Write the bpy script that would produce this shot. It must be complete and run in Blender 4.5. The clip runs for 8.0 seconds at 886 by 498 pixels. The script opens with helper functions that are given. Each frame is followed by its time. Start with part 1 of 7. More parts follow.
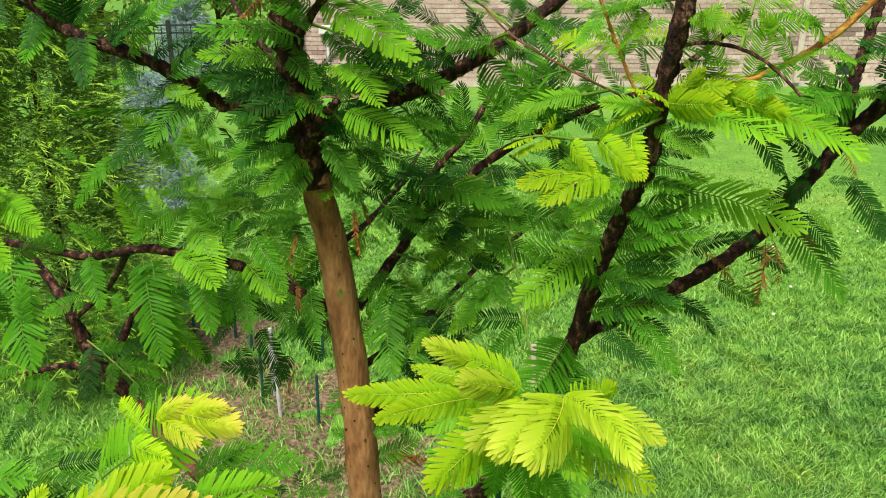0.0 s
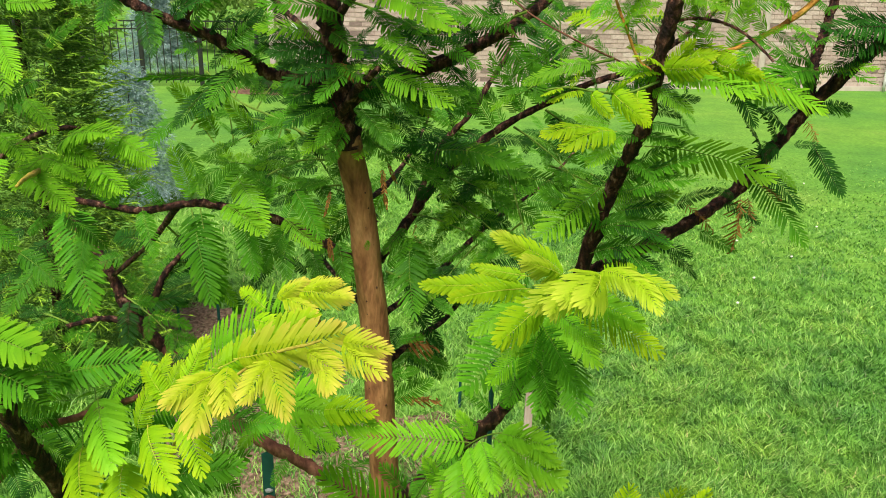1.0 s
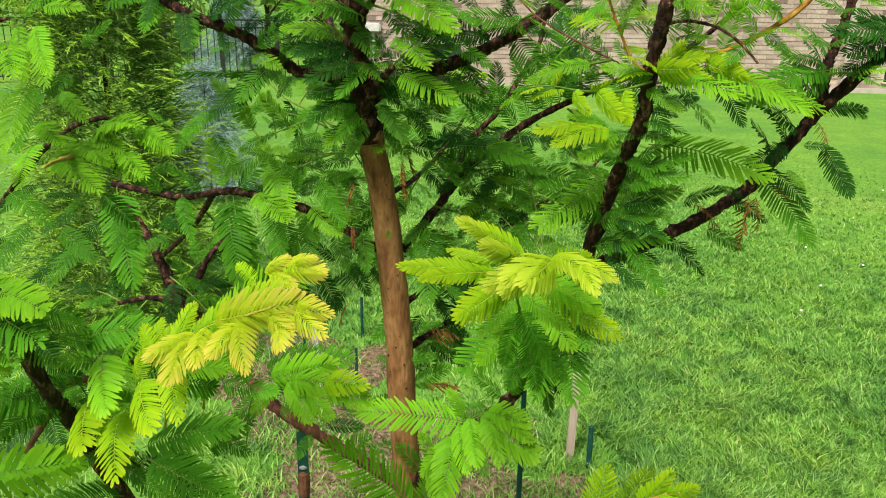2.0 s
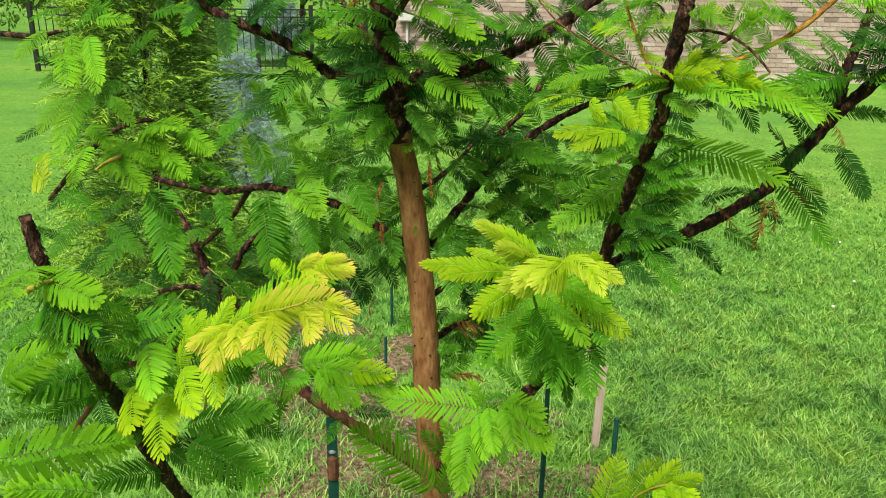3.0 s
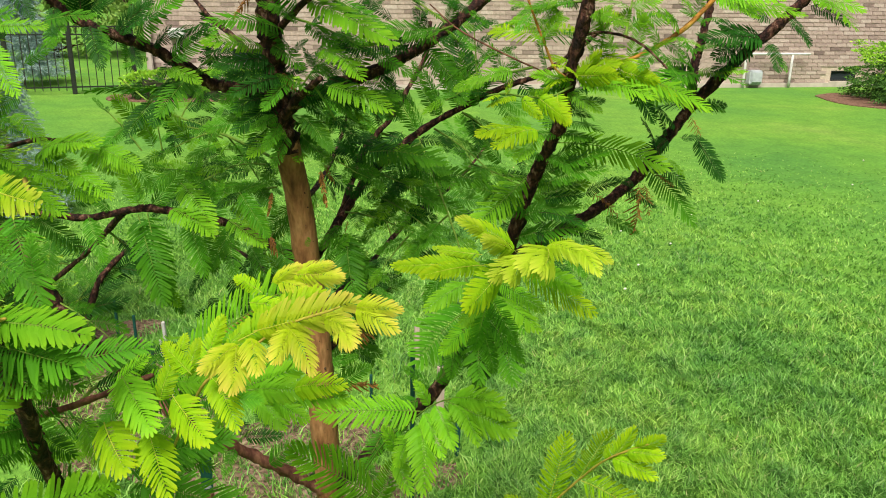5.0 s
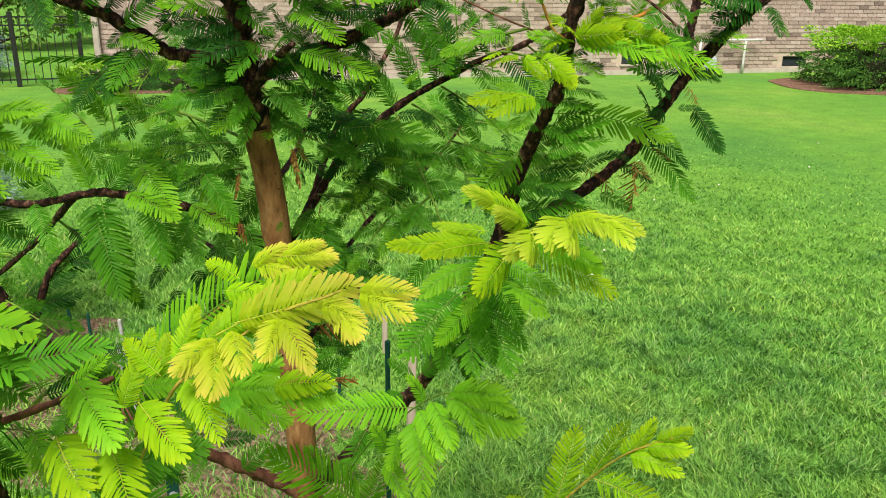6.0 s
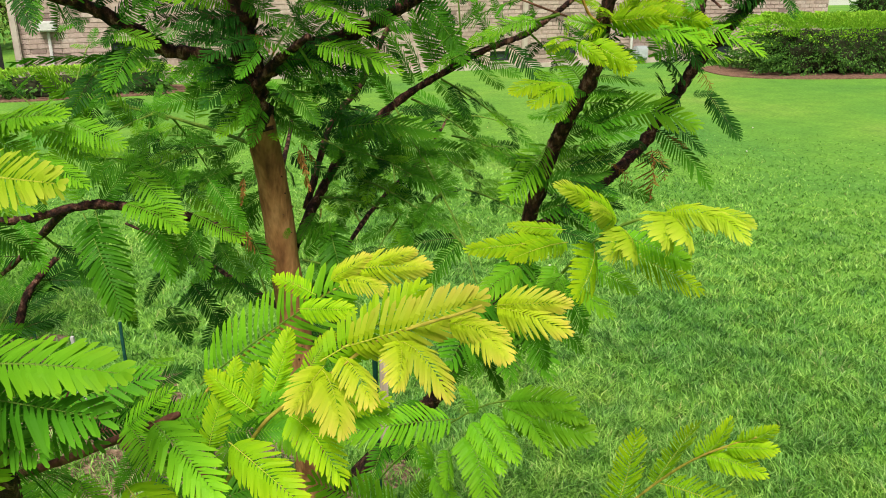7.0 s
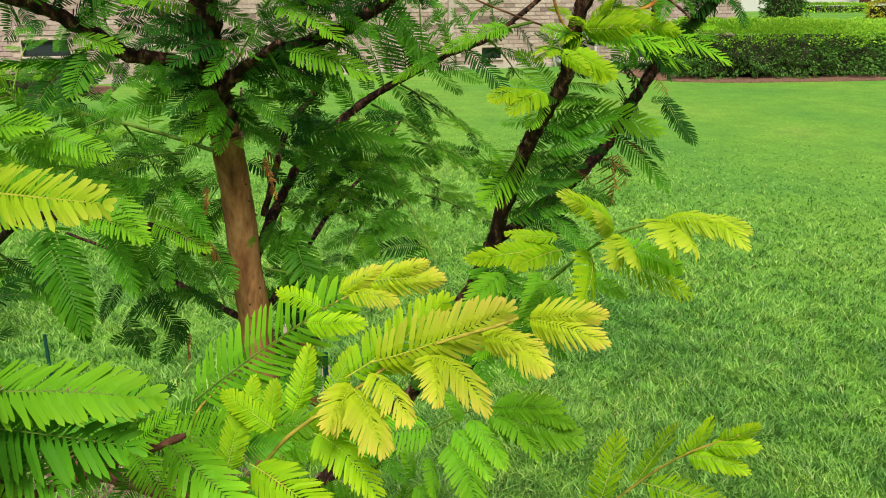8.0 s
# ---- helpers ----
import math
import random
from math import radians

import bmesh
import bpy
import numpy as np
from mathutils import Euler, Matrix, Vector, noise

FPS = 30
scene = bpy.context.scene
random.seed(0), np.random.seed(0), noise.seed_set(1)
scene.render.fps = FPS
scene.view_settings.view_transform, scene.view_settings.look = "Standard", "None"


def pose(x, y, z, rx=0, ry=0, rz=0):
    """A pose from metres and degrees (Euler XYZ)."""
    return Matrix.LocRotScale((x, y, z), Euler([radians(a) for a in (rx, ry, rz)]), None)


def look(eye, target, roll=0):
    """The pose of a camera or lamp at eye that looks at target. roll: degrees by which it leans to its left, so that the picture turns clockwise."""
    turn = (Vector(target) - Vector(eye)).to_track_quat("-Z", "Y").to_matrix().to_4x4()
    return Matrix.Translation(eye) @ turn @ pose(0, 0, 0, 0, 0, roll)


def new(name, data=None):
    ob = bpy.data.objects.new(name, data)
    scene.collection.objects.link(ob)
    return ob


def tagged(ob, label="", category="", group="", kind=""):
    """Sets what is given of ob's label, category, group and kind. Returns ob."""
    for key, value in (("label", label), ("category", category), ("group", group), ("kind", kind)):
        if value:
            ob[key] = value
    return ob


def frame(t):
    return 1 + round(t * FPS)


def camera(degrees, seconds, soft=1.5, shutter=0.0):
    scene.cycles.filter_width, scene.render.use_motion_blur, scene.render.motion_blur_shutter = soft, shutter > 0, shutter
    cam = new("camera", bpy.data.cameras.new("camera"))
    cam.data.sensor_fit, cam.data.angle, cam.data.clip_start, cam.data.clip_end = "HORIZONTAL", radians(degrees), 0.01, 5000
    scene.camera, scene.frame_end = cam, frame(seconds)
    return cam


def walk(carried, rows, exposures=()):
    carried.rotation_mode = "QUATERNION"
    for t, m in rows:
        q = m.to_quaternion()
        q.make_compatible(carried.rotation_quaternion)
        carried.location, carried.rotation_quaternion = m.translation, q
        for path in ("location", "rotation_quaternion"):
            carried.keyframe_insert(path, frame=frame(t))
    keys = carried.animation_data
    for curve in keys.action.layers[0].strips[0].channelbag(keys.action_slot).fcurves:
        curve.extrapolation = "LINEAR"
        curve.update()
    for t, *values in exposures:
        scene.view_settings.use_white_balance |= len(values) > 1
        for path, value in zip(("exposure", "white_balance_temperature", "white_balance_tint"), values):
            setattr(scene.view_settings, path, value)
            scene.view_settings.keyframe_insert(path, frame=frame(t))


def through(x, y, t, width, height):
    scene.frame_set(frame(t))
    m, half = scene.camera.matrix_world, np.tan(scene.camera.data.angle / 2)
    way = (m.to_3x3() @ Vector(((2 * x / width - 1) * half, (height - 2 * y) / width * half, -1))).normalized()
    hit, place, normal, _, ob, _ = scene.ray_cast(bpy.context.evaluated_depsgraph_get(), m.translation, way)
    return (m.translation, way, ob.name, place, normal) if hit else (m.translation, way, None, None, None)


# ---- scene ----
cam = camera(58.3, 8.0, soft=1.0)
PATH = [
    (0, (-0.017, -0.01, 1.504), (-0.003, 1.887, 0.872), -0.0),
    (0.5, (-0.059, -0.072, 1.501), (0.011, 1.816, 0.846), 0.1),
    (1, (-0.076, -0.13, 1.488), (0.021, 1.766, 0.86), 1.0),
    (1.5, (-0.047, -0.15, 1.489), (0.005, 1.747, 0.858), 1.0),
    (2, (-0.01, -0.176, 1.493), (-0.091, 1.72, 0.861), 0.9),
    (3.3, (0.0, -0.211, 1.515), (-0.16, 1.67, 0.852), 0.8),
    (3.5, (-0.023, -0.209, 1.515), (-0.075, 1.681, 0.86), 1.2),
    (4, (-0.078, -0.216, 1.512), (0.051, 1.678, 0.883), 1.3),
    (4.5, (-0.107, -0.215, 1.508), (0.169, 1.669, 0.895), 1.2),
    (5, (-0.14, -0.212, 1.502), (0.232, 1.654, 0.884), 1.0),
    (5.2, (-0.159, -0.209, 1.494), (0.26, 1.646, 0.875), 1.2),
    (6.3, (-0.152, -0.116, 1.466), (0.319, 1.717, 0.818), 0.8),
    (6.5, (-0.15, -0.106, 1.465), (0.289, 1.732, 0.809), 0.7),
    (7, (-0.23, -0.074, 1.46), (0.386, 1.716, 0.813), -0.3),
    (7.5, (-0.29, -0.061, 1.46), (0.586, 1.615, 0.811), 0.9),
    (8, (-0.271, -0.054, 1.464), (0.516, 1.668, 0.822), 0.6),
]
EXPOSURES = [(0.0, 0.93), (1.0, 0.89), (4.0, 0.83), (5.0, 0.84), (6.5, 0.83), (7.5, 0.72), (8.0, 0.71)]
walk(cam, [(t, look(eye, target, roll)) for t, eye, target, roll in PATH], EXPOSURES)

# ---- world, sun and exposure ----
world = bpy.data.worlds.new("overcast_sky")
scene.world = world
world.use_nodes = True
wn = world.node_tree.nodes
sky = wn.new("ShaderNodeTexSky")
sky.sky_type = "NISHITA"
sky.sun_disc = False
sky.sun_elevation, sky.sun_rotation = radians(58), radians(200)
sky.air_density, sky.dust_density, sky.ozone_density = 0.8, 8.0, 0.0
wn["Background"].inputs["Strength"].default_value = 0.049
world.node_tree.links.new(sky.outputs[0], wn["Background"].inputs["Color"])
sun_data = bpy.data.lights.new("sun", "SUN")
sun_data.energy, sun_data.angle, sun_data.color = 2.75, radians(24), (1.0, 0.95, 0.86)
sun = new("sun", sun_data)
sun.matrix_world = look((-3, -6, 12), (0, 1, 0))


# ---- materials ----
def material(name, rough=0.6):
    m = bpy.data.materials.new(name)
    m.use_nodes = True
    nodes, links = m.node_tree.nodes, m.node_tree.links
    shader = nodes["Principled BSDF"]
    shader.inputs["Roughness"].default_value = rough
    shader.inputs["Specular IOR Level"].default_value = 0.5 if rough < 0.5 else 0.2
    return m, nodes, links, shader


def noise_node(nodes, links, scale, detail=4.0, stretch=None, source="Object"):
    co = nodes.new("ShaderNodeTexCoord")
    out = co.outputs[source]
    if stretch:
        mp = nodes.new("ShaderNodeMapping")
        mp.inputs["Scale"].default_value = stretch
        links.new(out, mp.inputs["Vector"])
        out = mp.outputs[0]
    n = nodes.new("ShaderNodeTexNoise")
    n.inputs["Scale"].default_value, n.inputs["Detail"].default_value = scale, detail
    links.new(out, n.inputs["Vector"])
    return n.outputs["Fac"]


def ramp(nodes, links, fac, stops):
    r = nodes.new("ShaderNodeValToRGB")
    els = r.color_ramp.elements
    while len(els) < len(stops):
        els.new(0.5)
    for e, (at, c) in zip(els, stops):
        e.position, e.color = at, (*c, 1)
    links.new(fac, r.inputs[0])
    return r.outputs[0]


def mix(nodes, links, fac, a, b, blend="MIX"):
    m = nodes.new("ShaderNodeMix")
    m.data_type, m.blend_type = "RGBA", blend
    for sock, val in ((m.inputs["Factor"], fac), (m.inputs[6], a), (m.inputs[7], b)):
        if isinstance(val, (int, float)):
            sock.default_value = val
        elif isinstance(val, tuple):
            sock.default_value = (*val, 1)
        else:
            links.new(val, sock)
    return m.outputs[2]


def bump(nodes, links, shader, height, strength, distance):
    b = nodes.new("ShaderNodeBump")
    b.inputs["Strength"].default_value, b.inputs["Distance"].default_value = strength, distance
    links.new(height, b.inputs["Height"])
    links.new(b.outputs[0], shader.inputs["Normal"])


def leaf_material(name, base, tip, through=0.24, rough=0.5, vary=0.5):
    """Needles: colour from the foot to the tip of a spray, with patches between sprays."""
    m, nodes, links, shader = material(name, rough)
    along = nodes.new("ShaderNodeAttribute")
    along.attribute_name = "along"
    geo = nodes.new("ShaderNodeNewGeometry")
    info = nodes.new("ShaderNodeObjectInfo")
    big = nodes.new("ShaderNodeTexNoise")
    big.inputs["Scale"].default_value = 14.0
    links.new(geo.outputs["Position"], big.inputs["Vector"])
    add = nodes.new("ShaderNodeMath")
    add.operation = "MULTIPLY_ADD"
    links.new(info.outputs["Random"], add.inputs[0])
    add.inputs[1].default_value = 0.4
    links.new(big.outputs["Fac"], add.inputs[2])
    late = nodes.new("ShaderNodeMath")
    late.operation = "POWER"
    links.new(along.outputs["Fac"], late.inputs[0])
    late.inputs[1].default_value = 1.7
    col = mix(nodes, links, late.outputs[0], base, tip)
    shade = ramp(nodes, links, add.outputs[0], [(0.3, (1 - vary,) * 3), (0.95, (1 + 0.0,) * 3)])
    col = mix(nodes, links, 1.0, col, shade, "MULTIPLY")
    isl = ramp(nodes, links, geo.outputs["Random Per Island"], [(0.0, (0.82, 0.86, 0.8)), (1.0, (1, 1, 1))])
    col = mix(nodes, links, 1.0, col, isl, "MULTIPLY")
    links.new(col, shader.inputs["Base Color"])
    shader.inputs["Specular IOR Level"].default_value = 0.07
    tr = nodes.new("ShaderNodeBsdfTranslucent")
    warm = mix(nodes, links, 1.0, col, (1.0, 1.0, 0.55), "MULTIPLY")
    links.new(warm, tr.inputs["Color"])
    ms = nodes.new("ShaderNodeMixShader")
    ms.inputs[0].default_value = through
    links.new(shader.outputs[0], ms.inputs[1])
    links.new(tr.outputs[0], ms.inputs[2])
    links.new(ms.outputs[0], nodes["Material Output"].inputs["Surface"])
    return m


# DARK: dark green needles, coloured deeper still to stand for shade inside the crown
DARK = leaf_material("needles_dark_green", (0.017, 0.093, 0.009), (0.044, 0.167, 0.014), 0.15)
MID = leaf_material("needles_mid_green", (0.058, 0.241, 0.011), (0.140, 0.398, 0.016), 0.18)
FRESH = leaf_material("needles_fresh_green", (0.15, 0.435, 0.015), (0.29, 0.574, 0.02), 0.22)
YOUNG = leaf_material("needles_yellow_green", (0.28, 0.564, 0.010), (0.55, 0.703, 0.016), 0.36, 0.5, 0.4)
NEW = leaf_material("needles_new_yellow", (0.45, 0.629, 0.012), (0.86, 0.647, 0.13), 0.4, 0.5, 0.3)
LIME = leaf_material("needles_new_lime", (0.38, 0.611, 0.012), (0.70, 0.740, 0.09), 0.4, 0.5, 0.3)
DEAD = leaf_material("needles_withered", (0.42, 0.18, 0.055), (0.55, 0.26, 0.08), 0.15, 0.8)
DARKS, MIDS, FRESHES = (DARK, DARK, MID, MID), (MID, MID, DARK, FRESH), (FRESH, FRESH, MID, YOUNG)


def bark_material(name, stops, scale, stretch, depth):
    m, nodes, links, shader = material(name, 0.75)
    a = noise_node(nodes, links, scale, 6, stretch)
    fine = noise_node(nodes, links, scale * 5, 5, stretch)
    col = ramp(nodes, links, a, stops)
    f = ramp(nodes, links, fine, [(0.3, (0.66, 0.62, 0.58)), (0.62, (1.12, 1.08, 1.04))])
    links.new(mix(nodes, links, 1.0, col, f, "MULTIPLY"), shader.inputs["Base Color"])
    h = nodes.new("ShaderNodeMath")
    h.operation = "ADD"
    links.new(a, h.inputs[0])
    links.new(fine, h.inputs[1])
    bump(nodes, links, shader, h.outputs[0], 0.7, depth)
    return m


TRUNK_BARK = bark_material("trunk_bark", [(0.24, (0.075, 0.030, 0.016)), (0.37, (0.21, 0.092, 0.040)), (0.53, (0.34, 0.168, 0.074)), (0.70, (0.45, 0.255, 0.125)), (0.82, (0.18, 0.075, 0.036))], 46, (1, 1, 0.30), 0.003)
BARK = bark_material("branch_bark", [(0.34, (0.010, 0.006, 0.005)), (0.48, (0.038, 0.017, 0.013)), (0.58, (0.10, 0.042, 0.028)), (0.65, (0.25, 0.15, 0.11)), (0.71, (0.06, 0.026, 0.02))], 150, (1, 1, 0.5), 0.006)
REDBARK = bark_material("smooth_red_bark", [(0.3, (0.05, 0.02, 0.014)), (0.52, (0.13, 0.055, 0.035)), (0.72, (0.24, 0.12, 0.075))], 60, (1, 1, 0.5), 0.002)
ORANGE = bark_material("twig_orange_bark", [(0.3, (0.17, 0.075, 0.018)), (0.5, (0.42, 0.20, 0.035)), (0.72, (0.60, 0.37, 0.09))], 60, (1, 1, 1), 0.002)
STEM = bark_material("tan_shoot_stem", [(0.3, (0.32, 0.33, 0.04)), (0.6, (0.42, 0.33, 0.06)), (0.8, (0.42, 0.23, 0.08))], 40, (1, 1, 1), 0.0008)


PALESTEM = bark_material("pale_leaf_stem", [(0.3, (0.42, 0.50, 0.04)), (0.6, (0.55, 0.58, 0.08)), (0.8, (0.58, 0.50, 0.12))], 40, (1, 1, 1), 0.0005)
LEAFSTEM = bark_material("leaf_stem", [(0.3, (0.10, 0.20, 0.03)), (0.6, (0.16, 0.28, 0.035)), (0.8, (0.22, 0.24, 0.05))], 40, (1, 1, 1), 0.0008)


# ---- mesh helpers ----
def mesh_of(name, verts, faces, mats, index=None, smooth=False):
    me = bpy.data.meshes.new(name)
    me.from_pydata(verts, [], faces)
    for m in mats:
        me.materials.append(m)
    if index is not None:
        me.polygons.foreach_set("material_index", index)
    if smooth:
        me.polygons.foreach_set("use_smooth", [True] * len(me.polygons))
    me.update()
    return me


def part(name, me, parent, label=""):
    ob = new(name, me)
    ob.parent = parent
    return tagged(ob, label) if label else ob


def glide(pts, steps):
    """A smooth line through the points (Catmull-Rom)."""
    p = [np.array(q, float) for q in pts]
    p = [2 * p[0] - p[1], *p, 2 * p[-1] - p[-2]]
    out = []
    for i in range(1, len(p) - 2):
        for k in range(steps):
            t = k / steps
            a, b, c, d = p[i - 1], p[i], p[i + 1], p[i + 2]
            out.append(0.5 * (2 * b + (c - a) * t + (2 * a - 5 * b + 4 * c - d) * t * t + (3 * b - a - 3 * c + d) * t ** 3))
    out.append(p[-2])
    return np.array(out)


def unit(v):
    return v / (np.linalg.norm(v) + 1e-9)


def tube(line, r0, r1, sides=8, rough=0.0, seed=0, knots=0):
    """Rounded stem along a line, tapering from r0 to r1, with an uneven skin."""
    verts, faces = [], []
    n = len(line)
    side = unit(np.cross(unit(line[1] - line[0]), (0.3, 0.2, 0.93)))
    for i, p in enumerate(line):
        d = unit(line[min(i + 1, n - 1)] - line[max(i - 1, 0)])
        side = unit(side - d * side.dot(d))
        up = np.cross(d, side)
        r = r0 + (r1 - r0) * i / (n - 1)
        for k in range(sides):
            a = 2 * math.pi * k / sides
            o = math.cos(a) * side + math.sin(a) * up
            bumpy = 1 + rough * noise.noise(Vector((o[0] * 2 + seed, o[1] * 2 + i * 0.45, o[2] * 2 + i * 0.31)))
            if knots and i % knots == 0:
                bumpy += 0.10
            verts.append(p + o * r * bumpy)
        if i:
            for k in range(sides):
                b, c = (i - 1) * sides, i * sides
                faces.append((b + k, b + (k + 1) % sides, c + (k + 1) % sides, c + k))
    verts.append(line[-1] + unit(line[-1] - line[-2]) * r1 * 0.6)
    for k in range(sides):
        faces.append(((n - 1) * sides + k, (n - 1) * sides + (k + 1) % sides, n * sides))
    faces.append(tuple(reversed(range(sides))))
    return verts, faces


# ---- sprays of needles, unit length along x, face up z ----
def spray_arrays(kind, seed):
    rng = random.Random(f"{kind}{seed}")
    pairs, wide, wid, droop, a0, a1 = {
        "old": (25, 0.225, 0.0275, 0.16, 72, 38), "feather": (27, 0.21, 0.0225, 0.10, 66, 42), "young": (24, 0.240, 0.0365, 0.30, 68, 36),
        "slim": (34, 0.15, 0.0255, 0.10, 60, 36), "new": (20, 0.29, 0.0410, 0.42, 64, 24), "dead": (16, 0.13, 0.03, 0.25, 40, 20)}[kind]
    droop *= rng.uniform(0.3, 1.6)
    bend = rng.uniform(-0.10, 0.10)
    verts, faces, along, index = [], [], [], []

    def spine(u):
        return np.array((u, bend * (u * u - u), 1.5 * droop * (u - u * u) - 0.15 * droop * u))

    for i in range(pairs):
        u = 0.05 + 0.95 * (i + 0.5) / pairs
        ln = wide * min(1, 0.45 + u * 3.2) * (1 - 0.62 * max(0, (u - 0.62) / 0.38) ** 1.5)
        ang = radians(a0 + (a1 - a0) * u ** 1.4)
        for s in (-1, 1):
            if rng.random() < 0.015:
                continue
            a = ang + radians(rng.uniform(-5, 5))
            if i == pairs - 1:
                a *= 0.5
            l = ln * rng.uniform(0.86, 1.08)
            d = np.array((math.cos(a), s * math.sin(a), 0))
            q = np.array((-d[1], d[0], 0))
            lift, fall = rng.uniform(0.02, 0.16), rng.uniform(0.10, 0.42) + (0.46 if kind == "new" else 0.24 if kind == "young" else 0.0)
            foot = spine(u - s * 0.004)
            if kind == "dead":
                lift, fall = rng.uniform(-0.9, 0.9), rng.uniform(-2, 3)
            k = len(verts)
            tw = rng.uniform(-0.35, 0.35)
            for f, w in ((0, 0.45), (0.3, 1.0), (0.88, 0.8)):
                c = foot + d * l * f + np.array((0, 0, l * (lift * f - fall * f * f)))
                c = c + np.array((0.10 * l * f * f, 0, 0))
                for e in (-1, 1):
                    verts.append(c + e * (q + np.array((0, 0, tw))) * wid * 0.5 * w)
                    along.append(0.45 * u + 0.55 * f * f)
            verts.append(foot + d * l + np.array((0.10 * l, 0, l * (lift - fall))))
            along.append(0.45 * u + 0.55)
            faces += [(k, k + 1, k + 3, k + 2), (k + 2, k + 3, k + 5, k + 4), (k + 4, k + 5, k + 6)]
            index += [0, 0, 0]
    line = np.array([spine(u) for u in np.linspace(0, 0.97, 6)])
    tv, tf = tube(line, 0.006, 0.002, 4)
    k = len(verts)
    verts += tv
    along += [0.3] * len(tv)
    faces += [tuple(a + k for a in f) for f in tf]
    index += [1] * len(tf)
    return np.array(verts), faces, along, index


KINDS = {k: [spray_arrays(k, s) for s in range(n)] for k, n in (("old", 9), ("feather", 5), ("young", 7), ("slim", 4), ("new", 7), ("dead", 4))}
RACHIS = {DARK: BARK, MID: LEAFSTEM, FRESH: LEAFSTEM, YOUNG: PALESTEM, NEW: PALESTEM, LIME: PALESTEM, DEAD: BARK}
SPRAY_MESHES = {}
luck = random.Random(5)


def spray_mesh(kind, number, tone):
    key = (kind, number, tone.name)
    if key not in SPRAY_MESHES:
        vs, fs, al, ix = KINDS[kind][number]
        me = mesh_of("leaf_spray", [tuple(v) for v in vs], fs, [tone, RACHIS[tone]], ix)
        at = me.attributes.new("along", "FLOAT", "POINT")
        at.data.foreach_set("value", al)
        SPRAY_MESHES[key] = me
    return SPRAY_MESHES[key]


def spray_pose(base, tip, side=0.0, front=False):
    b, t = np.array(base, float), np.array(tip, float)
    length = np.linalg.norm(t - b)
    x = (t - b) / length
    ref = np.array((0.03, -0.86, 0.50) if front else (0.05, -0.66, 0.74))
    if abs(x.dot(ref)) > 0.93:
        ref = np.array((0.6, -0.1, 0.8))
    z = unit(ref - x * x.dot(ref))
    y = np.cross(z, x)
    a = radians(side + luck.uniform(-16, 16))
    y, z = y * math.cos(a) + z * math.sin(a), z * math.cos(a) - y * math.sin(a)
    return Matrix(((*(x * 0 + np.array((x[0], y[0], z[0]))), b[0]), (x[1], y[1], z[1], b[1]), (x[2], y[2], z[2], b[2]), (0, 0, 0, 1))) @ Matrix.Scale(length, 4)


def spray(parent, base, tip, tone, side=0.0, kind="old"):
    """One flat spray of needles on a branch, from its foot to its tip."""
    if tone is YOUNG and kind == "old":
        kind = "young"
    ob = new("leaf_spray", spray_mesh(kind, luck.randrange(len(KINDS[kind])), tone))
    ob.parent = parent
    ob.matrix_world = spray_pose(base, tip, side, kind in ("new", "young", "slim", "feather"))
    return ob


BATCH = []


def loose_spray(base, tip, tone, side=0.0, kind="old"):
    BATCH.append((kind, luck.randrange(len(KINDS[kind])), tone, spray_pose(base, tip, side)))


# ---- the tree ----
tree = tagged(new("dawn_redwood_tree"), "young dawn redwood with a bare tan trunk and yellow new shoots", "tree")
TWIGS = []


def trunk_of(pts, r0, r1):
    line = glide(pts, 7)
    vs, fs = tube(line, r0, r1, 18, 0.10, 3)
    vs = [np.array(v) for v in vs]
    rng = random.Random(8)
    skin = len(fs)
    for _ in range(130):                       # bud scars and small knots
        i = rng.randrange(10, len(line) - 12)
        d = unit(line[i + 1] - line[i])
        a = rng.uniform(0, 6.283)
        o = unit(np.cross(d, (math.cos(a), math.sin(a), 0.1)))
        r = r0 + (r1 - r0) * i / (len(line) - 1)
        k, sz = len(vs), rng.uniform(0.0006, 0.0024)
        c = line[i] + o * r * 0.97
        s = unit(np.cross(o, d))
        vs += [c + s * sz, c + d * sz * 1.2, c - s * sz, c - d * sz * 1.2, c + o * sz * 1.3 - d * sz * 0.3]
        fs += [(k, k + 1, k + 4), (k + 1, k + 2, k + 4), (k + 2, k + 3, k + 4), (k + 3, k, k + 4)]
    return part("trunk", mesh_of("trunk", [tuple(v) for v in vs], fs, [TRUNK_BARK, BARK], [0] * skin + [1] * (len(fs) - skin), True), tree, "smooth tan-brown trunk bark with small scars")


def shoot_pieces(start, way, length, tones, size, rng):
    """A leafy side shoot: a thin stem with opposite sprays and one at its end."""
    sag = np.array((0, 0, -1.0))
    line = [start + way * length * u + sag * length * 0.18 * u * u for u in np.linspace(0, 1, 6)]
    TWIGS.append((line, 0.0016, 0.0007))
    n = max(2, int(length / 0.028))
    flat = unit(np.cross(way, (0.0, 0.0, 1.0)) + 1e-4)
    for i in range(n):
        u = (i + 0.6) / n
        p = start + way * length * u + sag * length * 0.18 * u * u
        for s in (-1, 1):
            l = size * (1 - 0.45 * u) * rng.uniform(0.75, 1.15)
            d = unit(way * rng.uniform(0.5, 0.95) + s * flat * 0.9 + sag * rng.uniform(0.0, 0.4))
            loose_spray(p, p + d * l, rng.choice(tones), rng.uniform(-15, 15))
    p = line[-1]
    loose_spray(p, p + unit(way + sag * 0.3) * size * 0.7, rng.choice(tones))


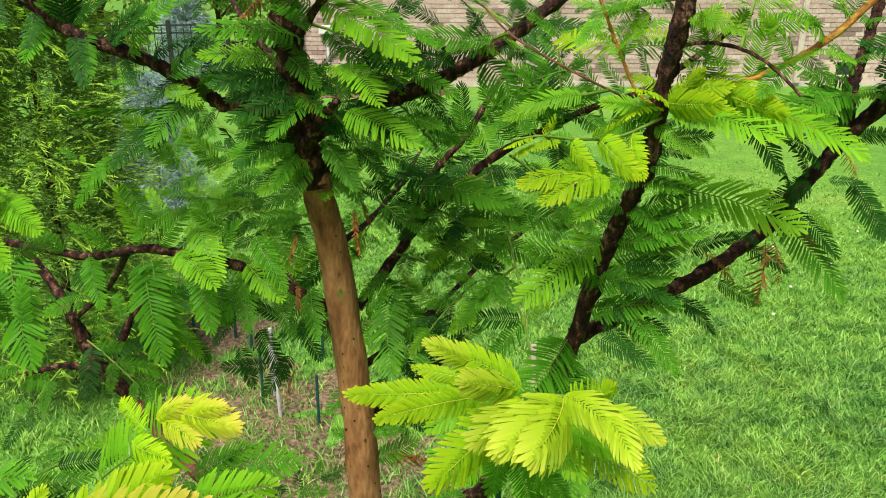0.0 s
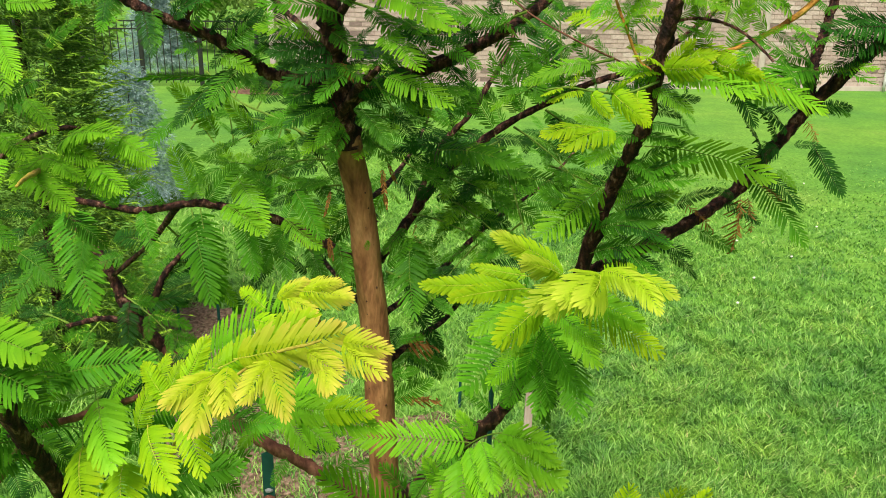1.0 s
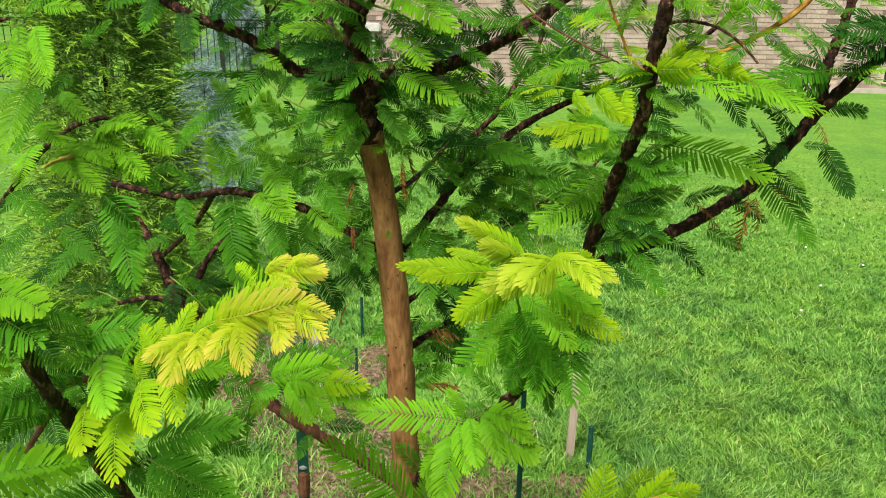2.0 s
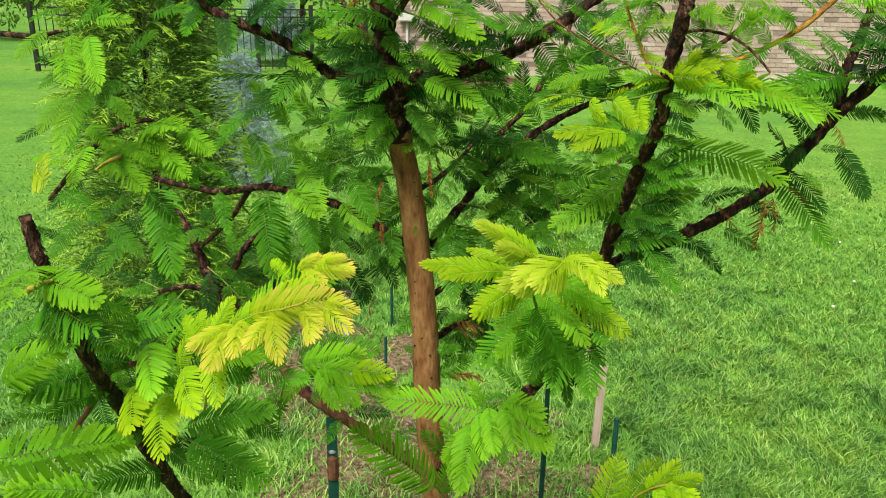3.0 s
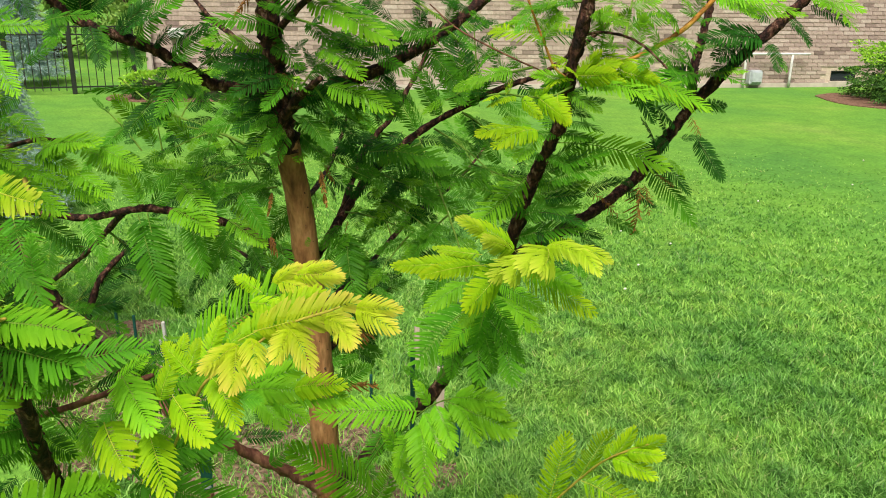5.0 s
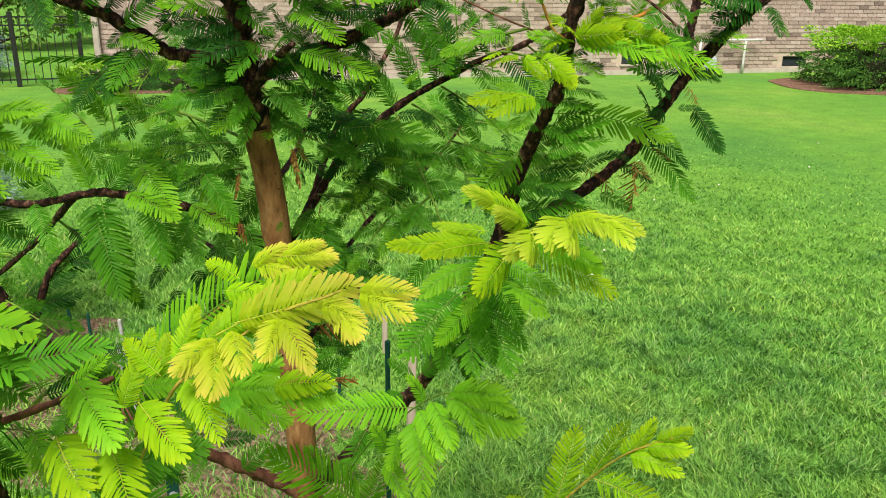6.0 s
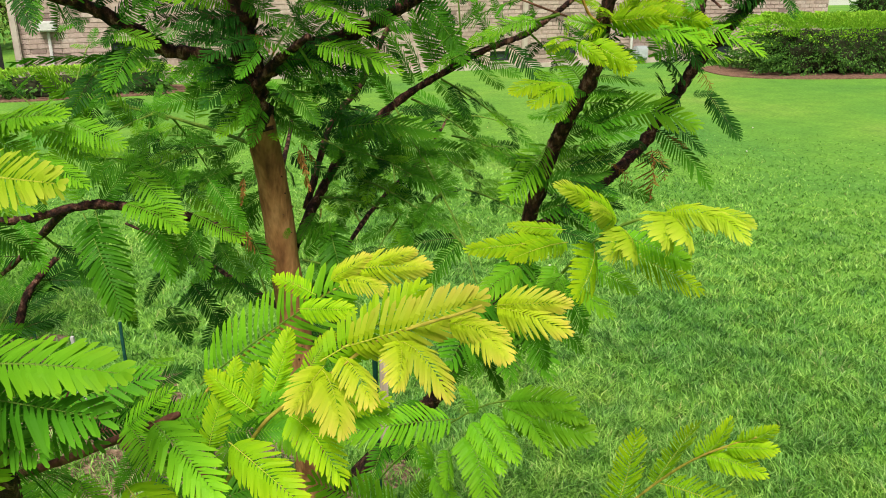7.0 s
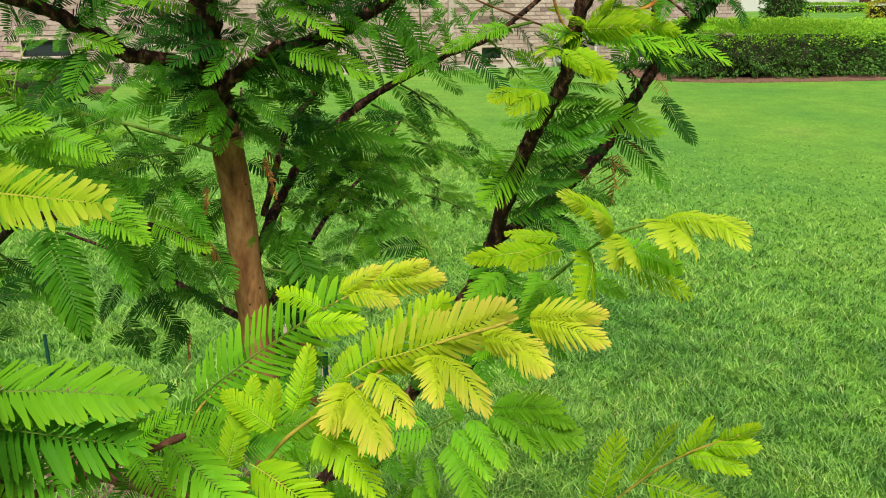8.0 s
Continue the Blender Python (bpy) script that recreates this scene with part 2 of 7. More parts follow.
def side_shoot(base, tip, tones, size):
    a, b = np.array(base), np.array(tip)
    shoot_pieces(a, unit(b - a), np.linalg.norm(b - a), tones, size, random.Random(len(TWIGS) * 3 + 2))


def peel(line, r0, r1, vs, fs):
    """Small curling flakes of bark that stand off a limb."""
    rng = random.Random(len(line) * 31 + int(r0 * 1e5))
    for i in range(1, len(line) - 1):
        d = unit(line[i + 1] - line[i - 1])
        r = r0 + (r1 - r0) * i / (len(line) - 1)
        for _ in range(4):
            a = rng.uniform(0, 6.283)
            s = unit(np.cross(d, (math.cos(a), math.sin(a), 0.2)))
            o = np.cross(s, d)
            c = line[i] + (line[i + 1] - line[i]) * rng.random()
            h, w, off = rng.uniform(0.002, 0.006), rng.uniform(0.0008, 0.002), rng.uniform(0.0004, 0.0018)
            k = len(vs)
            vs += [c + o * r * 1.02 - s * w, c + o * r * 1.02 + s * w, c + o * (r * 1.04 + off * 0.4) + d * h * 0.6 + s * w * 0.9,
                   c + o * (r * 1.04 + off * 0.4) + d * h * 0.6 - s * w * 0.9, c + o * (r * 1.04 + off) + d * h + s * w * rng.uniform(-0.6, 0.6)]
            fs += [(k, k + 1, k + 2, k + 3), (k + 3, k + 2, k + 4)]


def branch(pts, r0, r1, leaves=0, tones=None, bark=None, start=0.12, cover=0):
    """A limb of the tree; leaves: how many side sprays and shoots it bears of its own."""
    line = glide(pts, 10)
    me_v, me_f = tube(line, r0, r1, 10, 0.55, luck.uniform(0, 50), 4 if r0 > 0.002 else 0)
    name = "branch" if max(r0, r1) > 0.0035 else "twig"
    if max(r0, r1) > 0.0048 and bark is None:
        peel(line, r0, r1, me_v, me_f)
    ob = part(name, mesh_of(name, [tuple(v) for v in me_v], me_f, [bark or BARK], smooth=True), tree)
    rng = random.Random(len(tree.children) * 7 + 1)
    for i in range(cover):                    # sprays that hang over the limb on its open side
        u = 0.06 + 0.9 * (i + rng.random()) / cover
        j = min(int(u * (len(line) - 1)), len(line) - 2)
        p, d = line[j], unit(line[j + 1] - line[j])
        side = unit(np.cross(d, (0.0, 1.0, 0.0)) + 1e-4) * (1 if i % 2 else -1)
        way = unit(side * rng.uniform(0.3, 0.9) + d * rng.uniform(0.1, 0.8) + np.array((0.0, -rng.uniform(0.15, 0.6), -rng.uniform(0.0, 0.5))))
        loose_spray(p, p + way * rng.uniform(0.055, 0.095), rng.choice(tones), rng.uniform(-20, 20))
    for i in range(leaves):
        u = start + (1 - start) * (i + rng.random()) / leaves
        j = min(int(u * (len(line) - 1)), len(line) - 2)
        p, d = line[j], unit(line[j + 1] - line[j])
        a = rng.uniform(0, 6.283)
        o = unit(np.cross(d, unit(np.array((math.cos(a), math.sin(a), 0.5 * math.sin(2 * a))))))
        o[2] = o[2] * 0.55 - 0.10
        if rng.random() < 0.8:                # most of the foliage hangs on the shaded side
            o[1] = abs(o[1]) + 0.25
        way = unit(o + d * rng.uniform(0.0, 0.7))
        if i % 2 == 0:
            shoot_pieces(p, way, rng.uniform(0.05, 0.12), tones, rng.uniform(0.05, 0.08), rng)
        else:
            way = unit(way + np.array((0, 0, -rng.uniform(0, 0.6))))
            loose_spray(p, p + way * rng.uniform(0.06, 0.115), rng.choice(tones), rng.uniform(-20, 20))
    return ob


trunk = trunk_of([(-0.020, 0.952, -0.152), (-0.046, 0.909, 0.161), (-0.074, 0.867, 0.444), (-0.089, 0.855, 0.628), (-0.100, 0.840, 0.788), (-0.108, 0.824, 0.933), (-0.111, 0.818, 1.026), (-0.121, 0.811, 1.147), (-0.129, 0.794, 1.239), (-0.138, 0.776, 1.302), (-0.141, 0.772, 1.323)], 0.0245, 0.0148)
leader = branch([(-0.140, 0.772, 1.313), (-0.146, 0.766, 1.352), (-0.150, 0.762, 1.391), (-0.152, 0.756, 1.421), (-0.155, 0.747, 1.473), (-0.157, 0.740, 1.533), (-0.157, 0.729, 1.613), (-0.155, 0.724, 1.698)], 0.0150, 0.0105, cover=3, leaves=4, tones=DARKS)
limb_a = branch([(-0.146, 0.766, 1.356), (-0.182, 0.765, 1.386), (-0.224, 0.763, 1.395), (-0.242, 0.763, 1.407), (-0.293, 0.756, 1.438), (-0.344, 0.746, 1.458), (-0.377, 0.745, 1.481), (-0.402, 0.740, 1.504), (-0.440, 0.746, 1.538)], 0.0070, 0.0048, cover=3, leaves=2, tones=DARKS)
limb_b = branch([(-0.148, 0.772, 1.358), (-0.108, 0.763, 1.381), (-0.061, 0.747, 1.402), (-0.015, 0.741, 1.419), (0.033, 0.748, 1.446), (0.071, 0.756, 1.472), (0.106, 0.765, 1.499), (0.152, 0.775, 1.535)], 0.0078, 0.0055, cover=4, leaves=4, tones=MIDS)
stub_b = branch([(-0.150, 0.758, 1.347), (-0.128, 0.724, 1.381), (-0.102, 0.671, 1.410)], 0.006, 0.003, leaves=3, tones=DARKS)
limb_c = branch([(-0.106, 0.828, 1.157), (-0.064, 0.889, 1.200), (-0.022, 0.910, 1.252), (0.043, 0.908, 1.307), (0.097, 0.895, 1.342), (0.158, 0.881, 1.374), (0.210, 0.869, 1.394), (0.258, 0.853, 1.431), (0.305, 0.840, 1.476)], 0.006, 0.0026, cover=3, leaves=4, tones=DARKS)
limb_d = branch([(-0.071, 0.944, 1.171), (-0.025, 0.991, 1.269), (0.015, 0.999, 1.314), (0.044, 1.009, 1.358), (0.073, 1.021, 1.408), (0.083, 1.036, 1.457)], 0.0045, 0.0028, cover=3, leaves=4, tones=DARKS)
limb_e = branch([(0.043, 0.908, 1.306), (0.058, 0.846, 1.254), (0.068, 0.789, 1.213), (0.074, 0.745, 1.180), (0.076, 0.699, 1.135)], 0.0014, 0.0009, leaves=5, tones=MIDS, bark=LEAFSTEM)
limb_f = branch([(-0.097, 0.837, 0.780), (-0.025, 0.773, 0.893), (0.018, 0.736, 0.964), (0.045, 0.715, 1.009), (0.075, 0.686, 1.095), (0.104, 0.656, 1.181), (0.128, 0.635, 1.289), (0.137, 0.611, 1.334), (0.145, 0.587, 1.378), (0.146, 0.575, 1.423), (0.148, 0.563, 1.457), (0.153, 0.555, 1.495), (0.155, 0.550, 1.531), (0.159, 0.557, 1.585)], 0.0088, 0.0056, leaves=3, tones=MIDS, start=.35)
limb_g = branch([(0.110, 0.664, 1.192), (0.176, 0.684, 1.216), (0.239, 0.704, 1.242), (0.296, 0.727, 1.272), (0.326, 0.734, 1.307), (0.353, 0.736, 1.342), (0.377, 0.733, 1.375), (0.424, 0.722, 1.429), (0.465, 0.713, 1.470), (0.493, 0.704, 1.503), (0.531, 0.701, 1.542)], 0.0068, 0.0060, cover=1, leaves=1, tones=DARKS)
limb_h = branch([(0.371, 0.737, 1.371), (0.379, 0.755, 1.411), (0.390, 0.767, 1.438), (0.402, 0.780, 1.466), (0.412, 0.790, 1.501), (0.422, 0.802, 1.542)], 0.006, 0.004, leaves=1, tones=MIDS)
limb_i = branch([(0.147, 0.572, 1.422), (0.171, 0.567, 1.428), (0.199, 0.556, 1.439), (0.230, 0.552, 1.454), (0.259, 0.549, 1.475), (0.287, 0.549, 1.505), (0.318, 0.551, 1.540)], 0.002, 0.0026, leaves=1, tones=FRESHES, bark=ORANGE)
twig_j = branch([(0.141, 0.573, 1.420), (0.127, 0.570, 1.431), (0.114, 0.569, 1.456), (0.099, 0.572, 1.491), (0.089, 0.572, 1.519)], 0.0014, 0.0011, leaves=1, tones=FRESHES, bark=ORANGE)
twig_k = branch([(0.150, 0.566, 1.462), (0.169, 0.554, 1.466), (0.190, 0.539, 1.462), (0.206, 0.528, 1.452), (0.220, 0.510, 1.435)], 0.0016, 0.001, leaves=1, tones=FRESHES, bark=BARK)
twig_l = branch([(0.136, 0.575, 1.420), (0.123, 0.584, 1.424), (0.082, 0.628, 1.443), (0.045, 0.662, 1.464), (0.021, 0.694, 1.488)], 0.001, 0.0008, leaves=3, tones=MIDS, bark=REDBARK)
limb_m = branch([(-0.127, 0.819, 1.152), (-0.172, 0.804, 1.185), (-0.213, 0.788, 1.215), (-0.258, 0.769, 1.234), (-0.298, 0.763, 1.246), (-0.326, 0.772, 1.244), (-0.382, 0.782, 1.233), (-0.432, 0.795, 1.236), (-0.481, 0.804, 1.242)], 0.0055, 0.0036, cover=0, leaves=0, tones=MIDS)
twig_n = branch([(-0.341, 0.778, 1.239), (-0.402, 0.865, 1.169), (-0.479, 0.927, 1.099)], 0.0038, 0.003, leaves=3, tones=MIDS)
limb_o = branch([(-0.415, 0.911, 0.995), (-0.349, 0.872, 0.939), (-0.298, 0.839, 0.908), (-0.265, 0.824, 0.894), (-0.216, 0.831, 0.856), (-0.155, 0.830, 0.816), (-0.102, 0.835, 0.771)], 0.0078, 0.0085, leaves=5, tones=DARKS, bark=REDBARK)
limb_oo = branch([(-0.550, 0.964, 1.179), (-0.514, 0.955, 1.134), (-0.487, 0.938, 1.095), (-0.473, 0.931, 1.062), (-0.450, 0.922, 1.029), (-0.415, 0.911, 0.995)], 0.0058, 0.0088, leaves=1, tones=DARKS)
twig_p = branch([(-0.438, 0.920, 1.029), (-0.424, 0.967, 1.083), (-0.387, 0.996, 1.122)], 0.0055, 0.0035, leaves=3, tones=DARKS)
twig_q = branch([(-0.454, 0.922, 1.028), (-0.500, 0.921, 1.036), (-0.546, 0.914, 1.028)], 0.005, 0.003, leaves=5, tones=DARKS)
limb_r = branch([(-0.350, 0.315, 1.341), (-0.344, 0.320, 1.296), (-0.333, 0.337, 1.221), (-0.349, 0.410, 1.126), (-0.340, 0.458, 1.022), (-0.344, 0.563, 0.867), (-0.299, 0.668, 0.707), (-0.238, 0.779, 0.565)], 0.0045, 0.0085, leaves=10, tones=MIDS)
twig_t = branch([(-0.444, 0.482, 1.052), (-0.390, 0.456, 1.125), (-0.360, 0.420, 1.160), (-0.309, 0.381, 1.192), (-0.269, 0.352, 1.218), (-0.243, 0.332, 1.236)], 0.0032, 0.002, leaves=5, tones=MIDS, bark=REDBARK)
limb_u = branch([(-0.135, 0.779, 1.287), (-0.188, 0.895, 1.294), (-0.268, 1.067, 1.297), (-0.347, 1.188, 1.306), (-0.418, 1.284, 1.342)], 0.0022, 0.0014, leaves=8, tones=MIDS, bark=LEAFSTEM)
limb_v = branch([(-0.127, 0.813, 1.233), (-0.095, 0.966, 1.227), (-0.052, 1.159, 1.251), (-0.025, 1.295, 1.290)], 0.004, 0.002, leaves=7, tones=MIDS)
limb_w = branch([(-0.116, 0.833, 1.071), (-0.168, 0.979, 1.070), (-0.241, 1.130, 1.080), (-0.315, 1.269, 1.082)], 0.004, 0.002, leaves=6, tones=MIDS)
limb_x = branch([(-0.112, 0.833, 1.071), (-0.027, 0.964, 1.090), (0.057, 1.072, 1.131), (0.163, 1.176, 1.174), (0.238, 1.238, 1.235)], 0.004, 0.002, leaves=8, tones=MIDS)
limb_y = branch([(-0.109, 0.831, 1.002), (-0.057, 0.911, 1.009), (-0.016, 0.988, 1.003), (0.018, 1.051, 1.017)], 0.005, 0.003, leaves=7, tones=DARKS)
limb_z = branch([(-0.151, 0.765, 1.400), (-0.200, 0.859, 1.440), (-0.243, 0.940, 1.472), (-0.286, 1.005, 1.523)], 0.004, 0.002, leaves=3, tones=DARKS)
limb_aa = branch([(-0.154, 0.759, 1.447), (-0.118, 0.693, 1.487), (-0.083, 0.633, 1.516), (-0.052, 0.586, 1.547)], 0.004, 0.003, leaves=6, tones=MIDS)
limb_ab = branch([(-0.549, 0.668, 1.248), (-0.462, 0.603, 1.318), (-0.397, 0.554, 1.358), (-0.354, 0.531, 1.373), (-0.324, 0.526, 1.370)], 0.003, 0.0015, leaves=0, tones=FRESHES)
limb_ac = branch([(-0.610, 0.598, 1.447), (-0.487, 0.499, 1.456), (-0.401, 0.438, 1.458), (-0.363, 0.421, 1.464)], 0.003, 0.0015, leaves=0, tones=FRESHES)
shoot_a = branch([(-0.255, 0.459, 1.120), (-0.237, 0.422, 1.172), (-0.225, 0.412, 1.207), (-0.184, 0.394, 1.248), (-0.156, 0.377, 1.274), (-0.139, 0.362, 1.289), (-0.129, 0.351, 1.304)], 0.0011, 0.0006, bark=STEM)
shoot_b = branch([(-0.230, 0.317, 1.186), (-0.216, 0.299, 1.220), (-0.200, 0.280, 1.254), (-0.175, 0.264, 1.279), (-0.151, 0.251, 1.301), (-0.136, 0.234, 1.314), (-0.122, 0.219, 1.324), (-0.115, 0.211, 1.330)], 0.0011, 0.0006, bark=STEM)
spray(shoot_a, (-0.230, 0.415, 1.209), (-0.137, 0.362, 1.290), FRESH, kind="feather")
spray(shoot_a, (-0.152, 0.335, 1.302), (-0.131, 0.315, 1.302), NEW, kind="new")
spray(shoot_a, (-0.143, 0.330, 1.308), (-0.110, 0.305, 1.314), NEW, kind="new")
spray(shoot_a, (-0.156, 0.335, 1.301), (-0.137, 0.325, 1.316), NEW, kind="new")
spray(shoot_a, (-0.132, 0.320, 1.314), (-0.115, 0.310, 1.322), NEW, kind="new")
spray(shoot_a, (-0.163, 0.340, 1.292), (-0.183, 0.360, 1.298), YOUNG, kind="young")
spray(shoot_a, (-0.173, 0.345, 1.283), (-0.148, 0.320, 1.289), YOUNG, kind="young")
spray(shoot_b, (-0.166, 0.255, 1.299), (-0.107, 0.235, 1.323), NEW, kind="young")
spray(shoot_b, (-0.176, 0.260, 1.291), (-0.126, 0.260, 1.321), YOUNG, kind="young")
spray(shoot_b, (-0.145, 0.240, 1.305), (-0.133, 0.205, 1.297), NEW, kind="new")
spray(shoot_b, (-0.144, 0.240, 1.306), (-0.152, 0.210, 1.301), NEW, kind="new")
spray(shoot_b, (-0.117, 0.230, 1.317), (-0.111, 0.195, 1.314), NEW, kind="new")
spray(shoot_b, (-0.123, 0.230, 1.315), (-0.108, 0.205, 1.318), NEW, kind="new")
spray(shoot_b, (-0.105, 0.220, 1.324), (-0.088, 0.190, 1.325), NEW, kind="new")
spray(shoot_b, (-0.105, 0.220, 1.325), (-0.086, 0.195, 1.333), NEW, kind="new")
spray(shoot_b, (-0.177, 0.255, 1.290), (-0.177, 0.210, 1.286), NEW, kind="new")
spray(shoot_b, (-0.175, 0.255, 1.291), (-0.193, 0.225, 1.290), NEW, kind="new")
spray(shoot_b, (-0.168, 0.250, 1.297), (-0.163, 0.215, 1.293), NEW, kind="new")
spray(shoot_b, (-0.193, 0.255, 1.269), (-0.177, 0.215, 1.258), YOUNG, kind="young")
spray(shoot_b, (-0.220, 0.270, 1.251), (-0.196, 0.220, 1.247), YOUNG, kind="young")
spray(shoot_b, (-0.239, 0.280, 1.220), (-0.221, 0.220, 1.215), YOUNG, kind="young")
spray(shoot_b, (-0.254, 0.290, 1.258), (-0.229, 0.235, 1.249), FRESH, kind="young")
spray(shoot_b, (-0.271, 0.300, 1.219), (-0.247, 0.235, 1.223), YOUNG, kind="young")
spray(shoot_b, (-0.230, 0.280, 1.241), (-0.218, 0.290, 1.271), YOUNG, kind="young")
spray(shoot_b, (-0.220, 0.280, 1.265), (-0.212, 0.290, 1.284), YOUNG, kind="young")
spray(shoot_b, (-0.199, 0.270, 1.272), (-0.187, 0.280, 1.299), YOUNG, kind="young")
spray(shoot_b, (-0.211, 0.275, 1.260), (-0.203, 0.285, 1.282), YOUNG, kind="young")
spray(shoot_b, (-0.185, 0.260, 1.283), (-0.168, 0.270, 1.300), YOUNG, kind="young")
spray(shoot_b, (-0.237, 0.285, 1.225), (-0.247, 0.270, 1.247), FRESH, kind="young")
spray(shoot_b, (-0.207, 0.270, 1.265), (-0.226, 0.290, 1.279), YOUNG, kind="young")
spray(limb_r, (-0.264, 0.390, 1.126), (-0.195, 0.370, 1.158), MID, kind="old")
spray(limb_r, (-0.226, 0.430, 1.163), (-0.173, 0.410, 1.168), MID, kind="old")
spray(limb_r, (-0.263, 0.400, 1.109), (-0.218, 0.370, 1.100), MID, kind="old")
spray(limb_r, (-0.360, 0.400, 1.177), (-0.384, 0.360, 1.148), MID, kind="old")
spray(limb_r, (-0.361, 0.420, 1.155), (-0.385, 0.400, 1.134), MID, kind="old")
spray(limb_m, (-0.439, 0.740, 1.165), (-0.440, 0.750, 1.221), MID, kind="old")
shoot_c = branch([(0.046, 0.520, 1.151), (0.035, 0.470, 1.206), (0.024, 0.400, 1.261), (0.022, 0.365, 1.290), (0.025, 0.335, 1.313), (0.039, 0.310, 1.327), (0.054, 0.295, 1.329), (0.063, 0.285, 1.329)], 0.0013, 0.0006, bark=LEAFSTEM)
spray(shoot_c, (0.007, 0.375, 1.295), (-0.063, 0.360, 1.301), YOUNG, kind="slim")
spray(shoot_c, (0.010, 0.370, 1.294), (-0.046, 0.335, 1.301), YOUNG, kind="slim")
spray(shoot_c, (0.008, 0.370, 1.303), (-0.030, 0.375, 1.309), YOUNG, kind="slim")
spray(shoot_c, (0.018, 0.350, 1.298), (-0.018, 0.300, 1.288), YOUNG, kind="young")
spray(shoot_c, (0.025, 0.335, 1.312), (0.001, 0.300, 1.310), LIME, kind="new")
spray(shoot_c, (0.024, 0.330, 1.315), (0.010, 0.290, 1.311), LIME, kind="new")
spray(shoot_c, (0.025, 0.335, 1.316), (-0.012, 0.330, 1.341), YOUNG, kind="young")
spray(shoot_c, (0.002, 0.335, 1.330), (-0.020, 0.325, 1.346), LIME, kind="new")
spray(shoot_c, (0.021, 0.330, 1.319), (-0.004, 0.310, 1.334), LIME, kind="new")
spray(shoot_c, (0.039, 0.310, 1.327), (0.011, 0.265, 1.330), LIME, kind="new")
spray(shoot_c, (0.040, 0.310, 1.327), (0.021, 0.258, 1.330), LIME, kind="new")
spray(shoot_c, (0.040, 0.310, 1.327), (0.057, 0.275, 1.330), LIME, kind="new")
spray(shoot_c, (0.054, 0.295, 1.329), (0.072, 0.272, 1.329), LIME, kind="new")
spray(shoot_c, (0.054, 0.295, 1.329), (0.060, 0.262, 1.326), LIME, kind="new")
spray(shoot_c, (0.041, 0.310, 1.328), (0.068, 0.325, 1.323), YOUNG, kind="young")
spray(shoot_c, (0.030, 0.355, 1.299), (0.090, 0.333, 1.264), YOUNG, kind="feather")
spray(shoot_c, (0.033, 0.345, 1.304), (0.074, 0.325, 1.287), FRESH, kind="young")
spray(shoot_c, (0.024, 0.380, 1.277), (0.058, 0.360, 1.257), FRESH, kind="old")
spray(shoot_c, (0.024, 0.400, 1.261), (-0.004, 0.385, 1.237), FRESH, kind="old")
spray(shoot_c, (0.025, 0.410, 1.252), (0.052, 0.410, 1.206), MID, kind="old")
spray(shoot_c, (0.027, 0.420, 1.245), (0.017, 0.420, 1.196), MID, kind="old")
spray(shoot_c, (0.033, 0.460, 1.213), (-0.005, 0.460, 1.176), FRESH, kind="old")
spray(shoot_c, (0.033, 0.460, 1.213), (0.072, 0.450, 1.169), MID, kind="old")
spray(shoot_c, (0.037, 0.480, 1.195), (0.050, 0.470, 1.146), MID, kind="old")
shoot_d = branch([(0.099, 0.463, 0.936), (0.098, 0.423, 1.015), (0.111, 0.397, 1.060), (0.124, 0.361, 1.108), (0.139, 0.330, 1.139), (0.143, 0.321, 1.147)], 0.0013, 0.0007, bark=STEM)
spray(shoot_d, (0.095, 0.424, 1.015), (0.108, 0.415, 1.101), YOUNG, kind="feather")
spray(shoot_d, (0.114, 0.397, 1.062), (0.134, 0.376, 1.128), YOUNG, kind="feather")
spray(shoot_d, (0.115, 0.388, 1.070), (0.141, 0.319, 1.082), YOUNG, kind="feather")
spray(shoot_d, (0.100, 0.419, 1.022), (0.124, 0.358, 1.038), YOUNG, kind="feather")
spray(shoot_d, (0.092, 0.424, 1.010), (0.065, 0.461, 1.007), YOUNG, kind="feather")
spray(shoot_d, (0.124, 0.361, 1.108), (0.142, 0.348, 1.144), YOUNG)
spray(shoot_d, (0.128, 0.356, 1.113), (0.146, 0.314, 1.121), YOUNG)
spray(shoot_d, (0.137, 0.334, 1.136), (0.151, 0.313, 1.157), YOUNG)
spray(shoot_d, (0.133, 0.341, 1.128), (0.149, 0.309, 1.143), YOUNG)
shoot_e = branch([(0.146, 0.566, 1.412), (0.103, 0.508, 1.409), (0.069, 0.472, 1.414), (0.045, 0.456, 1.419), (0.026, 0.443, 1.419)], 0.0011, 0.0006, bark=LEAFSTEM)
spray(shoot_e, (0.114, 0.517, 1.410), (0.112, 0.479, 1.390), YOUNG, side=60)
spray(shoot_e, (0.085, 0.490, 1.412), (0.100, 0.451, 1.397), YOUNG, side=55)
spray(shoot_e, (0.065, 0.472, 1.414), (0.074, 0.446, 1.401), YOUNG, side=60)
spray(shoot_e, (0.039, 0.451, 1.419), (0.022, 0.437, 1.416), YOUNG, side=60)
spray(shoot_e, (0.057, 0.464, 1.416), (0.029, 0.445, 1.411), YOUNG, side=60)
spray(shoot_e, (0.077, 0.481, 1.413), (0.098, 0.491, 1.419), YOUNG, side=60)
spray(shoot_e, (0.045, 0.455, 1.418), (0.055, 0.468, 1.429), YOUNG, side=60)
spray(limb_f, (0.149, 0.569, 1.423), (0.117, 0.536, 1.437), YOUNG, side=50)
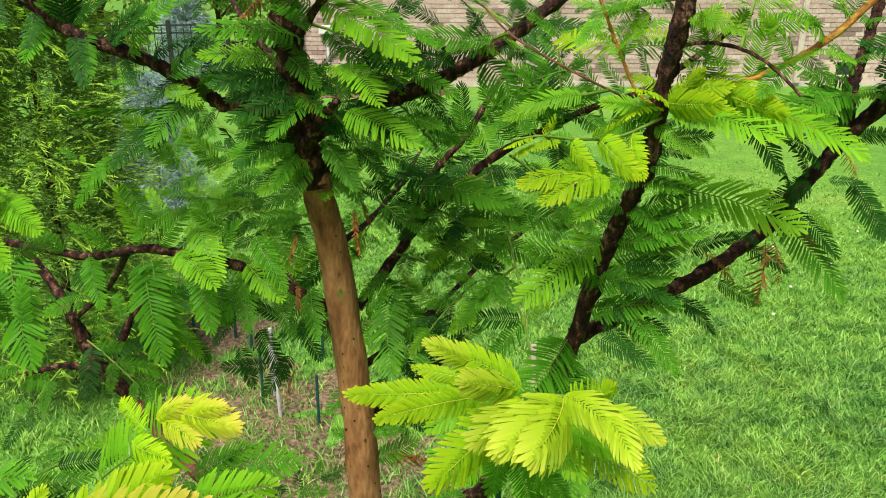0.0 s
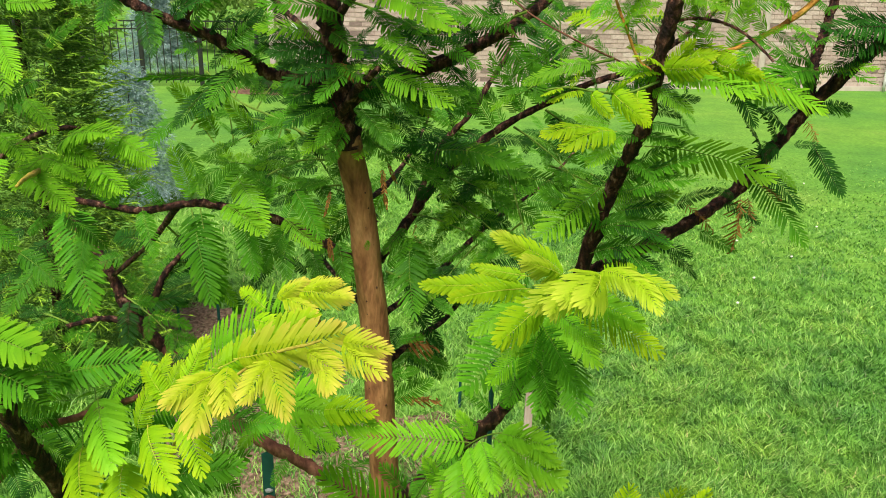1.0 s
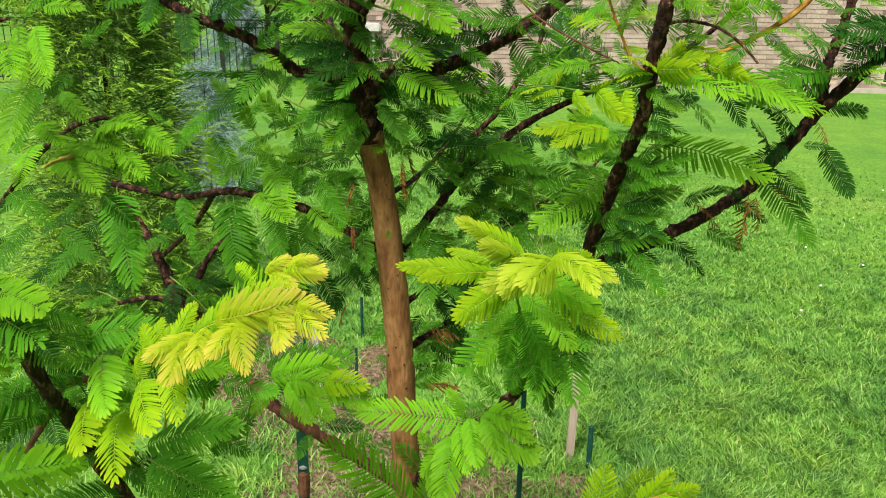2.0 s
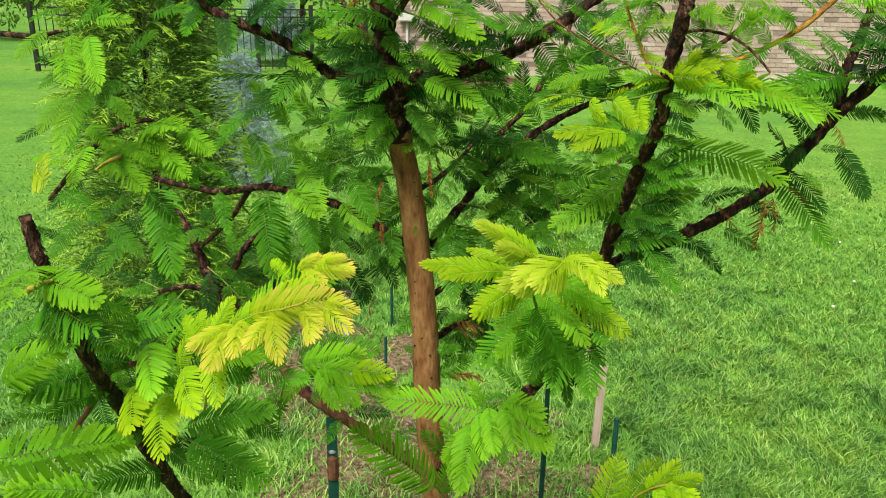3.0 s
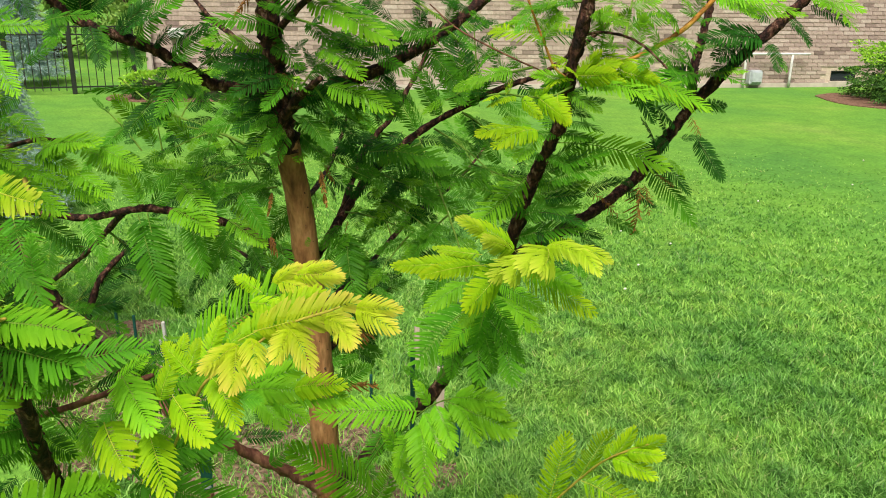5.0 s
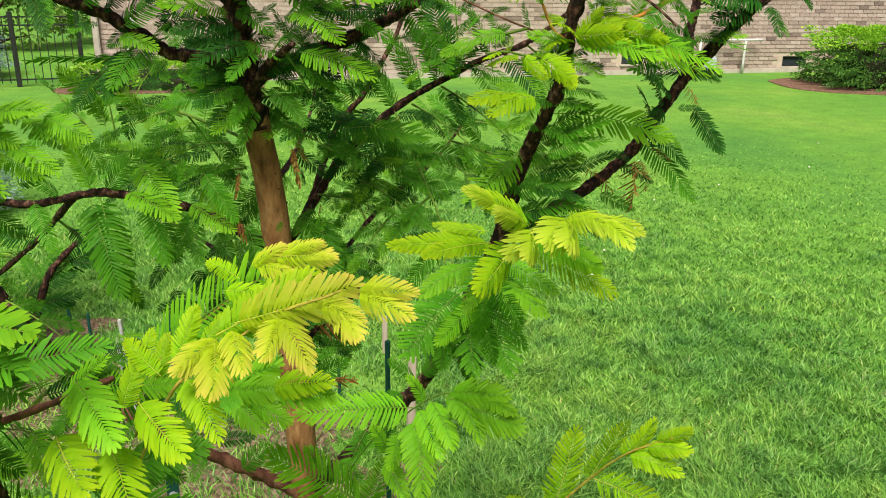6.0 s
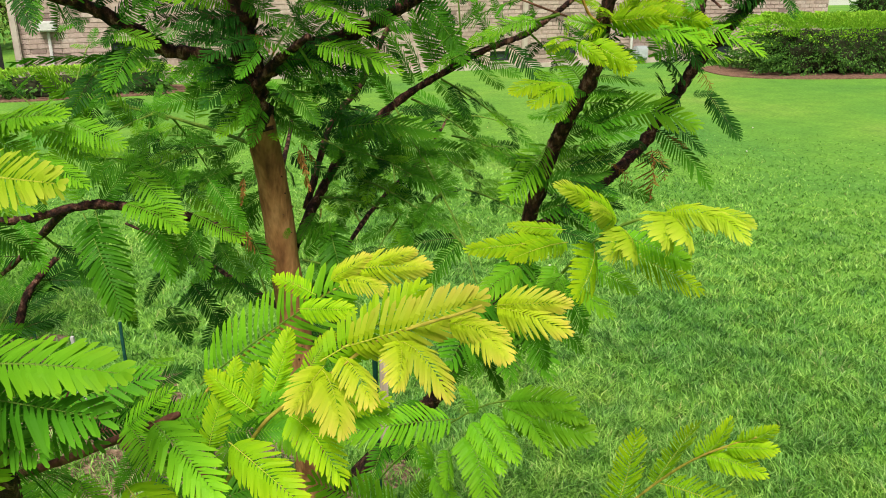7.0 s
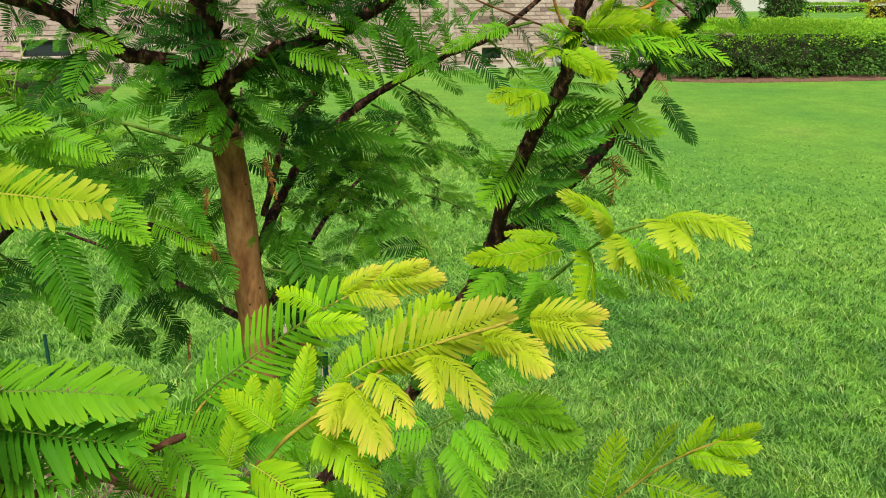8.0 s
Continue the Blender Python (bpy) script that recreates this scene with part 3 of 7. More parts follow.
spray(limb_f, (0.149, 0.569, 1.423), (0.167, 0.516, 1.429), YOUNG, side=60)
spray(limb_f, (0.151, 0.568, 1.421), (0.168, 0.553, 1.447), YOUNG, side=40)
spray(limb_f, (0.187, 0.555, 1.431), (0.213, 0.517, 1.423), YOUNG, side=55)
spray(limb_f, (0.146, 0.568, 1.418), (0.112, 0.540, 1.416), YOUNG, side=60)
spray(limb_f, (0.176, 0.556, 1.428), (0.188, 0.529, 1.414), YOUNG, side=55)
spray(limb_f, (0.153, 0.563, 1.462), (0.176, 0.555, 1.490), FRESH)
spray(limb_f, (0.154, 0.557, 1.484), (0.184, 0.528, 1.475), FRESH)
spray(limb_f, (0.151, 0.567, 1.418), (0.206, 0.503, 1.410), FRESH)
spray(limb_f, (0.157, 0.566, 1.415), (0.190, 0.529, 1.417), FRESH)
spray(limb_f, (0.143, 0.575, 1.406), (0.170, 0.545, 1.390), FRESH)
spray(limb_f, (0.146, 0.567, 1.415), (0.101, 0.556, 1.425), FRESH)
spray(limb_ab, (-0.374, 0.528, 1.353), (-0.334, 0.469, 1.322), FRESH)
spray(limb_ab, (-0.340, 0.520, 1.344), (-0.301, 0.478, 1.332), FRESH)
spray(limb_ab, (-0.317, 0.534, 1.365), (-0.285, 0.492, 1.350), FRESH)
spray(limb_ab, (-0.352, 0.529, 1.368), (-0.317, 0.504, 1.371), FRESH)
spray(limb_ab, (-0.324, 0.525, 1.369), (-0.291, 0.498, 1.364), FRESH)
spray(limb_ab, (-0.369, 0.526, 1.351), (-0.370, 0.469, 1.339), FRESH)
spray(limb_ab, (-0.398, 0.542, 1.353), (-0.368, 0.492, 1.344), FRESH)
shoot_f = branch([(-0.418, 0.403, 1.243), (-0.377, 0.352, 1.269), (-0.343, 0.311, 1.290), (-0.315, 0.281, 1.306)], 0.003, 0.001, bark=STEM)
spray(shoot_f, (-0.350, 0.313, 1.291), (-0.259, 0.237, 1.311), FRESH, kind="slim")
spray(shoot_f, (-0.344, 0.318, 1.276), (-0.271, 0.247, 1.288), MID)
spray(shoot_f, (-0.352, 0.326, 1.266), (-0.299, 0.265, 1.265), MID)
spray(shoot_f, (-0.333, 0.322, 1.263), (-0.278, 0.272, 1.263), MID)
shoot_g = branch([(-0.349, 0.465, 1.352), (-0.328, 0.398, 1.362), (-0.314, 0.357, 1.367)], 0.002, 0.001, bark=STEM)
spray(shoot_g, (-0.321, 0.296, 1.386), (-0.268, 0.215, 1.395), LIME, kind="slim")
spray(limb_r, (-0.319, 0.189, 1.220), (-0.257, 0.248, 1.203), FRESH, kind="young")
spray(limb_r, (-0.387, 0.310, 1.207), (-0.323, 0.284, 1.251), FRESH, kind="young")
spray(limb_r, (-0.307, 0.284, 1.128), (-0.346, 0.241, 1.159), FRESH, kind="young")
spray(limb_r, (-0.353, 0.397, 1.151), (-0.364, 0.329, 1.169), MID)
spray(limb_r, (-0.348, 0.401, 1.163), (-0.374, 0.307, 1.199), MID)
spray(limb_r, (-0.269, 0.369, 1.124), (-0.183, 0.310, 1.132), MID)
spray(limb_r, (-0.282, 0.389, 1.122), (-0.203, 0.381, 1.155), MID)
spray(limb_r, (-0.335, 0.398, 1.214), (-0.256, 0.386, 1.235), MID)
spray(limb_r, (-0.332, 0.442, 1.034), (-0.360, 0.370, 1.073), MID)
spray(limb_r, (-0.344, 0.322, 1.300), (-0.324, 0.240, 1.306), FRESH)
spray(limb_r, (-0.374, 0.435, 1.446), (-0.345, 0.387, 1.428), FRESH)
spray(limb_r, (-0.351, 0.440, 1.459), (-0.329, 0.409, 1.428), FRESH)
spray(limb_r, (-0.365, 0.446, 1.417), (-0.374, 0.409, 1.370), FRESH)
spray(limb_r, (-0.359, 0.430, 1.369), (-0.349, 0.381, 1.348), FRESH)
spray(twig_t, (-0.305, 0.377, 1.182), (-0.285, 0.336, 1.163), FRESH)
spray(twig_t, (-0.271, 0.354, 1.224), (-0.252, 0.304, 1.212), FRESH)
spray(twig_t, (-0.316, 0.394, 1.198), (-0.333, 0.359, 1.213), FRESH)
spray(twig_t, (-0.274, 0.352, 1.218), (-0.247, 0.337, 1.248), FRESH)
spray(limb_m, (-0.320, 0.768, 1.250), (-0.340, 0.773, 1.308), FRESH)
spray(limb_m, (-0.284, 0.766, 1.245), (-0.230, 0.701, 1.232), FRESH)
spray(limb_m, (-0.273, 0.794, 1.271), (-0.232, 0.722, 1.232), FRESH)
spray(limb_m, (-0.219, 0.782, 1.225), (-0.173, 0.727, 1.207), FRESH)
spray(limb_m, (-0.322, 0.769, 1.238), (-0.295, 0.714, 1.146), MID)
spray(limb_m, (-0.264, 0.765, 1.234), (-0.245, 0.726, 1.172), MID)
spray(limb_m, (-0.219, 0.779, 1.218), (-0.211, 0.740, 1.167), MID)
spray(limb_m, (-0.470, 0.792, 1.241), (-0.430, 0.720, 1.138), MID)
spray(limb_m, (-0.381, 0.777, 1.237), (-0.362, 0.749, 1.190), MID)
spray(limb_a, (-0.349, 0.746, 1.464), (-0.333, 0.713, 1.419), DARK)
spray(limb_a, (-0.378, 0.742, 1.480), (-0.382, 0.718, 1.445), DARK)
spray(limb_a, (-0.363, 0.744, 1.470), (-0.338, 0.750, 1.500), DARK)
spray(limb_a, (-0.321, 0.747, 1.449), (-0.288, 0.749, 1.486), DARK)
spray(limb_a, (-0.286, 0.754, 1.436), (-0.238, 0.744, 1.460), DARK)
spray(limb_a, (-0.307, 0.748, 1.439), (-0.295, 0.728, 1.417), DARK)
spray(limb_a, (-0.246, 0.759, 1.388), (-0.357, 0.739, 1.391), MID, side=80, kind="slim")
spray(limb_b, (-0.115, 0.694, 1.492), (-0.034, 0.585, 1.454), FRESH, kind="slim")
spray(limb_b, (-0.101, 0.686, 1.440), (-0.063, 0.619, 1.417), FRESH)
spray(limb_b, (-0.096, 0.672, 1.402), (-0.035, 0.616, 1.385), FRESH)
spray(limb_c, (-0.068, 0.802, 1.192), (-0.065, 0.717, 1.129), MID)
spray(limb_c, (-0.098, 0.815, 1.153), (-0.069, 0.772, 1.198), MID)
spray(limb_g, (0.373, 0.718, 1.330), (0.394, 0.679, 1.283), DARK, side=30)
spray(limb_g, (0.453, 0.713, 1.448), (0.453, 0.682, 1.416), DARK)
spray(limb_g, (0.447, 0.715, 1.450), (0.355, 0.687, 1.454), DARK)
spray(limb_g, (0.436, 0.718, 1.439), (0.364, 0.679, 1.432), DARK)
spray(limb_g, (0.475, 0.710, 1.480), (0.492, 0.686, 1.446), DARK)
spray(limb_g, (0.348, 0.726, 1.341), (0.290, 0.703, 1.376), DARK)
spray(limb_g, (0.338, 0.723, 1.327), (0.286, 0.693, 1.312), DARK)
spray(limb_g, (0.316, 0.728, 1.301), (0.356, 0.689, 1.265), DARK)
spray(limb_g, (0.172, 0.675, 1.334), (0.274, 0.602, 1.320), FRESH)
spray(limb_g, (0.493, 0.703, 1.500), (0.539, 0.661, 1.489), FRESH)
spray(limb_g, (0.497, 0.704, 1.503), (0.515, 0.638, 1.471), FRESH)
spray(limb_h, (0.373, 0.743, 1.405), (0.267, 0.667, 1.384), MID)
spray(limb_h, (0.373, 0.743, 1.405), (0.402, 0.674, 1.403), MID)
spray(limb_h, (0.379, 0.751, 1.433), (0.345, 0.738, 1.444), MID)
spray(limb_h, (0.367, 0.735, 1.378), (0.305, 0.712, 1.408), MID)
spray(limb_h, (0.390, 0.763, 1.473), (0.399, 0.729, 1.472), MID)
spray(limb_f, (0.130, 0.637, 1.296), (0.169, 0.600, 1.330), MID)
spray(limb_f, (0.123, 0.628, 1.265), (0.055, 0.587, 1.306), MID)
spray(limb_f, (0.142, 0.603, 1.360), (0.168, 0.566, 1.358), MID)
spray(limb_f, (0.117, 0.627, 1.259), (0.171, 0.594, 1.280), MID)
spray(limb_f, (0.115, 0.638, 1.229), (0.180, 0.595, 1.254), MID)
spray(limb_f, (0.137, 0.611, 1.334), (0.162, 0.575, 1.317), MID)
spray(limb_f, (0.102, 0.651, 1.197), (0.046, 0.549, 1.184), MID)
spray(limb_f, (0.099, 0.647, 1.184), (0.104, 0.552, 1.154), MID)
spray(limb_f, (0.084, 0.665, 1.134), (0.095, 0.554, 1.092), MID)
spray(limb_f, (0.078, 0.669, 1.110), (0.081, 0.582, 1.106), MID)
spray(limb_f, (0.066, 0.649, 1.141), (-0.016, 0.523, 1.140), MID)
spray(limb_f, (0.052, 0.643, 1.115), (0.030, 0.583, 1.087), MID)
spray(limb_f, (0.075, 0.655, 1.131), (0.058, 0.559, 1.091), MID)
spray(limb_f, (0.087, 0.652, 1.161), (0.105, 0.550, 1.181), MID)
shoot_h = branch([(-0.075, 0.731, 0.842), (-0.045, 0.614, 0.985), (-0.020, 0.540, 1.061), (0.003, 0.489, 1.109), (0.030, 0.449, 1.130), (0.044, 0.426, 1.132)], 0.001, 0.0006, bark=LEAFSTEM)
spray(shoot_h, (-0.013, 0.523, 1.079), (-0.120, 0.521, 1.089), FRESH)
spray(shoot_h, (-0.002, 0.452, 1.129), (0.041, 0.381, 1.135), FRESH, kind="young")
spray(shoot_h, (0.004, 0.452, 1.132), (0.035, 0.399, 1.153), FRESH, kind="young")
spray(shoot_h, (0.002, 0.441, 1.131), (0.015, 0.392, 1.121), FRESH, kind="young")
spray(shoot_h, (0.023, 0.419, 1.142), (0.039, 0.385, 1.146), FRESH, kind="young")
spray(shoot_h, (-0.011, 0.462, 1.121), (-0.003, 0.412, 1.105), FRESH, kind="young")
spray(shoot_h, (-0.020, 0.470, 1.108), (-0.012, 0.420, 1.093), FRESH, kind="young")
spray(shoot_h, (-0.026, 0.468, 1.098), (-0.032, 0.397, 1.074), FRESH, kind="young")
spray(shoot_h, (-0.035, 0.484, 1.076), (-0.050, 0.442, 1.071), FRESH, kind="young")
spray(shoot_h, (-0.045, 0.498, 1.049), (-0.057, 0.490, 1.082), FRESH, kind="young")
spray(shoot_h, (-0.016, 0.462, 1.119), (-0.030, 0.463, 1.145), FRESH, kind="young")
spray(shoot_h, (-0.045, 0.496, 1.043), (-0.037, 0.449, 1.034), FRESH, kind="young")
shoot_i = branch([(-0.040, 0.580, 0.882), (-0.062, 0.536, 0.963), (-0.076, 0.517, 0.999)], 0.001, 0.0006, bark=LEAFSTEM)
spray(shoot_i, (-0.065, 0.520, 0.979), (-0.148, 0.495, 1.061), FRESH)
spray(shoot_i, (-0.062, 0.536, 0.963), (-0.046, 0.512, 1.028), FRESH)
shoot_j = branch([(-0.312, 0.747, 0.895), (-0.269, 0.641, 1.021), (-0.225, 0.551, 1.101), (-0.194, 0.511, 1.126), (-0.155, 0.475, 1.139), (-0.124, 0.454, 1.144)], 0.001, 0.0006, bark=LEAFSTEM)
spray(shoot_j, (-0.212, 0.532, 1.116), (-0.144, 0.489, 1.155), FRESH, kind="young")
spray(shoot_j, (-0.188, 0.510, 1.126), (-0.156, 0.457, 1.115), FRESH, kind="young")
spray(shoot_j, (-0.200, 0.519, 1.116), (-0.222, 0.495, 1.094), FRESH, kind="young")
spray(shoot_j, (-0.237, 0.554, 1.101), (-0.267, 0.548, 1.132), FRESH, kind="young")
spray(shoot_j, (-0.188, 0.510, 1.126), (-0.136, 0.462, 1.146), FRESH, kind="young")
spray(shoot_j, (-0.145, 0.470, 1.140), (-0.100, 0.434, 1.150), FRESH, kind="young")
spray(shoot_j, (-0.166, 0.485, 1.131), (-0.135, 0.445, 1.126), FRESH, kind="young")
spray(shoot_j, (-0.145, 0.474, 1.142), (-0.104, 0.431, 1.166), YOUNG)
spray(trunk, (-0.123, 0.781, 1.184), (-0.118, 0.769, 1.200), FRESH)
spray(limb_g, (0.297, 0.711, 1.272), (0.285, 0.684, 1.216), DEAD, kind="dead")
spray(limb_g, (0.323, 0.721, 1.284), (0.341, 0.703, 1.269), DEAD, kind="dead")
spray(limb_g, (0.366, 0.727, 1.354), (0.375, 0.709, 1.333), DEAD, kind="dead")
spray(limb_g, (0.304, 0.710, 1.272), (0.305, 0.688, 1.238), DEAD, kind="dead")
spray(limb_g, (0.237, 0.716, 1.261), (0.265, 0.693, 1.237), DEAD, kind="dead")
spray(limb_c, (-0.102, 0.774, 1.288), (-0.096, 0.749, 1.246), DEAD, kind="dead")
spray(limb_c, (-0.096, 0.795, 1.290), (-0.086, 0.768, 1.274), DEAD, kind="dead")
spray(limb_c, (-0.060, 0.894, 1.185), (-0.065, 0.880, 1.173), DEAD, kind="dead")
spray(limb_c, (-0.085, 0.870, 0.935), (-0.029, 0.816, 0.960), DEAD, kind="dead")
spray(limb_c, (-0.075, 0.892, 1.008), (-0.036, 0.840, 1.030), DEAD, kind="dead")
spray(limb_c, (-0.063, 0.938, 1.155), (-0.050, 0.931, 1.139), DEAD, kind="dead")
spray(limb_m, (-0.162, 0.774, 1.261), (-0.168, 0.756, 1.235), DEAD, kind="dead")
spray(limb_m, (-0.167, 0.787, 1.199), (-0.159, 0.750, 1.188), DEAD, kind="dead")
spray(limb_m, (-0.187, 0.843, 1.070), (-0.194, 0.816, 1.048), DEAD, kind="dead")
spray(trunk, (-0.175, 0.746, 1.494), (-0.192, 0.709, 1.470), DEAD, kind="dead")
spray(trunk, (-0.143, 0.735, 1.410), (-0.130, 0.708, 1.397), DEAD, kind="dead")
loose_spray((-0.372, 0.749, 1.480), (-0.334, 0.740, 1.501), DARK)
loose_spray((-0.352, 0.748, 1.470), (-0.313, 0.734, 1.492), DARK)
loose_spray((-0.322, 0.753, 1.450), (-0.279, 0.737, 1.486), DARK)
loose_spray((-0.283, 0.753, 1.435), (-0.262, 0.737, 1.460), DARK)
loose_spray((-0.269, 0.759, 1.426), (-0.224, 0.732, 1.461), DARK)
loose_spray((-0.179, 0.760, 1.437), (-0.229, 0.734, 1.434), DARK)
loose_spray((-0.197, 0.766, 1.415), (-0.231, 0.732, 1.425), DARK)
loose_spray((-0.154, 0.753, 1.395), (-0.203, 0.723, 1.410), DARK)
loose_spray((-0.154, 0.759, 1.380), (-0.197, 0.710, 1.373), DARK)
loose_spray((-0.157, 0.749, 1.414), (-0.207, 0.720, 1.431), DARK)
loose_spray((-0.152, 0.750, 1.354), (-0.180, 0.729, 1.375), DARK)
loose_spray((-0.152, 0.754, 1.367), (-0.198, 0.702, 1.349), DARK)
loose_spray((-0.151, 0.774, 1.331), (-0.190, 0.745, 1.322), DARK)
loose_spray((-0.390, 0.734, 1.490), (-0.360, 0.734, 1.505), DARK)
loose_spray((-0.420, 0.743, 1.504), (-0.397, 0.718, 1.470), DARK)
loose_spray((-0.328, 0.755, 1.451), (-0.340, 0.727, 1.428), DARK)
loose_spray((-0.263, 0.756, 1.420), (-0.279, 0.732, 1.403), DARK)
side_shoot((-0.233, 0.936, 1.236), (-0.304, 0.908, 1.280), MIDS, 0.055)
side_shoot((-0.171, 0.866, 1.276), (-0.220, 0.835, 1.290), MIDS, 0.055)
side_shoot((-0.157, 0.854, 1.247), (-0.207, 0.830, 1.250), MIDS, 0.05)
side_shoot((-0.362, 1.069, 1.259), (-0.411, 1.071, 1.342), MIDS, 0.03)
side_shoot((-0.331, 1.063, 1.257), (-0.334, 1.053, 1.321), MIDS, 0.035)
side_shoot((-0.412, 1.132, 1.268), (-0.374, 1.144, 1.321), MIDS, 0.03)
side_shoot((-0.231, 0.956, 1.297), (-0.291, 0.923, 1.335), MIDS, 0.05)
side_shoot((-0.220, 0.928, 1.316), (-0.300, 0.894, 1.306), MIDS, 0.055)
side_shoot((-0.213, 0.911, 1.266), (-0.286, 0.873, 1.248), MIDS, 0.06)
side_shoot((-0.449, 1.024, 1.245), (-0.492, 1.025, 1.296), MIDS, 0.04)
side_shoot((-0.263, 1.000, 1.256), (-0.245, 1.017, 1.318), MIDS, 0.04)
loose_spray((-0.194, 0.807, 1.182), (-0.172, 0.771, 1.147), MID)
loose_spray((-0.158, 0.813, 1.187), (-0.146, 0.758, 1.151), MID)
loose_spray((-0.186, 0.841, 1.258), (-0.160, 0.805, 1.225), MID)
loose_spray((-0.209, 0.839, 1.243), (-0.165, 0.808, 1.266), MID)
loose_spray((-0.353, 0.775, 1.242), (-0.385, 0.758, 1.274), MID)
loose_spray((-0.410, 0.786, 1.235), (-0.435, 0.775, 1.270), MID)
loose_spray((-0.304, 0.764, 1.247), (-0.266, 0.758, 1.293), MID)
loose_spray((-0.246, 0.776, 1.229), (-0.221, 0.767, 1.276), MID)
loose_spray((-0.068, 0.721, 1.466), (-0.030, 0.704, 1.495), DARK, kind="feather")
loose_spray((-0.013, 0.746, 1.470), (-0.050, 0.727, 1.491), DARK, kind="feather")
loose_spray((0.002, 0.773, 1.492), (-0.035, 0.760, 1.503), DARK, kind="feather")
loose_spray((0.002, 0.745, 1.440), (-0.081, 0.694, 1.441), DARK, kind="feather")
loose_spray((-0.059, 0.713, 1.444), (-0.102, 0.691, 1.455), DARK, kind="feather")
loose_spray((0.033, 0.748, 1.446), (0.012, 0.746, 1.481), DARK, kind="feather")
loose_spray((0.040, 0.748, 1.450), (0.068, 0.715, 1.442), DARK, kind="feather")
loose_spray((-0.015, 0.740, 1.418), (-0.035, 0.734, 1.456), DARK, kind="feather")
loose_spray((0.071, 0.756, 1.472), (0.049, 0.747, 1.501), DARK, kind="feather")
loose_spray((0.075, 0.756, 1.472), (0.104, 0.718, 1.468), DARK, kind="feather")
loose_spray((-0.034, 0.746, 1.410), (-0.003, 0.717, 1.384), DARK, kind="feather")
loose_spray((-0.095, 0.686, 1.409), (-0.060, 0.645, 1.399), DARK, kind="feather")
loose_spray((-0.102, 0.676, 1.410), (-0.119, 0.667, 1.441), DARK, kind="feather")
loose_spray((-0.095, 0.675, 1.411), (-0.072, 0.648, 1.434), DARK, kind="feather")
loose_spray((0.098, 0.891, 1.343), (0.060, 0.879, 1.421), MID, kind="feather")
loose_spray((0.070, 0.901, 1.330), (0.032, 0.896, 1.396), MID, kind="feather")
loose_spray((0.120, 0.881, 1.358), (0.097, 0.874, 1.422), MID, kind="feather")
loose_spray((0.163, 0.871, 1.379), (0.133, 0.862, 1.435), MID, kind="feather")
loose_spray((0.190, 0.871, 1.389), (0.159, 0.867, 1.429), MID, kind="feather")
loose_spray((0.041, 0.899, 1.310), (0.002, 0.893, 1.372), MID, kind="feather")
loose_spray((0.142, 0.881, 1.367), (0.175, 0.817, 1.348), MID, kind="feather")
loose_spray((0.110, 0.880, 1.350), (0.084, 0.876, 1.389), MID, kind="feather")
loose_spray((0.212, 0.850, 1.400), (0.193, 0.836, 1.446), MID, kind="feather")
side_shoot((0.122, 0.871, 1.359), (0.110, 0.860, 1.483), MIDS, 0.05)
side_shoot((0.069, 0.917, 1.312), (0.141, 0.842, 1.278), MIDS, 0.055)
side_shoot((0.110, 0.918, 1.335), (0.193, 0.859, 1.288), MIDS, 0.06)
side_shoot((0.116, 0.894, 1.265), (0.187, 0.828, 1.255), MIDS, 0.055)
side_shoot((0.048, 0.884, 1.300), (-0.027, 0.844, 1.275), MIDS, 0.06)
side_shoot((-0.024, 0.881, 1.259), (0.034, 0.808, 1.256), MIDS, 0.06)
side_shoot((-0.135, 0.820, 1.314), (-0.058, 0.752, 1.305), MIDS, 0.06)
side_shoot((-0.134, 0.796, 1.340), (-0.078, 0.752, 1.360), MIDS, 0.055)
side_shoot((-0.065, 0.869, 1.205), (0.007, 0.799, 1.216), MIDS, 0.055)
side_shoot((-0.099, 0.813, 1.146), (-0.042, 0.743, 1.153), MIDS, 0.05)
side_shoot((-0.017, 0.869, 1.225), (0.043, 0.783, 1.215), MIDS, 0.055)
side_shoot((0.027, 0.829, 1.186), (-0.026, 0.767, 1.168), MIDS, 0.05)
loose_spray((-0.054, 0.833, 1.293), (0.048, 0.756, 1.299), MID)
loose_spray((-0.124, 0.791, 1.328), (-0.093, 0.747, 1.304), MID)
loose_spray((-0.094, 0.808, 1.004), (-0.059, 0.787, 1.021), MID)
loose_spray((-0.093, 0.825, 0.957), (-0.043, 0.799, 0.999), MID)
loose_spray((-0.085, 0.821, 1.048), (-0.052, 0.800, 1.062), MID)
loose_spray((-0.068, 0.811, 1.154), (-0.022, 0.758, 1.143), MID)
loose_spray((-0.112, 0.830, 1.064), (-0.144, 0.804, 1.034), MID)
loose_spray((-0.110, 0.826, 0.986), (-0.141, 0.815, 1.003), MID)
loose_spray((0.120, 0.623, 1.306), (0.047, 0.556, 1.274), FRESH, kind="feather")
loose_spray((0.217, 0.652, 1.415), (0.336, 0.643, 1.380), FRESH, kind="feather")
loose_spray((0.324, 0.632, 1.499), (0.380, 0.576, 1.484), FRESH, kind="feather")
loose_spray((0.274, 0.573, 1.491), (0.246, 0.572, 1.509), FRESH, kind="feather")
loose_spray((0.330, 0.630, 1.496), (0.344, 0.614, 1.517), FRESH, kind="feather")
loose_spray((0.186, 0.567, 1.434), (0.170, 0.563, 1.480), FRESH)
loose_spray((0.202, 0.557, 1.440), (0.209, 0.547, 1.481), FRESH)
loose_spray((0.174, 0.567, 1.428), (0.157, 0.557, 1.453), FRESH)
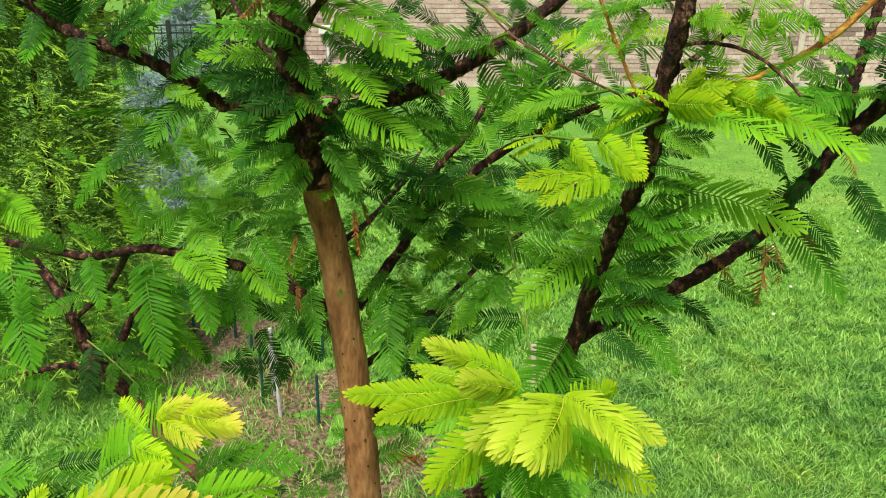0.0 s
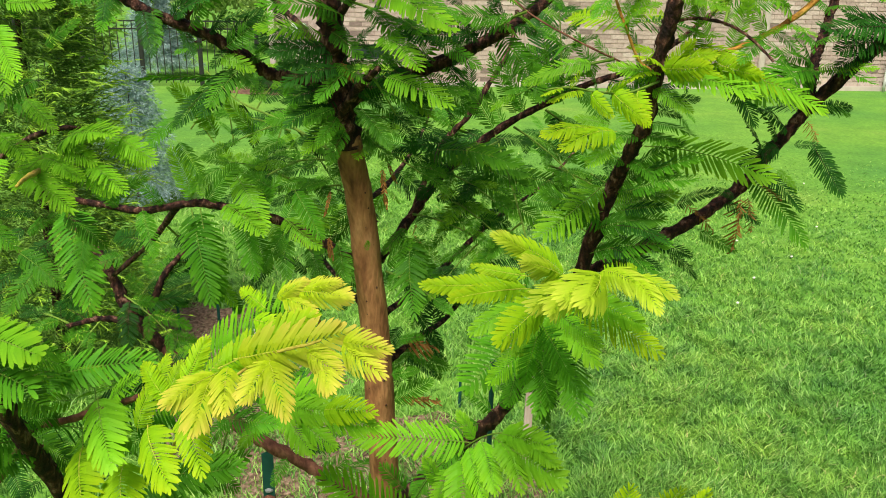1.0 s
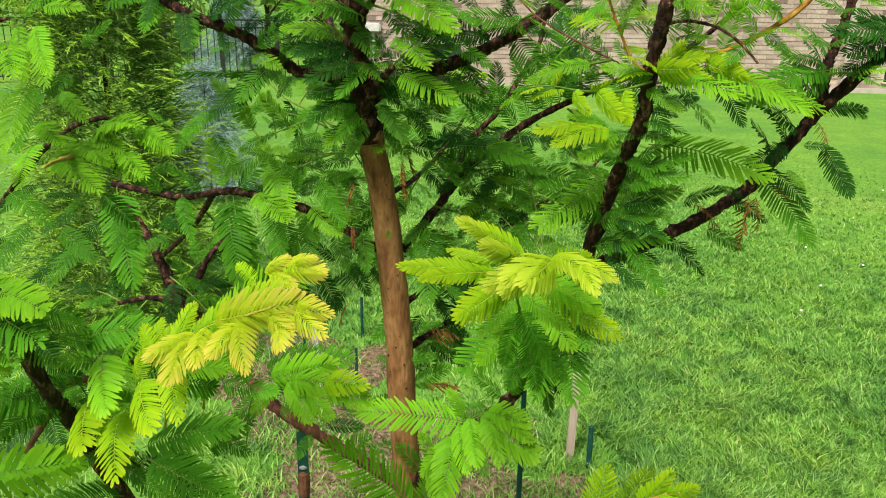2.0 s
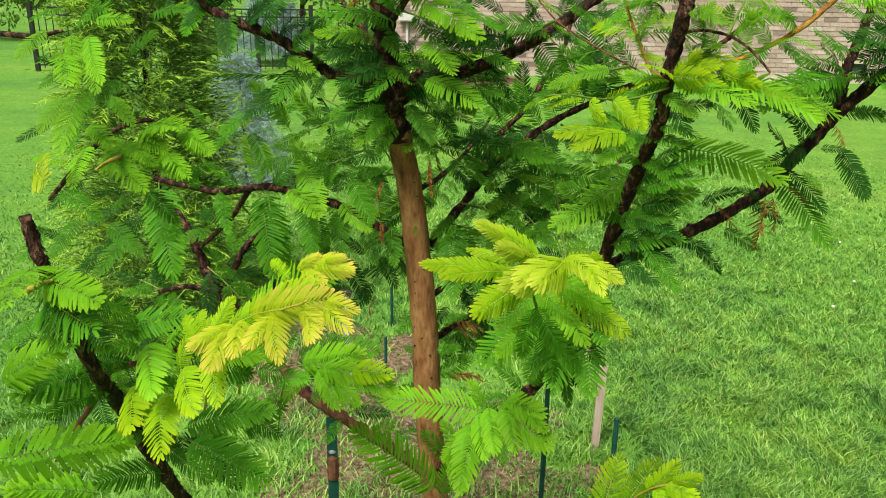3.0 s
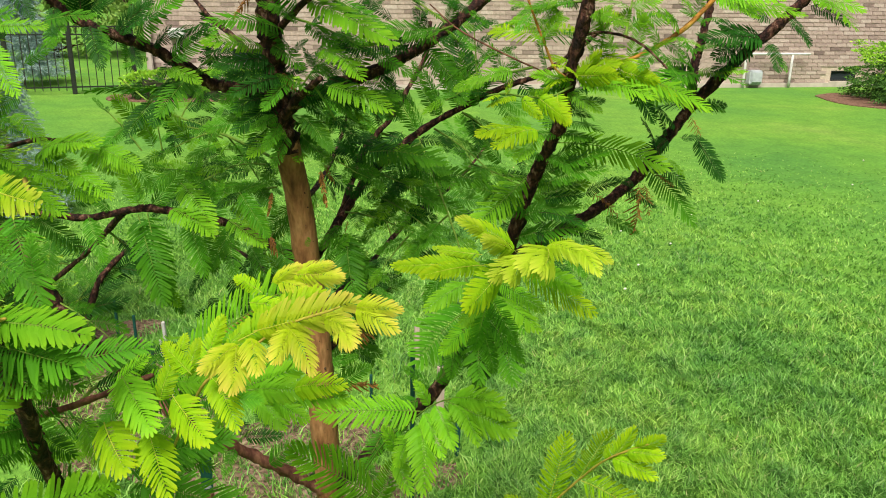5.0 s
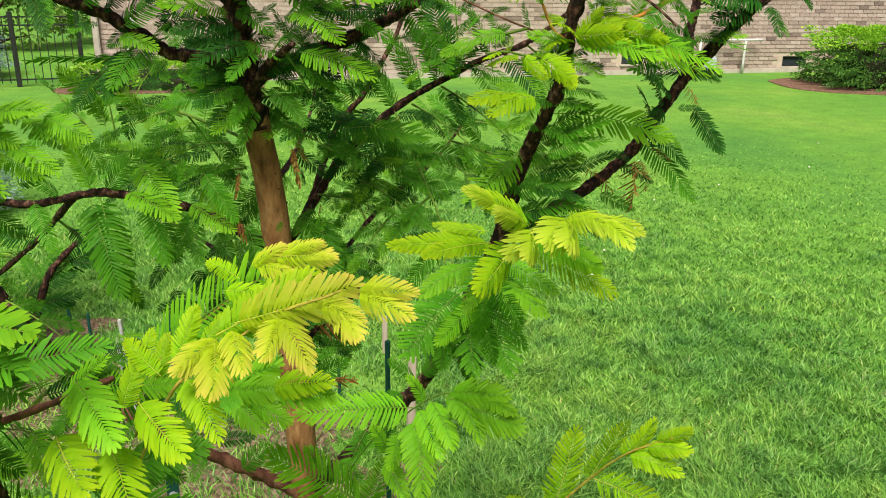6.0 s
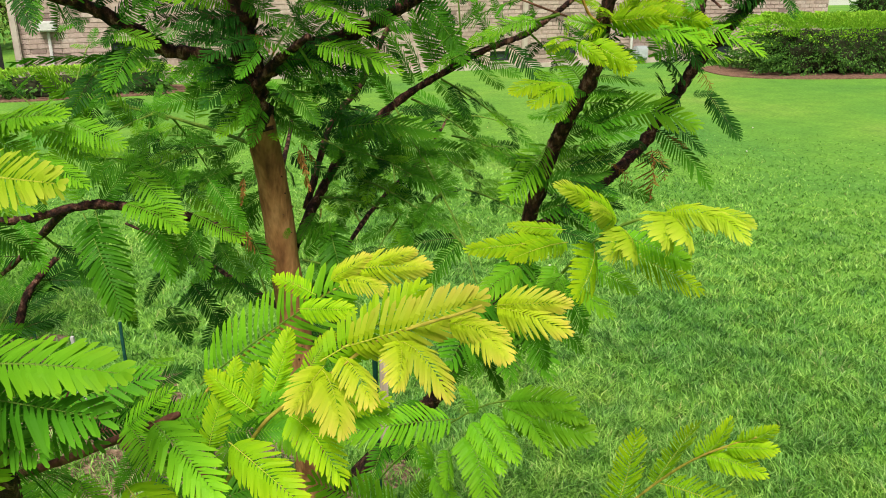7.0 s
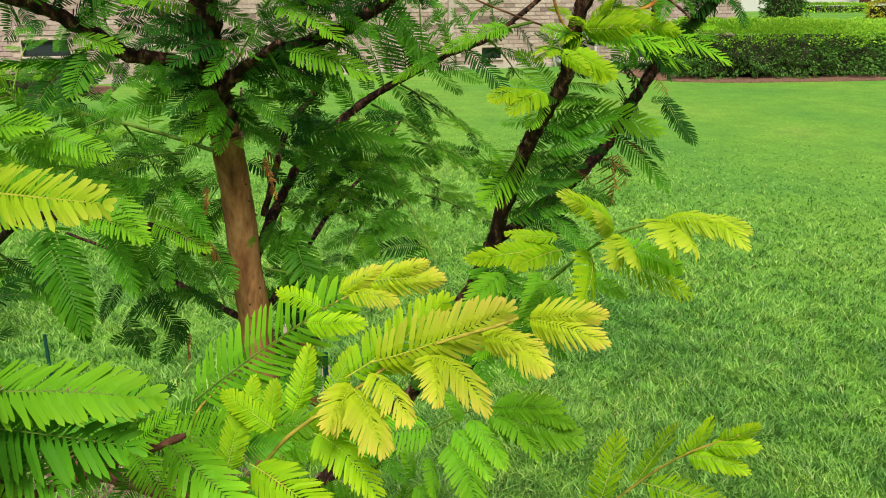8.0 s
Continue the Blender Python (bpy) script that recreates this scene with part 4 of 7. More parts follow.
loose_spray((0.230, 0.552, 1.454), (0.203, 0.550, 1.486), FRESH)
loose_spray((0.219, 0.551, 1.449), (0.238, 0.537, 1.461), FRESH)
loose_spray((0.114, 0.569, 1.456), (0.127, 0.560, 1.484), FRESH)
loose_spray((0.101, 0.569, 1.483), (0.119, 0.554, 1.494), FRESH)
loose_spray((0.117, 0.567, 1.451), (0.097, 0.572, 1.472), FRESH)
loose_spray((0.240, 0.549, 1.462), (0.262, 0.531, 1.455), FRESH)
loose_spray((0.101, 0.571, 1.488), (0.078, 0.570, 1.493), FRESH)
loose_spray((0.442, 0.718, 1.443), (0.377, 0.700, 1.471), DARK)
loose_spray((0.424, 0.721, 1.425), (0.374, 0.693, 1.416), DARK)
loose_spray((0.493, 0.701, 1.494), (0.528, 0.668, 1.472), DARK)
loose_spray((0.223, 0.708, 1.261), (0.256, 0.679, 1.285), DARK)
loose_spray((0.280, 0.721, 1.264), (0.312, 0.690, 1.248), DARK)
loose_spray((0.191, 0.689, 1.222), (0.226, 0.652, 1.222), DARK)
loose_spray((0.176, 0.684, 1.216), (0.145, 0.681, 1.243), DARK)
loose_spray((0.133, 0.636, 1.295), (0.176, 0.609, 1.298), MID)
loose_spray((0.126, 0.639, 1.268), (0.172, 0.609, 1.262), MID)
loose_spray((0.124, 0.650, 1.237), (0.161, 0.606, 1.216), MID)
loose_spray((0.135, 0.624, 1.324), (0.182, 0.596, 1.323), MID)
loose_spray((0.144, 0.585, 1.372), (0.179, 0.558, 1.368), MID)
loose_spray((0.142, 0.592, 1.359), (0.101, 0.586, 1.354), MID)
loose_spray((0.137, 0.610, 1.331), (0.091, 0.603, 1.336), MID)
loose_spray((0.123, 0.631, 1.276), (0.072, 0.604, 1.267), MID)
loose_spray((0.354, 0.746, 1.405), (0.299, 0.723, 1.440), MID)
loose_spray((0.375, 0.745, 1.412), (0.320, 0.725, 1.424), MID)
loose_spray((0.380, 0.762, 1.435), (0.409, 0.740, 1.444), MID)
loose_spray((0.404, 0.779, 1.466), (0.363, 0.770, 1.483), MID)
loose_spray((0.292, 0.656, 1.427), (0.301, 0.625, 1.402), MID)
loose_spray((0.041, 0.469, 1.229), (0.070, 0.409, 1.220), FRESH, kind="young")
loose_spray((0.025, 0.474, 1.239), (-0.021, 0.446, 1.229), FRESH, kind="young")
loose_spray((0.040, 0.444, 1.250), (0.011, 0.418, 1.223), FRESH, kind="young")
loose_spray((-0.353, 0.512, 1.361), (-0.294, 0.479, 1.383), FRESH)
loose_spray((-0.294, 0.486, 1.374), (-0.259, 0.452, 1.363), FRESH)
loose_spray((-0.320, 0.489, 1.353), (-0.284, 0.454, 1.340), FRESH)
loose_spray((-0.353, 0.513, 1.364), (-0.313, 0.480, 1.356), FRESH)
loose_spray((-0.364, 0.466, 1.351), (-0.314, 0.429, 1.334), FRESH)
loose_spray((-0.364, 0.490, 1.360), (-0.373, 0.462, 1.371), FRESH)
loose_spray((-0.380, 0.475, 1.378), (-0.344, 0.440, 1.368), FRESH)
loose_spray((-0.382, 0.387, 1.368), (-0.346, 0.367, 1.369), FRESH)
loose_spray((-0.348, 0.497, 1.349), (-0.322, 0.475, 1.344), FRESH)
loose_spray((-0.383, 0.443, 1.408), (-0.390, 0.413, 1.385), FRESH)
loose_spray((-0.351, 0.464, 1.406), (-0.326, 0.447, 1.385), FRESH)
loose_spray((-0.376, 0.420, 1.464), (-0.386, 0.392, 1.445), FRESH)
loose_spray((-0.347, 0.445, 1.472), (-0.311, 0.436, 1.473), FRESH)
loose_spray((-0.372, 0.552, 1.296), (-0.330, 0.525, 1.274), MID)
loose_spray((-0.381, 0.498, 1.294), (-0.349, 0.485, 1.312), MID)
loose_spray((-0.369, 0.597, 1.271), (-0.371, 0.564, 1.237), MID)
loose_spray((-0.413, 0.494, 1.283), (-0.422, 0.453, 1.258), MID)
loose_spray((-0.411, 0.540, 1.263), (-0.367, 0.513, 1.243), MID)
loose_spray((-0.403, 0.455, 1.322), (-0.357, 0.429, 1.305), MID)
loose_spray((-0.410, 0.583, 1.236), (-0.430, 0.541, 1.206), MID)
loose_spray((-0.417, 0.441, 1.284), (-0.429, 0.414, 1.267), MID)
loose_spray((-0.338, 0.557, 1.307), (-0.301, 0.554, 1.326), MID)
loose_spray((-0.351, 0.489, 1.417), (-0.375, 0.460, 1.396), MID)
loose_spray((-0.347, 0.497, 1.440), (-0.318, 0.494, 1.460), MID)
loose_spray((-0.376, 0.474, 1.437), (-0.403, 0.445, 1.416), MID)
loose_spray((-0.353, 0.483, 1.460), (-0.368, 0.481, 1.488), MID)
loose_spray((-0.337, 0.530, 1.472), (-0.293, 0.512, 1.479), MID)
loose_spray((-0.386, 0.467, 1.479), (-0.408, 0.453, 1.470), MID)
loose_spray((-0.254, 0.462, 1.075), (-0.205, 0.438, 1.122), MID)
loose_spray((-0.371, 0.446, 1.135), (-0.326, 0.406, 1.133), MID)
loose_spray((-0.397, 0.434, 1.154), (-0.334, 0.387, 1.167), MID)
loose_spray((-0.289, 0.417, 1.084), (-0.241, 0.386, 1.108), MID)
loose_spray((-0.357, 0.508, 1.170), (-0.370, 0.455, 1.164), MID)
loose_spray((-0.267, 0.437, 1.156), (-0.286, 0.397, 1.153), MID)
loose_spray((-0.274, 0.516, 1.068), (-0.226, 0.485, 1.059), MID)
loose_spray((-0.217, 0.618, 1.082), (-0.139, 0.576, 1.117), MID)
loose_spray((-0.243, 0.620, 1.075), (-0.183, 0.603, 1.116), MID)
loose_spray((-0.322, 0.407, 1.105), (-0.340, 0.378, 1.105), MID)
loose_spray((-0.378, 0.423, 1.127), (-0.394, 0.387, 1.140), MID)
loose_spray((-0.148, 0.728, 1.354), (-0.165, 0.692, 1.331), MID)
loose_spray((-0.151, 0.731, 1.362), (-0.179, 0.700, 1.351), MID)
loose_spray((-0.110, 0.944, 1.310), (-0.126, 0.913, 1.270), MID)
loose_spray((-0.135, 0.962, 1.324), (-0.148, 0.936, 1.301), MID)
loose_spray((-0.099, 0.943, 1.324), (-0.085, 0.904, 1.302), MID)
loose_spray((-0.120, 0.919, 1.355), (-0.151, 0.893, 1.339), MID)
loose_spray((-0.132, 0.890, 1.419), (-0.170, 0.882, 1.407), MID)
loose_spray((-0.127, 0.901, 1.393), (-0.162, 0.881, 1.385), MID)
loose_spray((-0.131, 0.917, 1.367), (-0.170, 0.907, 1.350), MID)
loose_spray((-0.120, 0.909, 1.361), (-0.149, 0.887, 1.326), MID)
loose_spray((-0.169, 0.916, 1.374), (-0.189, 0.890, 1.341), MID)
loose_spray((-0.100, 0.869, 1.407), (-0.079, 0.828, 1.391), MID)
loose_spray((-0.083, 0.872, 1.376), (-0.063, 0.829, 1.354), MID)
loose_spray((-0.069, 0.825, 1.397), (-0.046, 0.809, 1.418), MID)
loose_spray((-0.061, 0.823, 1.403), (-0.030, 0.782, 1.399), MID)
loose_spray((-0.073, 0.864, 1.370), (-0.050, 0.807, 1.344), MID)
loose_spray((-0.205, 0.914, 1.411), (-0.240, 0.897, 1.384), MID)
loose_spray((-0.239, 0.922, 1.417), (-0.227, 0.893, 1.389), MID)
loose_spray((-0.271, 0.938, 1.417), (-0.288, 0.924, 1.388), MID)
loose_spray((-0.195, 0.932, 1.380), (-0.210, 0.905, 1.352), MID)
loose_spray((-0.152, 1.051, 1.282), (-0.202, 1.029, 1.252), MID)
loose_spray((-0.129, 1.030, 1.261), (-0.180, 1.008, 1.225), MID)
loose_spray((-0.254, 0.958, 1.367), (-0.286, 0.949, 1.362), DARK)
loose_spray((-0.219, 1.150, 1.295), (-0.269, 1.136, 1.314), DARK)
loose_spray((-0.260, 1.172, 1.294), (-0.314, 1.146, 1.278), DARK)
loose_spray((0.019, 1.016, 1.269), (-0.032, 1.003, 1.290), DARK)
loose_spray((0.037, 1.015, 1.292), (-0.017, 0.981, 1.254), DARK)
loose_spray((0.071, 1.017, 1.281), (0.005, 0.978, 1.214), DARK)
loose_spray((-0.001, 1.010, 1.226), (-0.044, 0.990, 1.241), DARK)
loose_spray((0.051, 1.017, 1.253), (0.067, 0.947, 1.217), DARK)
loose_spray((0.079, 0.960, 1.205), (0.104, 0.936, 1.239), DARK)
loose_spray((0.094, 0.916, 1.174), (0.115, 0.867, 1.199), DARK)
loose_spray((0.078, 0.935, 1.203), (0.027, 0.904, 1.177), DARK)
loose_spray((0.094, 0.995, 1.316), (0.065, 0.990, 1.387), MID, kind="feather")
loose_spray((0.126, 0.984, 1.331), (0.094, 0.980, 1.400), MID, kind="feather")
loose_spray((0.156, 0.974, 1.347), (0.132, 0.978, 1.416), MID, kind="feather")
loose_spray((0.070, 1.020, 1.287), (0.039, 1.015, 1.354), MID, kind="feather")
loose_spray((0.170, 0.970, 1.354), (0.188, 0.901, 1.323), MID, kind="feather")
loose_spray((0.124, 0.983, 1.328), (0.144, 0.912, 1.294), MID, kind="feather")
side_shoot((0.181, 1.105, 1.255), (0.247, 1.017, 1.273), MIDS, 0.05)
side_shoot((0.214, 1.071, 1.214), (0.259, 0.983, 1.201), MIDS, 0.05)
side_shoot((0.132, 1.055, 1.215), (0.190, 0.957, 1.195), MIDS, 0.055)
side_shoot((0.145, 0.917, 1.184), (0.190, 0.834, 1.184), MIDS, 0.05)
side_shoot((-0.199, 1.232, 1.225), (-0.267, 1.214, 1.242), MIDS, 0.05)
side_shoot((-0.167, 1.078, 1.179), (-0.223, 1.061, 1.212), MIDS, 0.055)
loose_spray((-0.164, 0.804, 1.383), (-0.217, 0.791, 1.372), MID)
loose_spray((-0.160, 0.818, 1.364), (-0.208, 0.791, 1.348), MID)
loose_spray((-0.155, 0.831, 1.342), (-0.187, 0.807, 1.315), MID)
loose_spray((-0.177, 0.805, 1.377), (-0.167, 0.778, 1.337), MID)
loose_spray((-0.118, 0.768, 1.374), (-0.085, 0.731, 1.354), MID)
loose_spray((-0.136, 0.808, 1.352), (-0.108, 0.770, 1.325), MID)
loose_spray((-0.094, 0.762, 1.404), (-0.058, 0.747, 1.416), MID)
loose_spray((-0.295, 0.927, 1.214), (-0.261, 0.918, 1.272), MID)
loose_spray((-0.261, 0.915, 1.201), (-0.271, 0.937, 1.256), MID)
loose_spray((-0.176, 0.834, 1.399), (-0.207, 0.825, 1.382), MID)
loose_spray((-0.163, 0.810, 1.401), (-0.210, 0.802, 1.407), DARK)
loose_spray((-0.106, 0.761, 1.392), (-0.068, 0.725, 1.377), DARK)
loose_spray((-0.150, 0.811, 1.412), (-0.172, 0.815, 1.438), DARK)
loose_spray((-0.137, 0.799, 1.419), (-0.112, 0.802, 1.443), DARK)
loose_spray((-0.072, 0.950, 1.275), (-0.030, 0.917, 1.301), DARK)
loose_spray((-0.060, 0.906, 1.311), (-0.017, 0.858, 1.296), DARK)
loose_spray((-0.088, 0.944, 1.246), (-0.050, 0.895, 1.226), DARK)
loose_spray((-0.018, 1.032, 1.234), (-0.066, 1.026, 1.277), DARK)
loose_spray((-0.189, 0.859, 1.397), (-0.237, 0.845, 1.386), DARK)
loose_spray((-0.298, 0.928, 1.214), (-0.323, 0.936, 1.281), FRESH, kind="feather")
loose_spray((-0.232, 0.917, 1.228), (-0.178, 0.838, 1.195), FRESH, kind="feather")
loose_spray((-0.259, 0.893, 1.203), (-0.226, 0.838, 1.163), FRESH, kind="feather")
loose_spray((-0.340, 0.916, 1.212), (-0.368, 0.931, 1.266), FRESH, kind="feather")
loose_spray((-0.425, 0.451, 1.162), (-0.433, 0.398, 1.161), MID)
loose_spray((-0.434, 0.485, 1.106), (-0.456, 0.433, 1.111), MID)
loose_spray((-0.450, 0.473, 1.073), (-0.466, 0.429, 1.100), MID)
loose_spray((-0.416, 0.471, 1.063), (-0.449, 0.443, 1.048), MID)
loose_spray((-0.389, 0.467, 1.203), (-0.410, 0.430, 1.190), MID)
loose_spray((-0.394, 0.542, 1.116), (-0.415, 0.505, 1.102), MID)
loose_spray((-0.369, 0.531, 1.082), (-0.379, 0.493, 1.064), MID)
loose_spray((-0.419, 0.417, 1.213), (-0.424, 0.371, 1.203), MID)
loose_spray((-0.546, 0.632, 1.080), (-0.570, 0.581, 1.090), DARK)
loose_spray((-0.518, 0.619, 1.042), (-0.555, 0.587, 1.044), DARK)
loose_spray((-0.504, 0.606, 1.004), (-0.540, 0.568, 0.988), DARK)
loose_spray((-0.462, 0.595, 0.966), (-0.493, 0.559, 0.958), DARK)
loose_spray((-0.510, 0.625, 1.212), (-0.537, 0.610, 1.230), DARK)
loose_spray((-0.495, 0.667, 1.177), (-0.519, 0.627, 1.156), DARK)
loose_spray((-0.476, 0.571, 1.358), (-0.498, 0.545, 1.346), DARK)
loose_spray((-0.466, 0.601, 1.292), (-0.485, 0.562, 1.271), DARK)
loose_spray((-0.441, 0.647, 1.268), (-0.469, 0.626, 1.272), DARK)
loose_spray((-0.455, 0.590, 1.412), (-0.478, 0.573, 1.425), DARK)
loose_spray((-0.152, 0.736, 1.409), (-0.113, 0.694, 1.395), MID)
loose_spray((-0.153, 0.736, 1.441), (-0.122, 0.693, 1.420), MID)
loose_spray((-0.155, 0.719, 1.486), (-0.127, 0.688, 1.469), MID)
loose_spray((-0.335, 0.811, 0.970), (-0.287, 0.773, 1.038), MID)
loose_spray((-0.305, 0.799, 0.945), (-0.326, 0.746, 0.938), MID)
loose_spray((-0.274, 0.787, 0.923), (-0.230, 0.756, 0.978), MID)
loose_spray((-0.231, 0.791, 0.891), (-0.242, 0.747, 0.880), MID)
loose_spray((-0.186, 0.804, 0.852), (-0.151, 0.764, 0.907), MID)
loose_spray((-0.004, 0.712, 0.977), (-0.034, 0.657, 0.957), MID)
loose_spray((0.014, 0.704, 0.992), (-0.040, 0.671, 0.998), MID)
loose_spray((-0.028, 0.733, 0.932), (-0.062, 0.678, 0.912), MID)
loose_spray((-0.014, 0.716, 0.953), (0.010, 0.662, 0.926), MID)
loose_spray((0.035, 0.699, 1.019), (0.065, 0.667, 1.065), MID)
loose_spray((0.028, 0.697, 1.012), (-0.007, 0.683, 1.049), MID)
loose_spray((-0.066, 0.745, 0.887), (-0.039, 0.686, 0.880), MID)
loose_spray((-0.074, 0.758, 0.860), (-0.104, 0.737, 0.912), MID)
loose_spray((0.075, 0.686, 1.095), (0.089, 0.639, 1.055), DARK)
loose_spray((0.071, 0.684, 1.088), (0.034, 0.651, 1.067), DARK)
loose_spray((0.082, 0.689, 1.109), (0.113, 0.644, 1.082), DARK)
loose_spray((0.075, 0.686, 1.095), (0.107, 0.653, 1.108), DARK)
loose_spray((-0.034, 0.749, 0.913), (-0.000, 0.705, 0.925), DARK)
loose_spray((0.086, 0.674, 1.130), (0.119, 0.635, 1.123), MID, kind="slim")
loose_spray((0.066, 0.692, 1.077), (0.081, 0.631, 1.029), MID, kind="slim")
loose_spray((0.112, 0.564, 1.368), (0.060, 0.532, 1.361), YOUNG, kind="young")
loose_spray((0.097, 0.565, 1.368), (0.044, 0.536, 1.371), YOUNG, kind="young")
loose_spray((0.122, 0.583, 1.362), (0.085, 0.546, 1.342), FRESH, kind="feather")
loose_spray((0.109, 0.576, 1.372), (0.074, 0.559, 1.380), FRESH, kind="feather")
spray(limb_a, (-0.379, 0.761, 1.473), (-0.382, 0.712, 1.442), MID)
spray(limb_a, (-0.339, 0.748, 1.464), (-0.328, 0.717, 1.427), MID)
spray(limb_a, (-0.301, 0.741, 1.442), (-0.242, 0.704, 1.495), MID)
spray(limb_a, (-0.335, 0.729, 1.467), (-0.316, 0.705, 1.498), DARK)
spray(limb_a, (-0.266, 0.738, 1.422), (-0.215, 0.736, 1.457), MID)
spray(limb_a, (-0.289, 0.747, 1.426), (-0.312, 0.726, 1.418), MID)
spray(limb_a, (-0.271, 0.743, 1.413), (-0.233, 0.713, 1.403), FRESH)
spray(limb_a, (-0.312, 0.737, 1.453), (-0.263, 0.704, 1.475), DARK)
spray(limb_a, (-0.356, 0.749, 1.472), (-0.372, 0.728, 1.488), MID)
spray(limb_a, (-0.248, 0.753, 1.396), (-0.226, 0.730, 1.371), MID)
spray(limb_a, (-0.204, 0.745, 1.392), (-0.194, 0.741, 1.361), MID)
spray(limb_a, (-0.178, 0.749, 1.387), (-0.160, 0.728, 1.369), MID)
spray(limb_a, (-0.227, 0.744, 1.391), (-0.241, 0.732, 1.368), DARK)
spray(limb_z, (-0.269, 0.895, 1.301), (-0.295, 0.863, 1.351), FRESH)
spray(limb_z, (-0.314, 0.878, 1.300), (-0.324, 0.864, 1.344), FRESH)
spray(limb_z, (-0.313, 0.873, 1.313), (-0.348, 0.835, 1.370), FRESH)
spray(limb_z, (-0.317, 0.887, 1.322), (-0.297, 0.877, 1.350), MID)
spray(limb_z, (-0.181, 0.881, 1.331), (-0.243, 0.853, 1.328), MID)
spray(limb_z, (-0.194, 0.857, 1.343), (-0.222, 0.849, 1.363), MID)
spray(limb_u, (-0.244, 0.992, 1.279), (-0.282, 0.953, 1.267), MID)
spray(limb_u, (-0.241, 1.002, 1.265), (-0.290, 0.983, 1.244), DARK)
spray(limb_u, (-0.195, 0.996, 1.215), (-0.258, 0.953, 1.217), MID)
spray(limb_u, (-0.198, 1.000, 1.238), (-0.252, 0.973, 1.233), DARK)
spray(limb_u, (-0.229, 1.011, 1.280), (-0.194, 1.000, 1.260), MID)
spray(limb_u, (-0.248, 1.002, 1.210), (-0.286, 0.992, 1.190), DARK)
spray(limb_u, (-0.306, 0.998, 1.237), (-0.340, 0.967, 1.218), MID)
spray(trunk, (-0.141, 0.750, 1.342), (-0.184, 0.723, 1.317), FRESH)
spray(trunk, (-0.140, 0.743, 1.338), (-0.157, 0.711, 1.307), MID)
spray(leader, (-0.138, 0.737, 1.457), (-0.213, 0.677, 1.470), MID)
spray(leader, (-0.160, 0.741, 1.436), (-0.224, 0.710, 1.445), FRESH)
spray(leader, (-0.155, 0.722, 1.427), (-0.211, 0.688, 1.421), DARK)
spray(leader, (-0.149, 0.727, 1.418), (-0.201, 0.700, 1.408), DARK)
spray(leader, (-0.144, 0.719, 1.406), (-0.195, 0.675, 1.395), DARK)
spray(leader, (-0.132, 0.741, 1.436), (-0.164, 0.727, 1.460), MID)
spray(leader, (-0.136, 0.718, 1.401), (-0.165, 0.686, 1.376), MID)
spray(leader, (-0.124, 0.738, 1.361), (-0.092, 0.701, 1.327), MID)
spray(leader, (-0.107, 0.748, 1.431), (-0.054, 0.702, 1.448), MID)
spray(leader, (-0.114, 0.738, 1.399), (-0.074, 0.703, 1.395), DARK)
spray(leader, (-0.129, 0.746, 1.469), (-0.163, 0.722, 1.485), MID)
spray(leader, (-0.113, 0.732, 1.458), (-0.080, 0.689, 1.485), DARK)
spray(leader, (-0.128, 0.748, 1.378), (-0.101, 0.737, 1.363), DARK)
spray(leader, (-0.117, 0.741, 1.425), (-0.087, 0.732, 1.410), MID)
spray(limb_b, (-0.073, 0.743, 1.465), (-0.044, 0.711, 1.494), DARK)
spray(limb_b, (0.038, 0.734, 1.450), (-0.030, 0.691, 1.462), MID)
spray(limb_b, (-0.012, 0.751, 1.429), (-0.015, 0.717, 1.462), DARK)
spray(limb_b, (-0.033, 0.735, 1.426), (-0.062, 0.712, 1.444), DARK)
spray(limb_b, (-0.007, 0.742, 1.427), (-0.024, 0.733, 1.409), DARK)
spray(limb_b, (0.024, 0.730, 1.465), (0.003, 0.692, 1.493), DARK)
spray(limb_b, (0.050, 0.740, 1.465), (0.059, 0.729, 1.500), MID)
spray(limb_b, (0.041, 0.746, 1.447), (0.079, 0.723, 1.439), MID)
spray(limb_b, (-0.080, 0.737, 1.391), (-0.014, 0.705, 1.384), MID)
spray(limb_b, (0.005, 0.738, 1.453), (0.023, 0.726, 1.479), DARK)
spray(limb_b, (-0.047, 0.734, 1.414), (-0.074, 0.717, 1.427), DARK)
spray(limb_b, (0.077, 0.739, 1.480), (0.042, 0.723, 1.491), DARK)
spray(limb_c, (0.125, 0.872, 1.349), (0.072, 0.862, 1.419), MID)
spray(limb_c, (0.075, 0.882, 1.337), (0.031, 0.862, 1.408), MID)
spray(limb_c, (0.004, 0.854, 1.296), (-0.075, 0.815, 1.306), DARK)
spray(limb_c, (-0.002, 0.865, 1.284), (0.075, 0.835, 1.268), MID)
spray(limb_c, (0.035, 0.852, 1.308), (0.080, 0.839, 1.306), DARK)
spray(limb_c, (0.023, 0.879, 1.265), (0.083, 0.831, 1.248), MID)
spray(limb_c, (0.006, 0.862, 1.253), (0.065, 0.819, 1.232), MID)
spray(limb_c, (0.056, 0.870, 1.259), (0.131, 0.842, 1.251), MID)
spray(limb_c, (0.035, 0.886, 1.222), (0.104, 0.849, 1.199), MID)
spray(limb_c, (0.009, 0.876, 1.216), (-0.023, 0.855, 1.189), DARK)
spray(limb_c, (0.002, 0.884, 1.223), (0.049, 0.860, 1.188), MID)
spray(limb_c, (0.170, 0.881, 1.356), (0.140, 0.844, 1.405), MID)
spray(limb_c, (0.143, 0.868, 1.361), (0.099, 0.840, 1.374), DARK)
